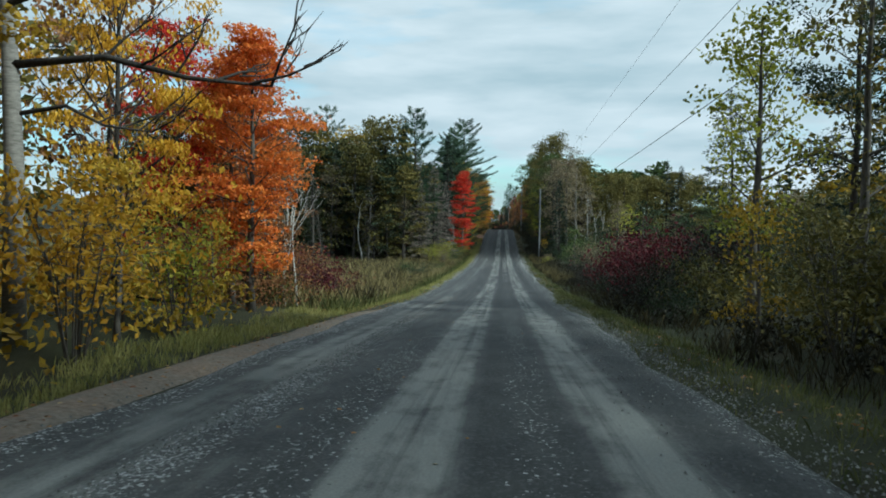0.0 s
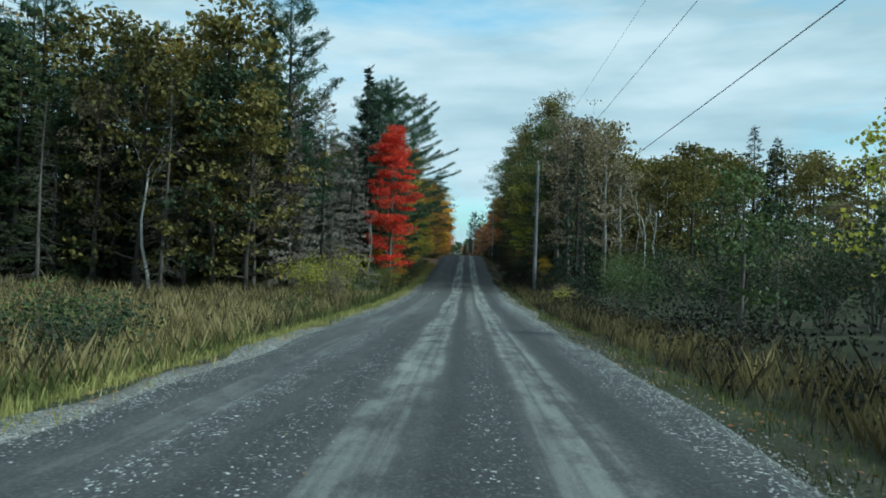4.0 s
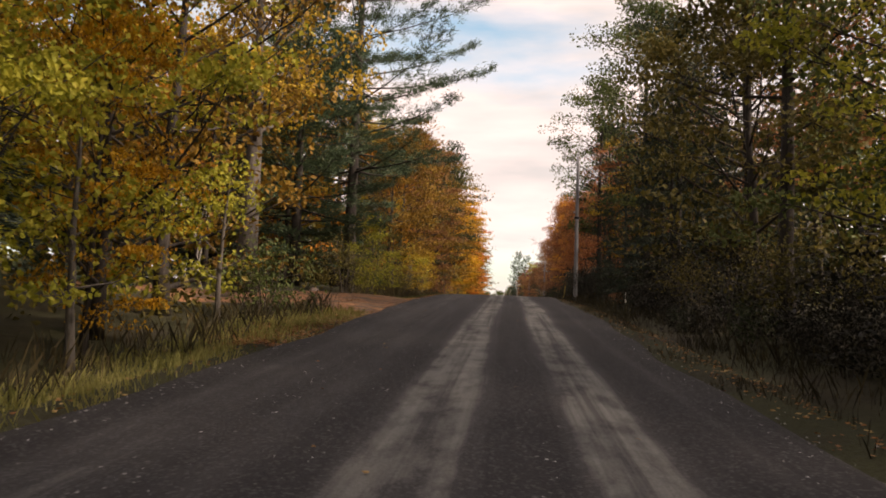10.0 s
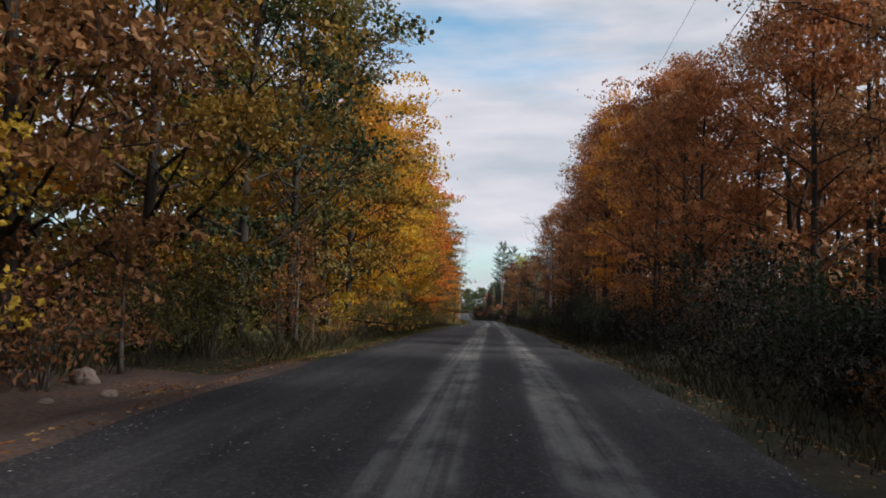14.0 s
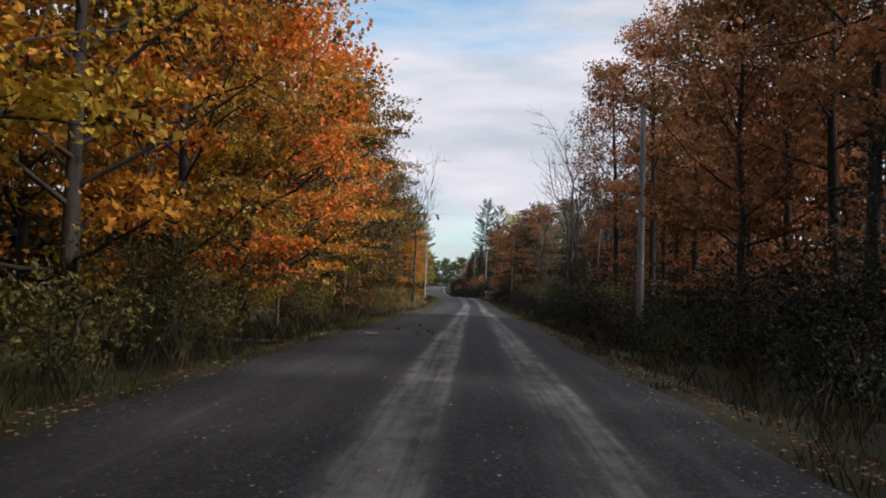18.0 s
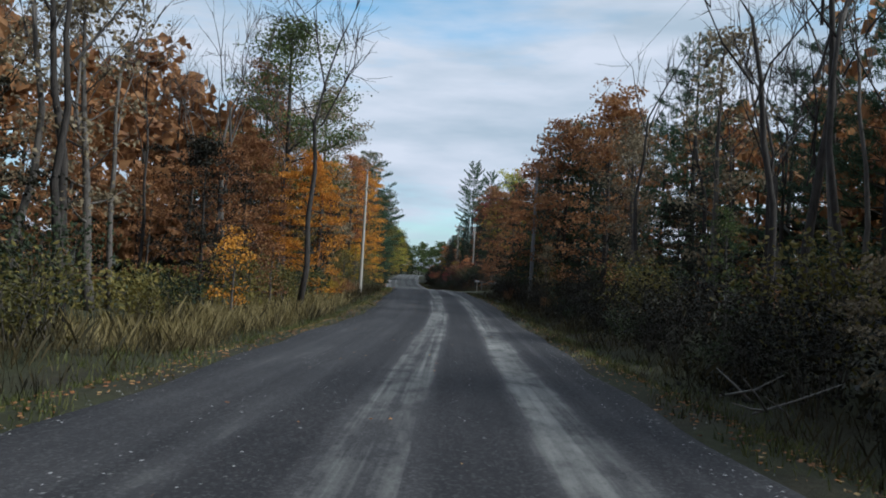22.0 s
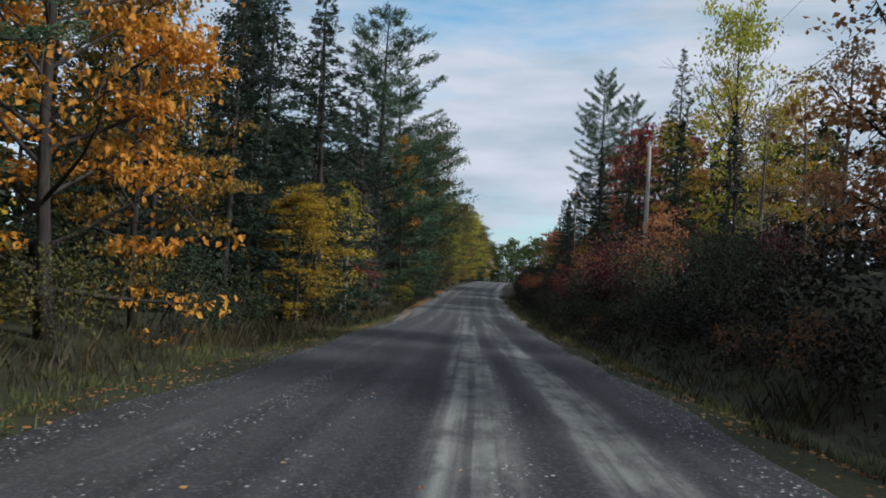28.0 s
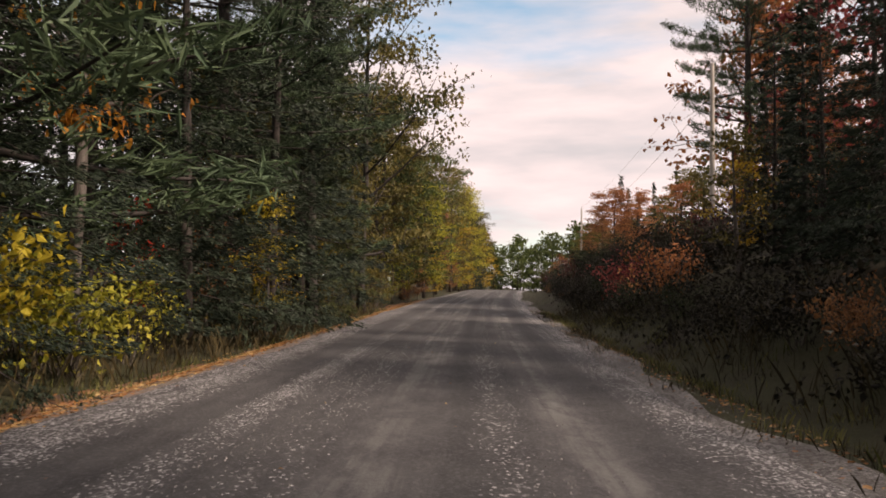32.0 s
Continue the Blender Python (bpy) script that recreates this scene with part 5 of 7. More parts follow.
CEDARS = [("cedar", "cedar", 5, 11, 15), ("hemlock", "spruce", 1.5, 11, 15), ("maple", "deep", 3, 11, 15), ("maple", "olive", 2, 11, 15), ("spruce", "spruce", 1, 11, 15), ("aspen", "tan", 1, 9, 13), ("tall", "olive", 1.5, 12, 15),
          ("pine", "pine", 0.8, 14, 17), ("snag", "", 0.7, 8, 12), ("slim", "", 0.7, 9, 13)]
DARKWOOD = [("hemlock", "spruce", 3, 12, 16), ("cedar", "cedar", 2, 9, 13), ("spruce", "spruce", 2, 12, 16), ("tall", "deep", 2, 13, 16), ("tall", "olive", 2, 13, 16), ("maple", "gold", 0.8, 9, 12)]
OLIVEWOOD = [("maple", "olive", 3, 12, 15), ("round", "green", 2, 13, 16), ("tall", "olive", 3, 14, 17), ("tall", "deep", 2, 14, 17), ("maple", "gold", 1.5, 10, 13), ("hemlock", "spruce", 1.0, 12, 15), ("maple", "copper", 0.5, 9, 12)]
GOLDWOOD = [("maple", "gold", 3, 12, 16), ("maple", "orange", 2, 12, 15), ("maple", "olive", 2, 12, 15), ("tall", "lime", 1.5, 14, 17), ("tall", "gold", 2, 14, 17), ("maple", "rust", 2, 11, 14)]
RUSTWOOD = [("tall", "rust", 3, 14, 17), ("tall", "copper", 3, 14, 17), ("slim", "", 2, 13, 16), ("maple", "rust", 2, 10, 13), ("tall", "olive", 1, 14, 17), ("maple", "copper", 1.2, 10, 13)]
THINWOOD = [("slim", "", 5, 14, 18), ("bare", "", 2.5, 13, 17), ("aspen", "tan", 1.5, 9, 13), ("maple", "shaded_brown", 1.5, 5, 8), ("maple", "wine", 0.6, 5, 8), ("maple", "deep", 1.0, 5, 8), ("maple", "rust", 0.8, 5, 8)]
BROWNWOOD = [("tall", "rust", 2, 13, 16), ("slim", "", 4, 12, 15), ("bare", "", 2, 12, 15), ("tall", "tan", 2, 13, 16), ("maple", "olive", 1.5, 9, 12), ("tall", "deep", 1.2, 13, 16), ("maple", "rust", 1, 8, 11)]
DARKMIX = [("hemlock", "spruce", 2, 11, 15), ("maple", "rust", 2, 10, 13), ("maple", "deep", 2, 10, 13), ("pine", "pine", 1, 13, 17), ("tall", "wine", 0.7, 12, 15)]
MIXWOOD = [("maple", "rust", 2, 10, 13), ("pine", "pine", 2, 13, 17), ("tall", "deep", 1.5, 13, 16), ("tall", "rust", 1.5, 13, 16), ("hemlock", "spruce", 1.5, 11, 15), ("slim", "", 1, 12, 15)]

# the woods that face the meadow
for lat0 in np.arange(-13.0, -66.0, -2.8):
    yy = 99.0 + 0.2 * (-lat0 - 13) + fill.uniform(-1.5, 1.5)
    for back, tall in ((0.0, 1.15), (5.0, 1.35), (10.0, 1.45)):
        c = CEDARS[fill.choice(len(CEDARS), p=np.array([q[2] for q in CEDARS]) / sum(q[2] for q in CEDARS))]
        l = lat0 + back * 0.28 + fill.uniform(-1, 1)
        if free(l, yy + back, 2.0):
            plant(c[0], l, yy + back, fill.uniform(c[3], c[4]) * tall, c[1], MEADOW)
for lat0, y, H, kind, colour in ((-43.5, 106.0, 24.5, "hero", "orange"), (-48, 110, 22.0, "hero", "bronze"), (-54, 112, 21.0, "maple", "gold"), (-38, 117, 26.5, "pine", "pine"), (-31.8, 130, 26.0, "pine", "pine"), (-58, 122, 24.0, "pine", "pine"),
                                 (-25, 114, 19.0, "maple", "gold"), (-21, 116, 22.0, "pine", "pine"), (-12.5, 106, 22.0, "pine", "pine"), (-16, 112, 20.0, "pine", "pine")):
    plant(kind, lat0, y, H, colour, MEADOW)
for lat0, y, H, kind in ((-15.5, 108.0, 20.0, "fir"), (-13.4, 111.0, 18.0, "spruce"), (-30.0, 105.0, 22.0, "pine"), (-33.0, 104.0, 20.5, "spruce"), (-24.0, 103.5, 17.5, "spruce"), (-36.5, 105.5, 21.0, "pine")):
    plant(kind, lat0, y, H, "pine" if kind == "pine" else "spruce", MEADOW)
plant("snag", -22.2, 88.5, 7.5, "", "in the wet meadow", lean=8)
plant("snag", -18.2, 97.5, 13.5, "", MEADOW)
plant("snag", -26.0, 98.0, 12.0, "", MEADOW)
plant("slim", -18.9, 98.5, 13.0, "", MEADOW, bark=BIRCH_BARK)
row(-16, 8, 4.0, -9.0, 0.8, GOLDWOOD)
row(-14, 28, 5.0, -16.0, 1.5, GOLDWOOD)
row(-16, 14, 4.0, 9.0, 0.8, OLIVEWOOD)
row(-14, 32, 5.0, 15.0, 1.5, OLIVEWOOD)
row(34, 112, 3.0, 27.0, 4.0, [("maple", "green", 2, 5.5, 7.5), ("maple", "olive", 2.5, 6, 8), ("maple", "deep", 1.5, 5.5, 7.5), ("maple", "tan", 1.5, 6, 8), ("maple", "gold", 0.8, 5.5, 7.5), ("cedar", "cedar", 1.5, 5.5, 8)], where="beyond the roadside brush")
row(36, 112, 2.6, 13.0, 2.0, [("brush", "deep", 3, 2.8, 4.2), ("brush", "green", 2, 2.6, 4.0), ("sapling", "deep", 1, 4, 5.5), ("brush", "tan", 1, 2.6, 3.8)], 1.6, "in the roadside thicket")
row(36, 112, 3.4, 18.5, 2.0, [("brush", "deep", 3, 3.5, 5.0), ("sapling", "green", 2, 4, 6), ("sapling", "olive", 1, 4, 6)], 1.6, "in the roadside thicket")
row(101, 116, 2.2, -13.0, 2.5, [("aspen", "tan", 2, 9, 13), ("snag", "", 2.5, 9, 13), ("tall", "olive", 1.5, 12, 15), ("cedar", "cedar", 1.5, 9, 12)], 1.7, MEADOW)
row(112, 124, 3.0, -14.0, 1.2, DARKWOOD, 2.0)
row(98, 113, 1.9, -9.2, 1.0, [("brush", "lime", 1, 2.4, 4), ("brush", "olive", 2, 2.4, 4), ("brush", "tan", 1.5, 2.2, 3.6), ("shrub", "rust", 1, 1.4, 2)], 1.3, MEADOW)
row(119, 150, 3.4, -9.6, 0.9, DARKWOOD)
row(110, 152, 4.2, -15.0, 1.6, DARKWOOD)
row(156, 190, 3.6, -17.5, 1.4, GOLDWOOD)
row(171, 190, 4.2, -13.0, 1.2, GOLDWOOD)
row(186, 300, 4.0, -12.5, 1.0, GOLDWOOD)
row(288, 345, 2.3, -10.2, 1.8, THINWOOD, 1.6)
row(290, 345, 3.2, -15.0, 1.8, THINWOOD, 1.8)
row(296, 345, 5.0, -19.0, 1.5, BROWNWOOD)
row(345, 378, 3.2, -13.0, 2.2, BROWNWOOD, 2.0)
row(386, 410, 3.8, -13.0, 1.2, DARKWOOD)
row(408, 478, 3.2, -10.8, 1.0, [("hemlock", "spruce", 3, 12, 16), ("cedar", "cedar", 2.5, 10, 14), ("hemlock", "cedar", 2, 11, 15), ("spruce", "spruce", 2, 12, 16), ("maple", "olive", 0.8, 9, 12)], 2.0)
row(410, 470, 4.5, -16.0, 1.5, DARKWOOD)
row(466, 600, 3.6, -8.0, 0.8, OLIVEWOOD)
row(470, 600, 5.0, -14.5, 1.2, OLIVEWOOD)
row(112, 150, 3.0, 9.6, 1.0, DARKWOOD[:-1], 2.0)
row(114, 152, 3.2, 15.0, 1.5, OLIVEWOOD, 2.2)
row(150, 198, 3.6, 9.8, 1.2, OLIVEWOOD)
row(200, 222, 3.2, 10.4, 1.2, RUSTWOOD)
row(150, 222, 4.4, 15.0, 1.5, RUSTWOOD)
row(220, 291, 3.0, 10.4, 1.4, RUSTWOOD, 2.0)
row(220, 298, 4.0, 15.5, 1.6, RUSTWOOD)
row(293, 345, 2.0, 11.0, 2.2, THINWOOD, 1.6)
row(304, 345, 3.2, 16.0, 1.8, THINWOOD, 1.8)
row(308, 345, 5.0, 20.0, 1.5, MIXWOOD)
row(343, 374, 3.2, 10.6, 1.2, DARKMIX)
row(343, 374, 4.2, 16.0, 1.6, MIXWOOD)
row(388, 402, 3.4, 13.5, 1.6, DARKMIX)
row(402, 440, 4.5, 16.0, 2.0, [("slim", "", 2, 9, 12), ("aspen", "tan", 2, 8, 11), ("fir", "spruce", 1.5, 7, 11), ("aspen", "gold", 1, 8, 10)], 2.2)
row(430, 520, 4.4, 23.0, 2.5, [("maple", "rust", 2, 8, 11), ("fir", "spruce", 1, 8, 12), ("maple", "olive", 1, 8, 11), ("tall", "gold", 1, 10, 13)])
row(500, 600, 4.4, 12.5, 1.5, [("maple", "olive", 2, 5, 7.5), ("maple", "copper", 1, 5, 7.5), ("fir", "spruce", 1, 6, 9), ("maple", "rust", 1, 5, 7)])
row(505, 600, 5.0, 19.0, 1.5, [("maple", "olive", 2, 7, 9), ("maple", "copper", 1, 7, 9), ("fir", "spruce", 1, 8, 11)])

# shrubs and saplings under the edge of the woods
LOW_DARK = [("shrub", "olive", 3, 1.4, 2.4), ("shrub", "deep", 2, 1.4, 2.4), ("brush", "olive", 2, 2.2, 3.2), ("sapling", "olive", 1.5, 2.5, 4.2), ("sapling", "gold", 1, 2.5, 4.0), ("brush", "deep", 1.5, 2.2, 3.4)]
LOW_GOLD = [("shrub", "olive", 2, 1.4, 2.4), ("sapling", "gold", 2, 2.5, 4.5), ("sapling", "lime", 1, 2.5, 4.0), ("brush", "olive", 2, 2.2, 3.2), ("sapling", "rust", 1.5, 2.5, 4.5), ("shrub", "rust", 1, 1.4, 2.2)]
LOW_RUST = [("shrub", "rust", 2, 1.3, 2.2), ("brush", "rust", 2, 2.2, 3.4), ("sapling", "rust", 2, 2.5, 4.5), ("brush", "olive", 1.5, 2.2, 3.4), ("shrub", "deep", 1.5, 1.4, 2.4), ("sapling", "olive", 1.2, 2.5, 4.5)]
LOW_WINE = [("brush", "shaded_brown", 3, 2.0, 3.0), ("brush", "wine", 1.2, 1.8, 2.8), ("brush", "deep", 2, 2.0, 3.2), ("shrub", "shaded_brown", 2, 1.5, 2.4), ("sapling", "rust", 0.8, 2.6, 3.8), ("sapling", "copper", 0.4, 2.4, 3.4)]
LOW_SHADE = [("brush", "shaded_brown", 3, 2.2, 3.4), ("shrub", "deep", 2, 1.4, 2.4), ("sapling", "deep", 1.5, 2.5, 4.2), ("shrub", "shaded_brown", 2, 1.4, 2.4), ("sapling", "rust", 0.8, 2.5, 4.0), ("brush", "olive", 0.7, 2.2, 3.2)]
UNDER = "under the edge of the woods"
row(-14, 20, 2.6, -8.0, 0.6, LOW_GOLD, 1.4, UNDER)
row(-14, 34, 2.4, 7.4, 0.6, LOW_DARK, 1.4, UNDER)
row(106, 152, 2.4, -7.7, 0.5, LOW_DARK, 1.3, UNDER)
row(170, 300, 2.4, -7.5, 0.6, LOW_GOLD, 1.3, UNDER)
row(300, 378, 2.4, -8.3, 0.7, LOW_DARK, 1.3, UNDER)
row(378, 478, 2.5, -7.6, 0.5, LOW_DARK, 1.3, UNDER)
row(478, 560, 3.2, -6.6, 0.5, LOW_GOLD, 1.3, UNDER)
row(112, 222, 2.3, 7.6, 0.7, LOW_SHADE, 1.3, UNDER)
row(222, 345, 2.3, 7.3, 0.7, LOW_SHADE, 1.3, UNDER)
row(345, 374, 2.4, 8.0, 0.6, LOW_SHADE, 1.3, UNDER)
# ditch brush, mostly in the brown that has shade painted in
LOW_SHADED_BRUSH = [("shrub", "shaded_brown", 4, 0.9, 1.6), ("brush", "shaded_brown", 2, 1.5, 2.4), ("shrub", "deep", 1.2, 0.9, 1.5), ("shrub", "rust", 0.6, 0.8, 1.3)]
row(24, 60, 1.7, 6.2, 0.4, LOW_SHADED_BRUSH, 0.9, "along the ditch beside the road")
row(116, 372, 1.9, 6.1, 0.35, LOW_SHADED_BRUSH, 0.9, "along the ditch beside the road")
row(182, 300, 2.2, 6.5, 0.4, [("brush", "shaded_brown", 4, 2.6, 3.8), ("brush", "deep", 0.8, 2.4, 3.2), ("sapling", "rust", 0.8, 3.0, 4.2)], 1.0, "along the ditch beside the road")
row(390, 520, 1.9, 5.9, 0.35, LOW_SHADED_BRUSH, 0.9, "at the foot of the bank")
row(388, 520, 2.2, 7.2, 0.8, LOW_WINE, 1.3, "on the bank beside the road")
row(388, 520, 2.6, 10.2, 1.2, LOW_WINE, 1.3, "on the bank beside the road")
row(520, 580, 3.2, 7.0, 0.8, LOW_WINE, 1.3, "on the bank beside the road")

# dark evergreens and brown trees that close the gaps
for kind, lat, y, H, colour in (("hemlock", 8.2, 183.2, 13.0, "spruce"), ("hemlock", 8.6, 178.6, 12.5, "spruce"), ("hemlock", 7.9, 187.0, 11.5, "spruce"), ("hemlock", 8.0, 173.6, 11.5, "spruce"),
                                ("hemlock", 9.4, 365.5, 14.5, "spruce"), ("maple", 9.0, 356.4, 13.0, "rust"), ("hemlock", 12.4, 361.0, 15.0, "spruce"), ("maple", -12.0, 357.0, 9.0, "olive"),
                                ("maple", -11.4, 362.6, 9.0, "shaded_brown"), ("maple", -13.0, 352.0, 9.5, "bronze"), ("hemlock", -6.7, 461.5, 17.0, "spruce"), ("hemlock", 8.6, 448.0, 9.0, "spruce")):
    plant(kind, lat, y, H, colour)

# ---------------------------------------------------------------- deep woods behind, uncounted
woods_rng = np.random.default_rng(31)


def low_tree(kind, seed, fine=False):
    """A plain tree for the depth of the woods: points and quads."""
    t, w, c = broadleaf(seed, 14, 8.0, 0.06, 2600 if fine else 420, 0.31 if fine else 0.84, 14, 0.6) if kind == "leafy" else spruce(seed, 14, 6.0, 0.03, 360, 1.15, 0.2, 0.7, 0.5)
    return t, c


def woods(name, colour, spots, kind, label, fine=False):
    """Many trees in the depth of the woods: one object for the crowns with their trunks."""
    forms = [low_tree(kind, 900 + i, fine) for i in range(3)]
    base = []
    for t, c in forms:
        v = np.concatenate(c.v)
        tv = np.concatenate(t.v)
        base.append((v, np.array(c.f), tv, t.f))
    sc, st = Soup(), Soup()
    for lat, y, H in spots:
        v, f, tv, tf = base[woods_rng.integers(3)]
        x = float(line_x(y)) + lat
        a, s = woods_rng.uniform(0, 6.28), H / 14.0
        m = np.array([[math.cos(a), -math.sin(a), 0], [math.sin(a), math.cos(a), 0], [0, 0, 1]]) * s
        o = np.array([x, y, gz(x, y) - 0.1])
        sc.quads((v @ m.T + o)[f])
        st.put(tv @ m.T + o, tf)
    root = new(name, sc.mesh(name, LEAF[colour]))
    tagged(root, label, "woods", kind="stuff")
    trunks = part("trunks", st.mesh(name + "_trunks", DARK_BARK, True), root)
    trunks["kind"] = "stuff"


def scatter(n, y0, y1, l0, l1, h0, h1):
    return [(woods_rng.uniform(l0, l1), woods_rng.uniform(y0, y1), woods_rng.uniform(h0, h1)) for _ in range(n)]


woods("far_woods", "olive", scatter(24, -25, 34, -38, -20, 11, 15) + scatter(46, 180, 300, -34, -18, 13, 17) + scatter(30, 480, 640, -34, -18, 13, 17), "leafy", "deep mixed woods of olive-brown trees behind the roadside")
woods("far_woods", "deep", scatter(34, 104, 170, -60, -19, 13, 17) + scatter(34, 380, 480, -36, -19, 13, 17) + scatter(34, 380, 520, 24, 40, 12, 16) + scatter(20, 520, 640, 22, 40, 12, 16), "spiky", "deep dark conifer woods behind the roadside trees")
woods("far_woods", "rust", scatter(40, 222, 345, 19, 36, 13, 17) + scatter(30, 295, 380, -36, -18, 12, 16) + scatter(14, 343, 374, 19, 36, 13, 16), "leafy", "deep woods of rust-brown trees behind the roadside")
woods("far_woods", "green", scatter(20, -25, 34, 19, 38, 10, 14) + scatter(24, 152, 222, 19, 36, 13, 16), "leafy", "deep green-brown woods behind the roadside trees")
woods("far_woods", "olive", scatter(26, 116, 152, 19, 36, 11, 14), "leafy", "olive-green woods behind the roadside trees", True)
woods("far_woods", "olive", scatter(44, 34, 112, 32, 60, 8, 11), "leafy", "grey-green woods behind the roadside thicket", True)
woods("far_woods", "gold", scatter(26, 140, 192, -34, -17, 12, 16) + scatter(12, -25, 30, -34, -18, 10, 14), "leafy", "golden-brown trees deep in the woods")
woods("far_woods", "green", scatter(46, 615, 680, -60, 60, 11, 15) + scatter(20, -140, -60, -40, 40, 12, 16), "leafy", "green trees closing the far end of the road")
woods("far_woods", "spruce", scatter(16, 60, 140, 36, 70, 10, 13) + scatter(16, 180, 300, -40, -24, 13, 16), "spiky", "dark conifers deep in the woods")

# ---------------------------------------------------------------- poles and wires
def turned(profile, sides=14):
    """A turned solid from (radius, height) pairs."""
    s = Soup()
    a = np.arange(sides) * 2 * np.pi / sides
    v = np.concatenate([np.column_stack([r * np.cos(a), r * np.sin(a), np.full(sides, h)]) for r, h in profile])
    f = []
    for i in range(len(profile) - 1):
        for j in range(sides):
            f.append((i * sides + j, i * sides + (j + 1) % sides, (i + 1) * sides + (j + 1) % sides, (i + 1) * sides + j))
    f.append(tuple(range(sides))[::-1])
    f.append(tuple((len(profile) - 1) * sides + j for j in range(sides)))
    return s.put(v, f)


def utility_pole(lat, y, H, wood, label, tilt=0.0, box_at=0.0, tag_at=0.0, radius=0.14):
    x = float(line_x(y)) + lat
    root = new("utility_pole")
    root.matrix_basis = pose(x, y, gz(x, y) - 0.1, 0, tilt, 0)
    part("shaft", turned([(radius * 1.15, -0.3), (radius * 1.12, 0.3), (radius, H * 0.4), (radius * 0.82, H * 0.8), (radius * 0.74, H - 0.04), (radius * 0.6, H)]).mesh("shaft", wood, True), root)
    part("pin", turned([(0.02, H - 0.12), (0.02, H + 0.16), (0.012, H + 0.18)], 8).mesh("pin", METAL, True), root)
    part("insulator", turned([(0.03, H + 0.10), (0.06, H + 0.13), (0.045, H + 0.17), (0.065, H + 0.20), (0.04, H + 0.27), (0.02, H + 0.29)], 12).mesh("insulator", PORCELAIN, True), root)
    for h in (H * 0.62, H * 0.80):
        part("bracket", Soup().box(-radius - 0.05, 0, h, 0.16, 0.07, 0.10, 0.012).mesh("bracket", METAL), root)
    part("ground_wire", Soup().tube([(radius * 1.12, 0.02, 0), (radius * 0.98, 0.02, H * 0.4), (radius * 0.78, 0.02, H * 0.95)], 0.008, 5).mesh("ground_wire", WIRE), root)
    if box_at:
        clamp = part("cable_clamp", turned([(radius + 0.035, box_at - 0.08), (radius + 0.055, box_at - 0.06), (radius + 0.055, box_at + 0.06), (radius + 0.035, box_at + 0.08)]).mesh("cable_clamp", BLACK, True), root, label="black cable clamp")
        part("bolt", Soup().tube([(-radius - 0.16, 0, box_at), (radius + 0.10, 0, box_at)], 0.018, 6).mesh("bolt", METAL), clamp)
    if tag_at:
        part("tag", Soup().box(-radius - 0.012, -0.05, tag_at, 0.02, 0.12, 0.18, 0.004).mesh("tag", WHITE_PAINT), root, label="small white tag plate")
    tagged(root, label, "utility pole", "utility poles")
    top = root.matrix_basis @ Vector((0, 0, H + 0.28))
    low = root.matrix_basis @ Vector((-radius - 0.13, 0, H * 0.80))
    return top, low


GREY_POLE = "weathered grey wooden utility pole beside the road"
POLES = [
    utility_pole(6.6, -45.0, 10.5, POLE_WOOD, GREY_POLE),
    utility_pole(5.9, 116.8, 11.2, POLE_WOOD, GREY_POLE, 0.4),
    utility_pole(4.9, 190.8, 11.0, POLE_WOOD, "grey wooden utility pole with a black clamp", 0.0, 6.4),
    utility_pole(6.8, 276.2, 10.3, POLE_WOOD, GREY_POLE),
    utility_pole(6.95, 358.0, 10.8, POLE_WOOD, "grey wooden utility pole with a white tag", 0.8, 6.7, 1.9),
    utility_pole(10.4, 429.6, 9.2, PALE_WOOD, "pale wooden utility pole on the bank", 0.5),
    utility_pole(0.75 - float(line_x(477.0)), 477.0, 10.2, PALE_WOOD, "pale wooden utility pole on the bank", 0.5),
    utility_pole(11.0, 545.0, 10.0, PALE_WOOD, "pale wooden utility pole on the bank"),
]
utility_pole(-6.35, 358.0, 9.6, PALE_WOOD, "pale sun-bleached wooden utility pole by the fence", 0.6, radius=0.12)


def wire(a, b, sag, thick=0.012):
    a, b = Vector(a), Vector(b)
    pts = []
    for i in range(25):
        t = i / 24
        p = a.lerp(b, t)
        p.z -= sag * 4 * t * (1 - t)
        pts.append(p[:])
    ob = new("power_line", Soup().tube(pts, thick, 5).mesh("power_line", WIRE, True))
    return tagged(ob, "thin dark overhead cable sagging between poles", "cable", "overhead cables")


for (a, al), (b, bl) in zip(POLES, POLES[1:]):
    wire(a, b, 0.9, 0.006)
    wire(al, bl, 1.1, 0.009)
# the thicker line that runs above the thicket to a pole hidden in the woods
far_a, _l = utility_pole(14.5, -30.0, 11.4, POLE_WOOD, "weathered grey wooden utility pole in the brush")
far_b, _l = utility_pole(15.2, 128.0, 11.4, POLE_WOOD, "weathered grey wooden utility pole in the brush")
wire(far_a, far_b, 0.5, 0.03)

# ---------------------------------------------------------------- things along the road


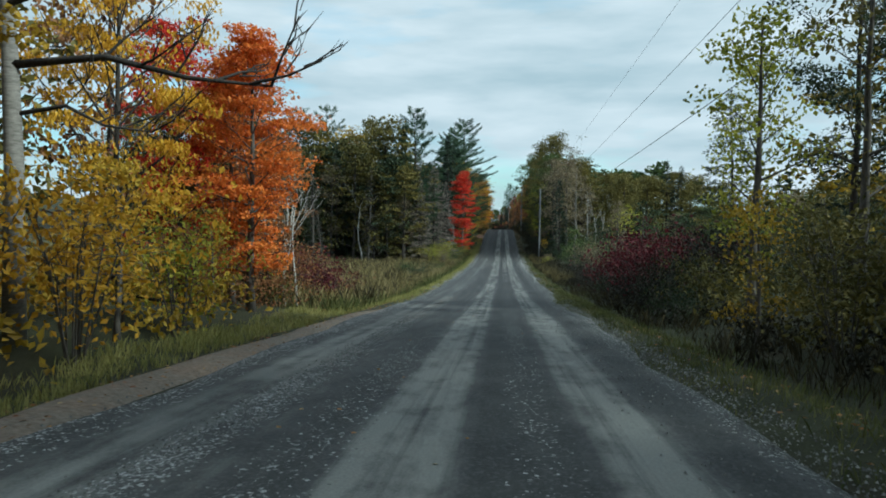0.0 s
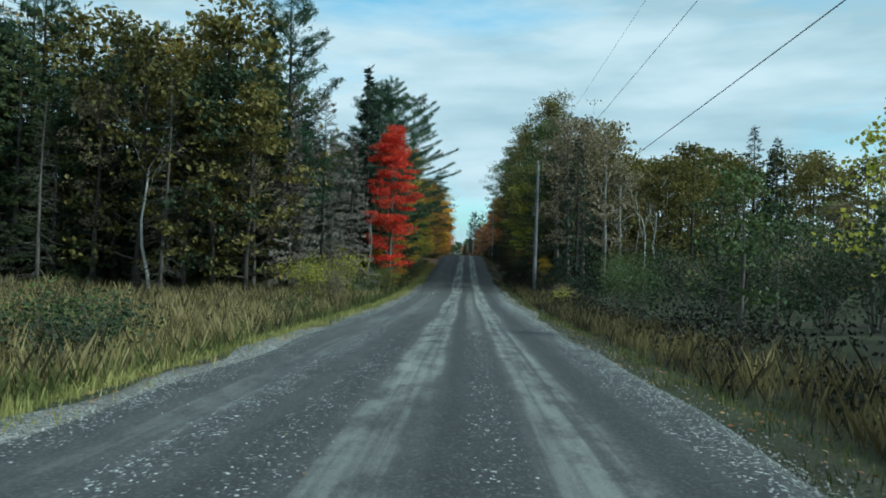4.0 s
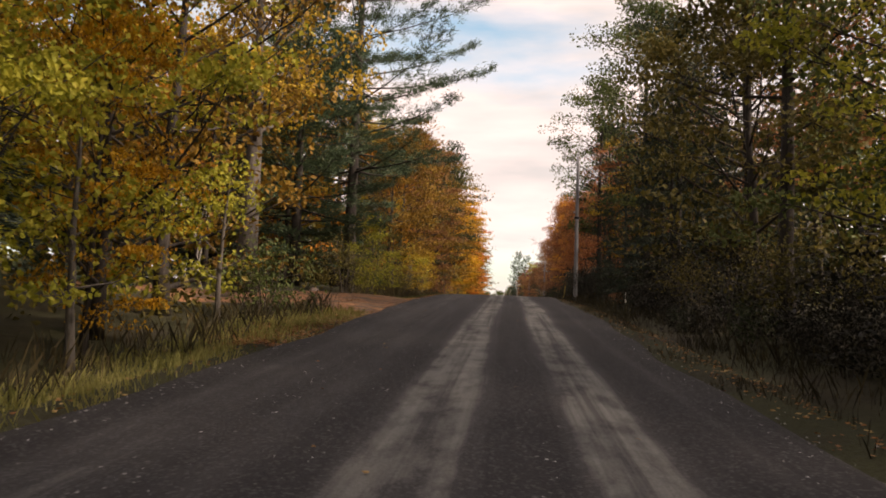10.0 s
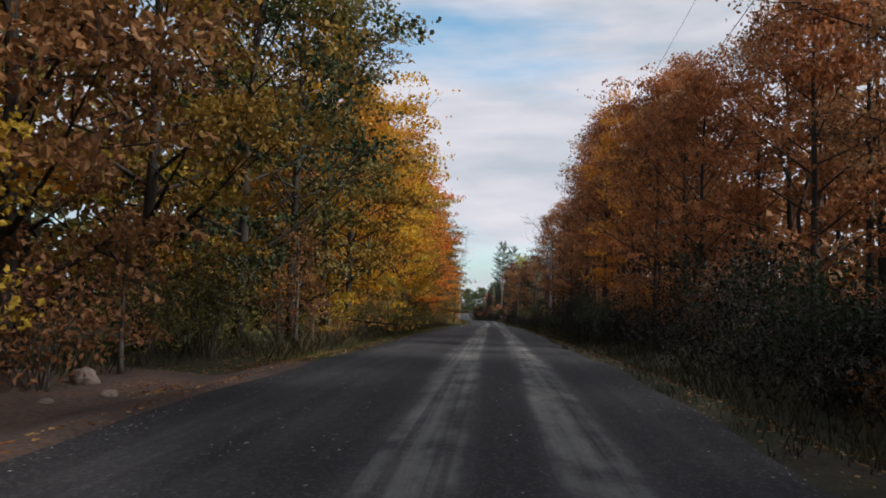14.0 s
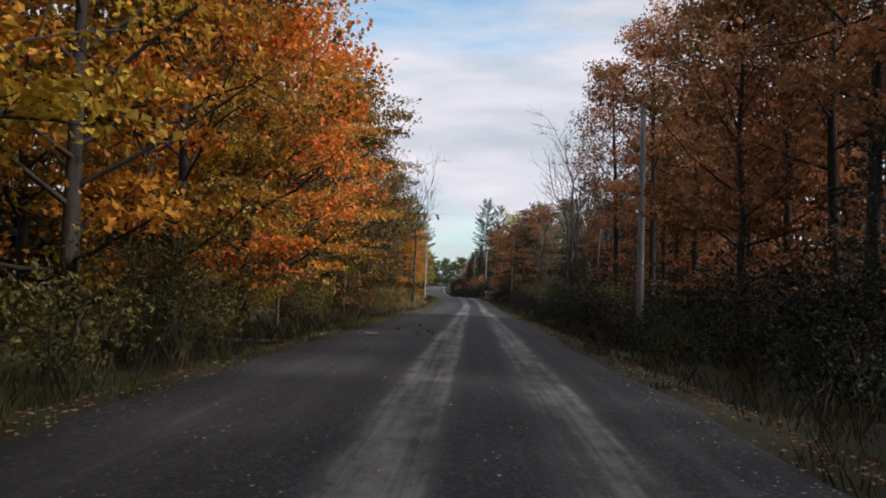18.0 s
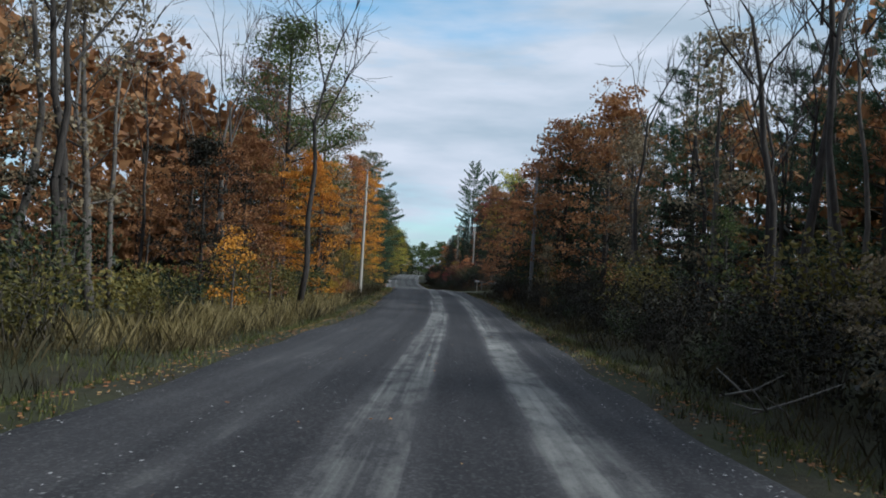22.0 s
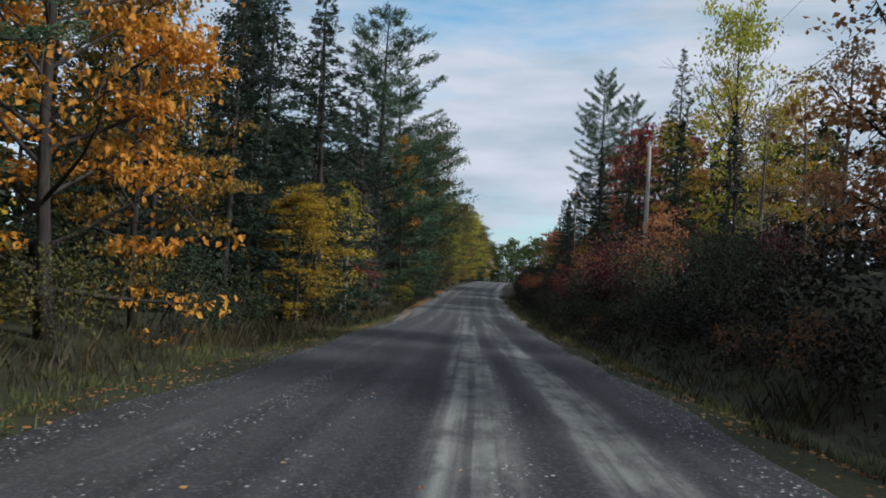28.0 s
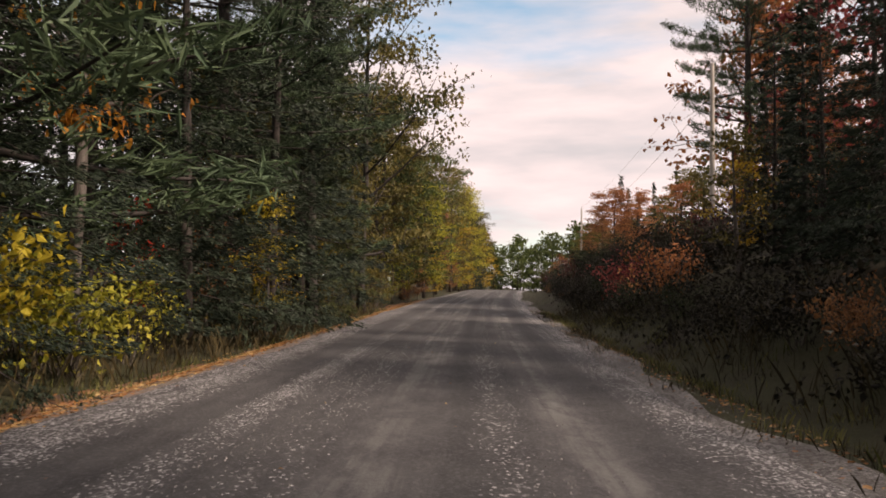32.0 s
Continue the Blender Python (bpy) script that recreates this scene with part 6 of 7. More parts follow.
def mailbox(lat, y):
    """A rural mailbox with a round top on a post."""
    x = float(line_x(y)) + lat
    root = new("mailbox")
    root.matrix_basis = pose(x, y, gz(x, y) - 0.05, 0, 0, 90)
    part("post", Soup().box(0, 0, 0.55, 0.09, 0.09, 1.15, 0.008).mesh("post", GREY_RAIL), root, label="grey wooden post")
    part("plate", Soup().box(0, 0.02, 1.135, 0.18, 0.5, 0.025, 0.004).mesh("plate", GREY_RAIL), root)
    s = Soup()
    sec = [(0.085 * math.cos(a), 0.10 + 0.085 * math.sin(a)) for a in np.linspace(0, math.pi, 11)] + [(-0.085, 0.0), (0.085, 0.0)]
    n = len(sec)
    v = [(px, py, 1.15 + pz) for py in (-0.24, 0.24) for px, pz in sec]
    f = [(i, (i + 1) % n, n + (i + 1) % n, n + i) for i in range(n)] + [tuple(range(n))[::-1], tuple(range(n, 2 * n))]
    body = part("body", s.put(v, f).mesh("body", plain("dull_grey_paint", (0.20, 0.20, 0.21), 0.55)), root, label="grey sheet-metal box with rounded top")
    part("flag", Soup().box(0.095, 0.05, 1.28, 0.008, 0.03, 0.16, 0.002).box(0.095, 0.09, 1.34, 0.008, 0.09, 0.05, 0.002).mesh("flag", plain("red_flag", (0.5, 0.03, 0.03), 0.4)), body)
    part("door", Soup().box(0, -0.248, 1.235, 0.15, 0.012, 0.15, 0.004).mesh("door", METAL), body)
    return tagged(root, "grey rural mailbox on a wooden post", "mailbox")


mailbox(4.75, 378.6)


def rail_gate(lat0, lat1, y):
    """A low pipe barrier across the entrance."""
    x0, x1 = float(line_x(y)) + lat0, float(line_x(y)) + lat1
    root = new("pipe_gate")
    root.matrix_basis = pose(x0, y, gz(x0, y), 0, 0, 0)
    w = x1 - x0
    zb = gz(x1, y) - gz(x0, y)
    part("post", turned([(0.05, -0.2), (0.05, 1.05), (0.03, 1.09)]).mesh("post", GATE_STEEL, True), root)
    part("post", Soup().tube([(w, 0, zb - 0.2), (w, 0, zb + 1.0)], 0.05, 10).mesh("post", GATE_STEEL, True), root)
    part("rail", Soup().tube([(0, 0, 0.95), (w, 0, zb + 0.9)], 0.03, 8).mesh("rail", GATE_STEEL, True), root)
    return tagged(root, "grey metal pipe gate across the driveway entrance", "gate")


rail_gate(5.35, 7.1, 379.6)


def fence_panel(lat, y, turn):
    """Split rails stacked between two posts."""
    rng = np.random.default_rng(int(y * 10))
    x = float(line_x(y)) + lat
    root = new("rail_fence")
    root.matrix_basis = pose(x, y, gz(x, y) - 0.05, 0, 0, turn)
    for px in (-1.5, 1.5):
        part("post", Soup().tube([(px, 0, -0.2), (px + rng.normal(0, 0.03), rng.normal(0, 0.03), 1.35)], [0.075, 0.06], 7).mesh("post", GREY_RAIL), root)
    for i in range(4):
        z = 0.28 + 0.27 * i
        part("rail", Soup().tube([(-1.75, rng.normal(0, 0.04), z + rng.normal(0, 0.05)), (0, rng.normal(0, 0.04), z + rng.normal(0, 0.03)), (1.75, rng.normal(0, 0.04), z + rng.normal(0, 0.05))], [0.05, 0.062, 0.045], 6).mesh("rail", GREY_RAIL), root)
    return tagged(root, "weathered grey split-rail fence panel at the woods", "fence", "rail fence panels")


for i in range(5):
    fence_panel(-9.4 - 0.3 * i, 359.5 + 3.2 * i, 86 + 6 * (i % 2) - 3)


def log(lat, y, length, r, turn, label, pitch=0.0, lift=0.0, material=None, kind="fallen_log"):
    rng = np.random.default_rng(int(abs(lat) * 100 + y * 10))
    x = float(line_x(y)) + lat
    z = gz(x, y)
    if ROAD_LEFT < lat < ROAD_RIGHT:
        z = float(road_z(y)) + 0.03
    n = 7
    pts = np.column_stack([np.linspace(-0.5, 0.5, n) * length, rng.normal(0, 0.03 * length, n), rng.normal(0, 0.012 * length, n)])
    ob = new(kind, Soup().tube(pts, np.linspace(r, r * 0.55, n) * rng.uniform(0.9, 1.1, n), 8).mesh(kind, material or PALE_BARK, True))
    ob.matrix_basis = pose(x, y, z + r * 0.8 + lift, 0, pitch, turn)
    return tagged(ob, label, "log")


log(-6.6, 268.5, 1.9, 0.09, 12, "pale broken log lying in the roadside grass")
log(-3.1, 269.2, 0.42, 0.03, 20, "short split piece of wood on the road edge", material=PALE_WOOD)
log(-10.4, 168.0, 0.7, 0.11, 30, "pale log at the end of the leafy track")
log(-8.6, 418.0, 2.4, 0.05, 60, "dead leaning branch in the verge", 35, 0.6, BARK, "dead_branch")
log(-8.2, 449.0, 3.2, 0.06, 70, "dead branch lying over the verge shrubs", 12, 0.5, PALE_BARK, "dead_branch")
log(-9.5, 361.0, 3.0, 0.06, 80, "dead pole leaning on the rail fence", 48, 1.1, BARK, "dead_branch")


def twig_heap(lat, y, n, reach, label, material):
    """Loose sticks lying in the brush: each stick a part."""
    rng = np.random.default_rng(int(y))
    x = float(line_x(y)) + lat
    root = new("brush_pile")
    root.matrix_basis = pose(x, y, gz(x, y), 0, 0, 0)
    for _ in range(n):
        a = rng.uniform(0, 6.28)
        b = rng.uniform(0.0, 1.0)
        L = reach * rng.uniform(0.4, 1.0)
        o = rng.normal(0, 0.3, 3) * [1, 1, 0.3] + [0, 0, 0.15]
        d = np.array([math.cos(a), math.sin(a), b])
        part("stick", Soup().tube([o - d * L * 0.1, o + d * L * 0.45 + rng.normal(0, 0.05, 3), o + d * L], [0.022, 0.016, 0.007], 5).mesh("stick", material, True), root)
    return tagged(root, label, "brush pile")


twig_heap(6.0, 308.2, 16, 1.7, "pile of pale bare sticks in the roadside brush", PALE_BARK)
twig_heap(5.6, 305.5, 9, 1.0, "small pile of grey sticks in the brush", BARK)
twig_heap(5.0, 313.0, 6, 1.2, "few pale bare sticks at the ditch", PALE_BARK)
twig_heap(-1.6, 269.3, 7, 0.2, "small scatter of dark twigs on the road", DARK_BARK).location.z = float(road_z(269.3)) - 0.07


def stake(lat, y, H, r, lean, material, label, name="marker_stake"):
    x = float(line_x(y)) + lat
    root = new(name)
    root.matrix_basis = pose(x, y, gz(x, y), 0, lean, 0)
    shaft = part("shaft", Soup().box(0, 0, H * 0.5 - 0.1, r * 2, r * 1.4, H + 0.2, r * 0.2).mesh("shaft", material), root)
    part("cap", Soup().box(0, 0, H + 0.02, r * 2.3, r * 1.8, 0.05, 0.006).mesh("cap", material), shaft)
    return tagged(root, label, "stake")


stake(4.3, 194.5, 1.25, 0.03, 7, YELLOW_PAINT, "faded yellow wooden stake leaning at the roadside")
stake(-8.0, 377.0, 0.9, 0.03, 0, WHITE_PAINT, "white marker stake in the verge grass")
stake(6.2, 176.0, 0.7, 0.03, -3, WHITE_PAINT, "white marker stake in the verge grass")
stake(-7.6, 362.0, 1.1, 0.03, 4, GREY_RAIL, "grey wooden stake by the rail fence")

# chain across the leafy track, from the big trunk to a short post
xa, xb = float(line_x(165.6)) - 10.75, float(line_x(158.4)) - 12.2
post = new("chain_post", turned([(0.06, -0.2), (0.06, 0.85), (0.04, 0.9)], 10).mesh("chain_post", GREY_RAIL, True))
post.matrix_basis = pose(xb, 158.4, gz(xb, 158.4), 0, 2, 0)
tagged(post, "short grey wooden post holding the chain", "post")
links = Soup()
for i in range(70):
    f = (i + 0.5) / 70
    c = np.array([xa + (xb - xa) * f, 165.6 + (158.4 - 165.6) * f, gz(xa, 165.6) + 1.25 + (gz(xb, 158.4) + 0.75 - gz(xa, 165.6) - 1.25) * f - 1.0 * f * (1 - f)])
    d = np.array([xb - xa, -7.2, 0]) / math.hypot(xb - xa, 7.2)
    s = np.array([-d[1], d[0], 0]) if i % 2 else np.array([0, 0, 1.0])
    ring = [c + d * 0.062 * math.cos(a) + s * 0.028 * math.sin(a) for a in np.linspace(0, 2 * math.pi, 9)]
    links.tube(ring, 0.009, 4, False)
tagged(new("chain", links.mesh("chain", METAL, True)), "pale metal chain hanging across the leafy track", "chain")

# plate on the big trunk by the leafy track
x = float(line_x(165.5)) - 10.5
plate = new("trunk_plate", Soup().box(0, 0, 0, 0.26, 0.03, 0.2, 0.006).mesh("trunk_plate", WHITE_PAINT))
plate.matrix_basis = pose(x + 0.08, 165.5 + 0.06, gz(x, 165.5) + 1.35, 0, 4, 25)
tagged(plate, "small white plate nailed to the tree trunk", "sign")

# crushed can on the road
can = new("drink_can", turned([(0.026, 0.0), (0.033, 0.008), (0.033, 0.11), (0.027, 0.12), (0.024, 0.118)], 14).mesh("drink_can", plain("can_metal", (0.62, 0.62, 0.63), 0.35, 0.6), True))
can.matrix_basis = pose(float(line_x(108.3)) - 2.4, 108.3, float(road_z(108.3)) + 0.08, 90, 0, 70)
tagged(can, "pale metal drink can lying on the gravel", "can")


def boulder(lat, y, size, label):
    rng = np.random.default_rng(int(y * 7))
    bm = bmesh.new()
    bmesh.ops.create_icosphere(bm, subdivisions=3, radius=1.0)
    seed = Vector(rng.uniform(0, 50, 3).tolist())
    for v in bm.verts:
        v.co *= 0.8 + 0.4 * noise.noise(v.co * 0.9 + seed) + 0.12 * noise.noise(v.co * 3 + seed)
    m = bpy.data.meshes.new("boulder")
    bm.to_mesh(m)
    bm.free()
    m.materials.append(BOULDER)
    m.polygons.foreach_set("use_smooth", [True] * len(m.polygons))
    x = float(line_x(y)) + lat
    ob = new("boulder", m)
    ob.matrix_basis = pose(x, y, gz(x, y) + size * 0.3, 0, 0, rng.uniform(0, 360)) @ Matrix.Diagonal((size, size * 0.8, size * 0.7, 1))
    return tagged(ob, label, "boulder", "roadside boulders")


boulder(-7.0, 204.0, 0.38, "reddish brown boulder in the leafy verge")
boulder(-6.0, 203.0, 0.16, "small dark stone in the leafy verge")
boulder(-6.4, 202.0, 0.14, "small dark stone in the leafy verge")
boulder(-8.6, 168.5, 0.24, "pale boulder beside the leafy track")

# ---------------------------------------------------------------- grass, weeds, undergrowth, fallen leaves, gravel
lawn = np.random.default_rng(41)


def blades(lat, y, H, width, lean):
    """Grass blades: thin bent slips standing on the ground."""
    x = lat + line_x(y)
    z = ground_z(x, y) - 0.02
    n = len(x)
    a = lawn.uniform(0, 6.28, n)
    d = np.column_stack([np.cos(a), np.sin(a), np.zeros(n)])
    s = np.column_stack([-np.sin(a), np.cos(a), np.zeros(n)]) * (width * lawn.uniform(0.6, 1.3, n))[:, None]
    o = np.column_stack([x, y, z])
    up = np.array([0, 0, 1.0])
    mid = o + d * (H * lean * 0.5)[:, None] + up * (H * 0.58)[:, None]
    tip = o + d * (H * lean)[:, None] + up * (H * lawn.uniform(0.85, 1.0, n))[:, None]
    return np.stack([o - s, o + s, mid + s * 0.7, tip], 1)


def grass(name, n, y0, y1, l0, l1, h0, h1, width, lean, colour, label, clumps=0.0, keep=None):
    l0, l1 = min(l0, l1), max(l0, l1)
    y = lawn.uniform(y0, y1, n)
    lat = lawn.uniform(l0, l1, n)
    if clumps:
        k = max(1, n // 26)
        cy, cl, ch = lawn.uniform(y0, y1, k), lawn.uniform(l0, l1, k), lawn.uniform(0.55, 1.25, k)
        w = lawn.integers(0, k, n)
        y, lat, f = cy[w] + lawn.normal(0, clumps, n), cl[w] + lawn.normal(0, clumps, n), ch[w]
        lat = np.clip(lat, min(l0, l1) - 0.1, max(l0, l1) + 0.4)
    else:
        f = np.ones(n)
    if keep is not None:
        ok = keep(lat, y)
        lat, y, f = lat[ok], y[ok], f[ok]
    H = lawn.uniform(h0, h1, len(y)) * f
    ob = new(name, Soup().quads(blades(lat, y, H, width, lawn.uniform(0.15, lean, len(y)))).mesh(name, LEAF[colour]))
    return tagged(ob, label, "grass", kind="stuff")


def off_drives(lat, y):
    return ~(((y > 425) & (y < 495) & (lat < 0) & (lat > -5.3)) | ((y > 197) & (y < 210) & (lat < 0) & (lat > -7.4)) | ((y > 159.5) & (y < 171.5) & (lat < 0)) | ((y > 374) & (y < 387) & (lat > 0)))


grass("verge_grass", 60000, 30, 165, -4.4, -7.0, 0.10, 0.30, 0.008, 0.6, "verge", "bright yellow-green grass on the road verge", 0.22, off_drives)
grass("verge_grass", 12000, -4, 32, -5.4, -7.2, 0.10, 0.32, 0.007, 0.6, "verge", "bright yellow-green grass on the road verge", 0.22, off_drives)
grass("verge_grass", 46000, 165, 480, -4.25, -6.6, 0.08, 0.24, 0.008, 0.6, "grass", "short green grass on the road verge", 0.22, off_drives)
grass("verge_grass", 20000, -4, 130, 3.05, 5.4, 0.08, 0.24, 0.008, 0.6, "grass", "short green grass on the road verge", 0.22, off_drives)
# the darker weed colour paints this side's shade into the grass
grass("verge_grass", 32000, 126, 480, 3.05, 5.4, 0.10, 0.28, 0.008, 0.6, "shaded_weed", "short brownish grass on the right verge, darkened for its shade", 0.22, off_drives)
grass("verge_grass", 7000, -4, 46, 2.5, 4.2, 0.08, 0.24, 0.008, 0.6, "grass", "short green grass on the road verge", 0.2)
grass("verge_grass", 10000, 296, 373, 3.2, 5.3, 0.08, 0.24, 0.008, 0.6, "grass", "short green grass on the road verge", 0.22)
grass("verge_grass", 9000, 392, 478, 3.4, 5.6, 0.10, 0.28, 0.008, 0.6, "grass", "short green grass at the foot of the bank", 0.22)
grass("tall_grass", 80000, 28, 100, -6.4, -58.0, 0.6, 1.25, 0.010, 0.4, "straw", "tall dry yellow grass of the wet meadow", 0.45)
grass("tall_grass", 30000, 26, 106, -6.2, -16.0, 0.5, 1.05, 0.007, 0.45, "straw", "tall dry yellow grass of the wet meadow", 0.35)
grass("tall_grass", 24000, 26, 120, -5.5, -9.0, 0.3, 0.8, 0.007, 0.5, "grass", "tall green-yellow grass at the meadow edge", 0.35)
grass("weeds", 22000, 26, 104, -6.0, -26.0, 0.5, 1.25, 0.009, 0.5, "shaded_weed", "brown weeds in the wet meadow", 0.4)
grass("tall_grass", 9000, 60, 126, 4.6, 7.0, 0.3, 0.75, 0.006, 0.5, "straw", "tall dry grass beside the road", 0.35)
grass("weeds", 30000, 106, 480, -5.6, -8.4, 0.3, 0.8, 0.009, 0.6, "shaded_weed", "brown weeds and tall grass at the woods, darkened for their shade", 0.35, off_drives)
grass("weeds", 32000, -4, 480, 4.4, 7.6, 0.3, 0.8, 0.009, 0.6, "shaded_weed", "brown weeds and tall grass at the woods, darkened for their shade", 0.35, off_drives)
grass("tall_grass", 6000, 316, 348, -6.2, -9.0, 0.4, 0.9, 0.007, 0.5, "straw", "tall dry grass at the woods", 0.35)
grass("tall_grass", 4000, 424, 446, -5.8, -8.2, 0.4, 0.8, 0.007, 0.5, "shaded_weed", "tall dry grass at the woods", 0.35)


def undergrowth(name, n, y0, y1, l0, l1, top, colour, label, size=0.2):
    l0, l1 = min(l0, l1), max(l0, l1)
    k = max(1, n // 60)
    cy, cl = lawn.uniform(y0, y1, k), lawn.uniform(l0, l1, k)
    ch, cw = lawn.uniform(0.3, 1.0, k) * top, lawn.uniform(0.3, 0.7, k)
    w = lawn.integers(0, k, n)
    y = cy[w] + lawn.normal(0, 1, n) * cw[w]
    lat = cl[w] + lawn.normal(0, 1, n) * cw[w]
    ok = off_drives(lat, y)
    y, lat, w = y[ok], lat[ok], w[ok]
    x = lat + line_x(y)
    z = ground_z(x, y) + 0.05 + ch[w] * lawn.uniform(0, 1, len(y)) ** 0.7
    ob = new(name, Soup().quads(kites(lawn, np.column_stack([x, y, z]), size, 0.6, droop=0.2)).mesh(name, LEAF[colour]))
    return tagged(ob, label, "undergrowth", kind="stuff")


undergrowth("undergrowth", 22000, 104, 300, -8.2, -15.0, 1.9, "olive", "dense olive-brown undergrowth in the woods")
undergrowth("undergrowth", 22000, 290, 480, -8.2, -15.0, 1.8, "olive", "dense olive-brown undergrowth in the woods")
# near-black leaves paint the deep shade low in the brush
undergrowth("undergrowth", 22000, 112, 230, 6.8, 14.0, 2.0, "shaded_brown", "dense undergrowth in the woods, coloured near-black for its shade")
undergrowth("undergrowth", 26000, 225, 375, 6.4, 12.0, 2.0, "shaded_brown", "dense undergrowth in the woods, coloured near-black for its shade")
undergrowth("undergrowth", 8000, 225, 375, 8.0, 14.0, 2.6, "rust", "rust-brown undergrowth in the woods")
undergrowth("undergrowth", 20000, 388, 500, 6.4, 15.0, 2.0, "shaded_brown", "dense undergrowth on the bank, coloured near-black for its shade")
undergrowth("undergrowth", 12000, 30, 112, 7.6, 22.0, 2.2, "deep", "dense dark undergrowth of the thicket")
undergrowth("undergrowth", 22000, 112, 374, 5.4, 7.6, 1.2, "shaded_brown", "low weeds and brambles along the ditch, darkened for their shade", 0.13)
undergrowth("undergrowth", 14000, 388, 490, 5.2, 7.6, 1.3, "shaded_brown", "low brambles along the foot of the bank, darkened for their shade", 0.13)
undergrowth("undergrowth", 9000, -2, 110, 5.2, 7.6, 1.1, "shaded_brown", "low weeds and brambles along the ditch, darkened for their shade", 0.13)
undergrowth("undergrowth", 9000, -10, 32, 6.4, 14.0, 2.0, "olive", "dense olive undergrowth beside the road")
undergrowth("undergrowth", 8000, -10, 20, -7.0, -14.0, 2.0, "gold", "dense golden undergrowth beside the road")
undergrowth("undergrowth", 7000, 22, 36, -7.6, -14.0, 2.4, "rust", "dense rust-brown undergrowth at the meadow edge", 0.13)
# added coarse near-black leaves: cover sky gaps, stand in for the woods' dark depth
undergrowth("thicket", 9000, 112, 300, -19.0, -30.0, 6.5, "shaded_brown", "added near-black leaf mass standing in for the dark depth of the woods", 0.8)
undergrowth("thicket", 9000, 290, 490, -19.0, -30.0, 6.5, "shaded_brown", "added near-black leaf mass standing in for the dark depth of the woods", 0.8)
undergrowth("thicket", 12000, 114, 372, 18.0, 28.0, 6.5, "shaded_brown", "added near-black leaf mass standing in for the dark depth of the woods", 0.8)
undergrowth("thicket", 3000, -25, 26, -19.0, -28.0, 6.0, "shaded_brown", "added near-black leaf mass standing in for the dark depth of the woods", 0.8)
undergrowth("thicket", 5000, 392, 500, 18.0, 28.0, 5.0, "shaded_brown", "added near-black leaf mass standing in for the dark depth of the woods", 0.8)

undergrowth("undergrowth", 6000, 26, 104, -6.6, -20.0, 1.2, "olive", "olive leafy plants among the meadow grass", 0.10)
undergrowth("undergrowth", 20000, 26, 102, -6.6, -24.0, 1.1, "shaded_weed", "leafy weeds of the wet meadow", 0.12)


def fallen(name, n, y0, y1, l0, l1, label, size=0.085):
    y = lawn.uniform(y0, y1, n)
    lat = l0 + (l1 - l0) * lawn.beta(2.0, 2.6, n)
    x = lat + line_x(y)
    z = np.where((lat > ROAD_LEFT + 0.2) & (lat < ROAD_RIGHT - 0.2), road_z(y) + 0.055, np.maximum(ground_z(x, y), ground_z(x, y)) + 0.035)
    c = np.column_stack([x, y, z])
    flat = kites(lawn, c, size, 0.8, fold=0.2)
    flat[:, :, 2] = z[:, None] + (flat[:, :, 2] - z[:, None]) * 0.28
    ob = new(name, Soup().quads(flat).mesh(name, LEAF["litter"]))
    return tagged(ob, label, "leaves", kind="stuff")


fallen("fallen_leaves", 5200, -4, 480, -3.9, -5.6, "orange and brown fallen leaves along the road edge")
fallen("fallen_leaves", 4600, -4, 480, 2.8, 4.8, "orange and brown fallen leaves along the road edge")
fallen("fallen_leaves", 6500, 118, 470, 2.9, 4.6, "pale and brown fallen leaves along the shaded road edge", 0.08)
fallen("fallen_leaves", 5000, 150, 420, -4.1, -5.6, "orange and brown fallen leaves along the road edge", 0.085)
fallen("fallen_leaves", 14000, 150, 192, -4.0, -6.6, "thick orange fallen leaves by the track", 0.10)
fallen("fallen_leaves", 4500, 194, 220, -4.0, -7.6, "orange and brown fallen leaves on the dirt pull-off", 0.09)
fallen("fallen_leaves", 9000, 444, 495, -4.5, -6.2, "thick orange fallen leaves at the road edge", 0.10)
fallen("fallen_leaves", 500, -4, 480, -3.6, 2.8, "few scattered leaves on the road", 0.06)


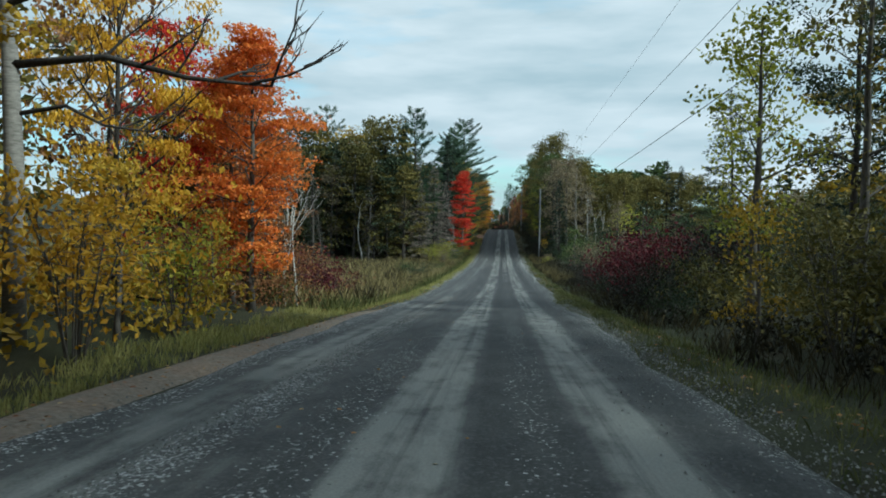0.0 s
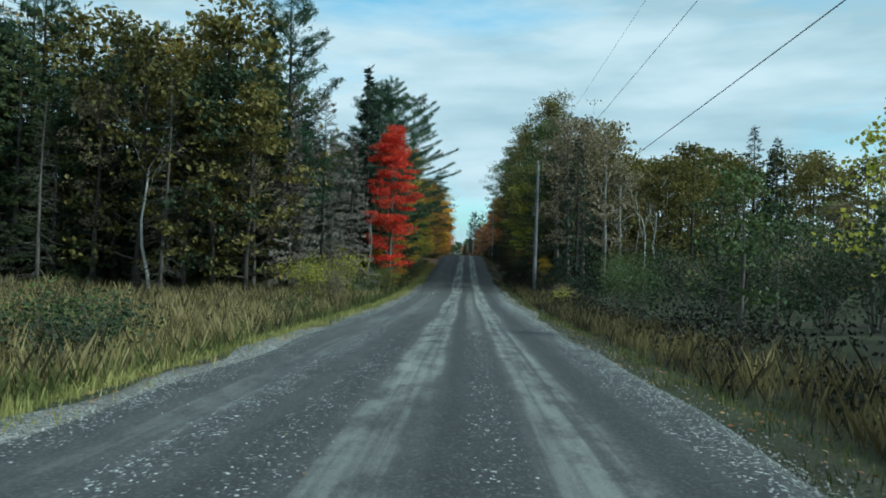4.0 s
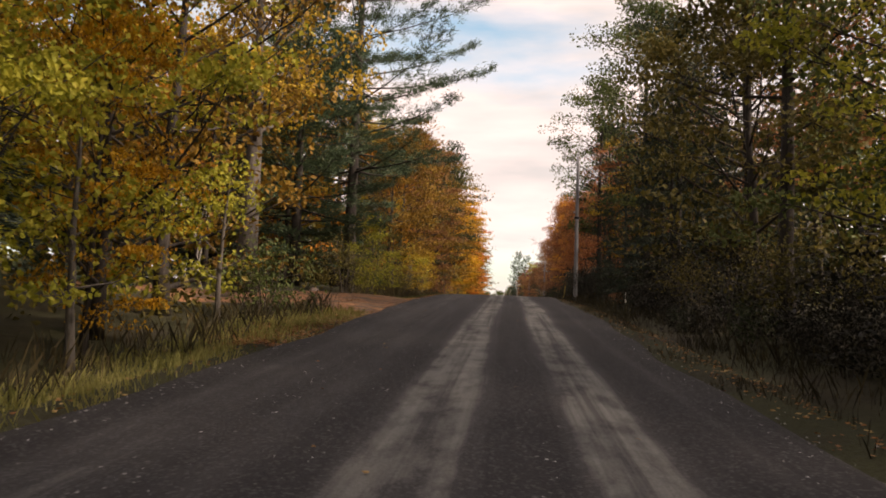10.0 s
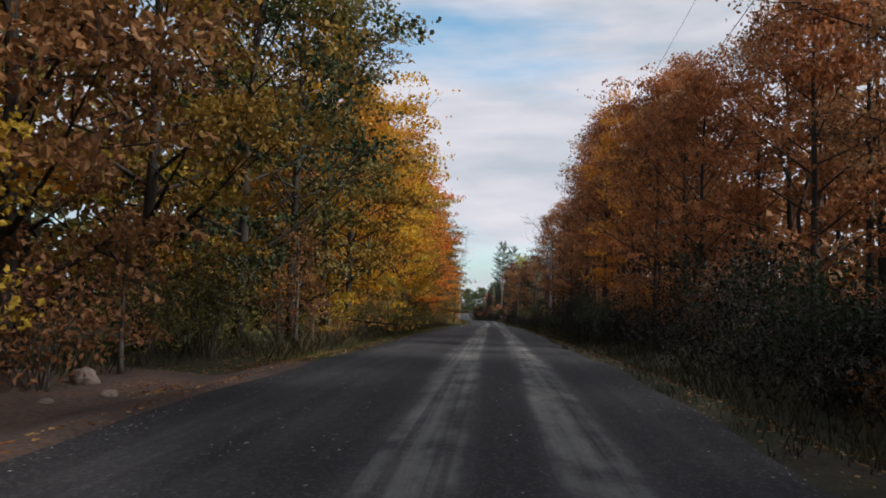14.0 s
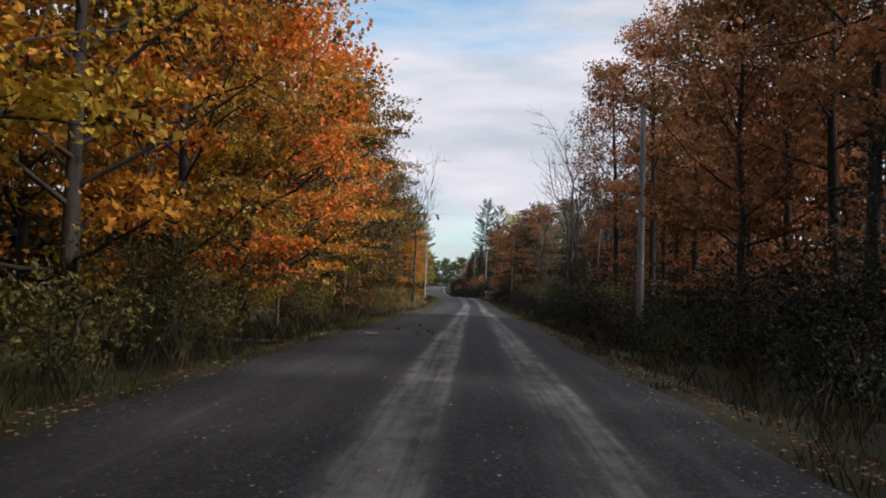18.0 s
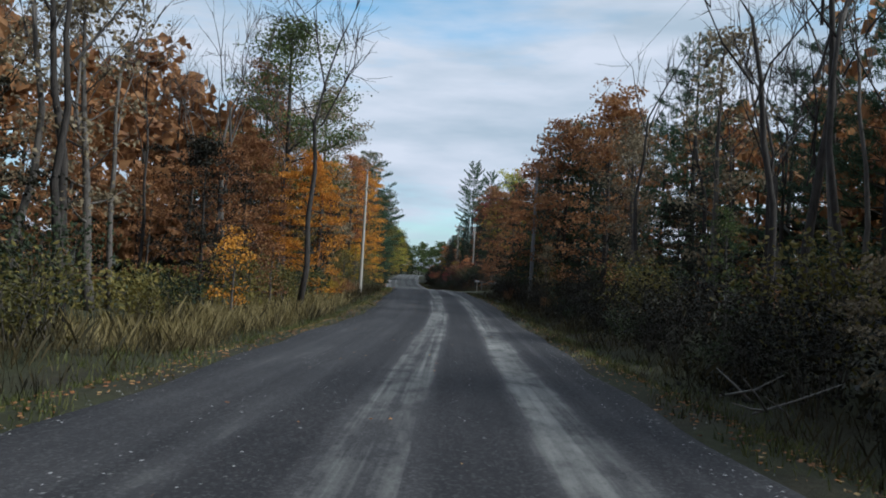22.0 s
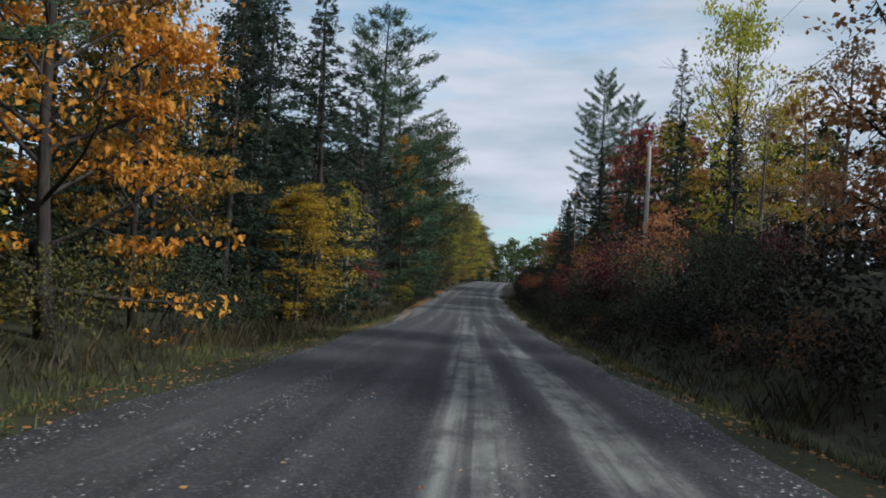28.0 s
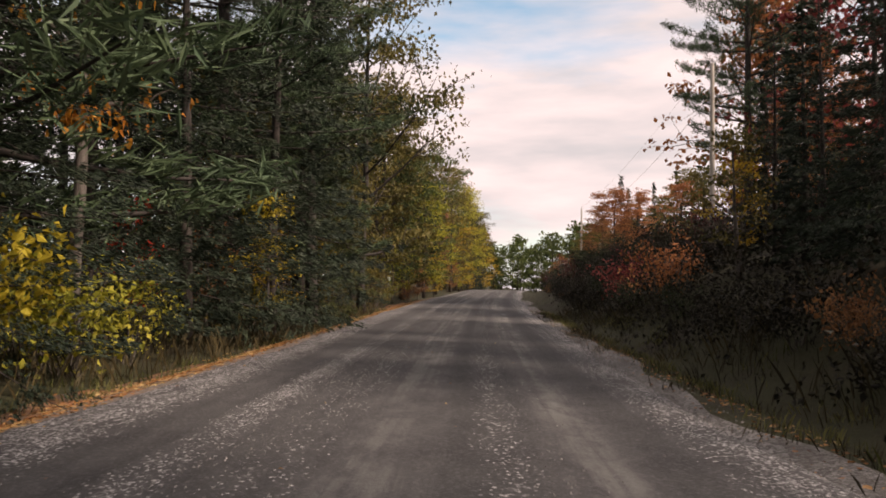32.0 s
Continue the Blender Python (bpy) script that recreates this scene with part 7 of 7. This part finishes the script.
def stones(name, n, y0, y1, l0, l1, size, label):
    y = lawn.uniform(y0, y1, n)
    lat = lawn.normal((l0 + l1) / 2, abs(l1 - l0) / 3.2, n)
    x = lat + line_x(y)
    t = np.clip((lat - ROAD_LEFT) / (ROAD_RIGHT - ROAD_LEFT), 0, 1)
    z = np.where((lat > ROAD_LEFT + 0.3) & (lat < ROAD_RIGHT - 0.3), road_z(y) + 0.05 * (1 - ((lat + 0.6) / 3.8) ** 2), ground_z(x, y) + 0.02)
    s = size * lawn.uniform(0.4, 1.3, n)
    tet = np.array([[1, 0, -0.5], [-0.5, 0.87, -0.5], [-0.5, -0.87, -0.5], [0, 0, 0.7]])
    a = lawn.uniform(0, 6.28, n)
    c, sn = np.cos(a), np.sin(a)
    v = np.stack([np.stack([tet[i, 0] * c - tet[i, 1] * sn, tet[i, 0] * sn + tet[i, 1] * c, np.full(n, tet[i, 2])], -1) for i in range(4)], 1) * s[:, None, None] + np.column_stack([x, y, z])[:, None]
    base = np.arange(n)[:, None] * 4
    f = np.concatenate([base + np.array([[0, 1, 3]]), base + np.array([[1, 2, 3]]), base + np.array([[2, 0, 3]])])
    ob = new(name, Soup().put(v.reshape(-1, 3), f.tolist()).mesh(name, GRAVEL))
    return tagged(ob, label, "gravel", kind="stuff")


stones("loose_gravel", 9000, 60, 120, 2.3, 3.3, 0.017, "coarse pale gravel along the road edge")
stones("loose_gravel", 9000, 30, 120, -4.4, -3.4, 0.017, "coarse pale gravel along the road edge")
stones("loose_gravel", 6000, -2, 30, 1.7, 3.1, 0.016, "coarse pale gravel along the road edge")
stones("loose_gravel", 6000, 425, 470, -4.9, -3.7, 0.017, "coarse pale gravel along the road edge")
stones("loose_gravel", 5000, 425, 470, 2.2, 3.2, 0.017, "coarse pale gravel along the road edge")
stones("loose_gravel", 4000, -2, 470, 2.3, 3.3, 0.015, "loose pale gravel along the road edge")
stones("loose_gravel", 4000, -2, 470, -4.4, -3.4, 0.015, "loose pale gravel along the road edge")
stones("loose_gravel", 5500, 74, 110, 0.1, 0.55, 0.014, "loose pale gravel between the wheel tracks")
stones("loose_gravel", 4500, 84, 110, -2.6, -1.5, 0.013, "loose pale gravel between the wheel tracks")
stones("loose_gravel", 4000, 2, 34, -2.65, -2.15, 0.015, "loose pale gravel between the wheel tracks")
stones("loose_gravel", 1600, 432, 470, 0.2, 0.9, 0.013, "loose pale gravel between the wheel tracks")
stones("loose_gravel", 2500, 432, 470, -2.3, -1.5, 0.014, "loose pale gravel between the wheel tracks")
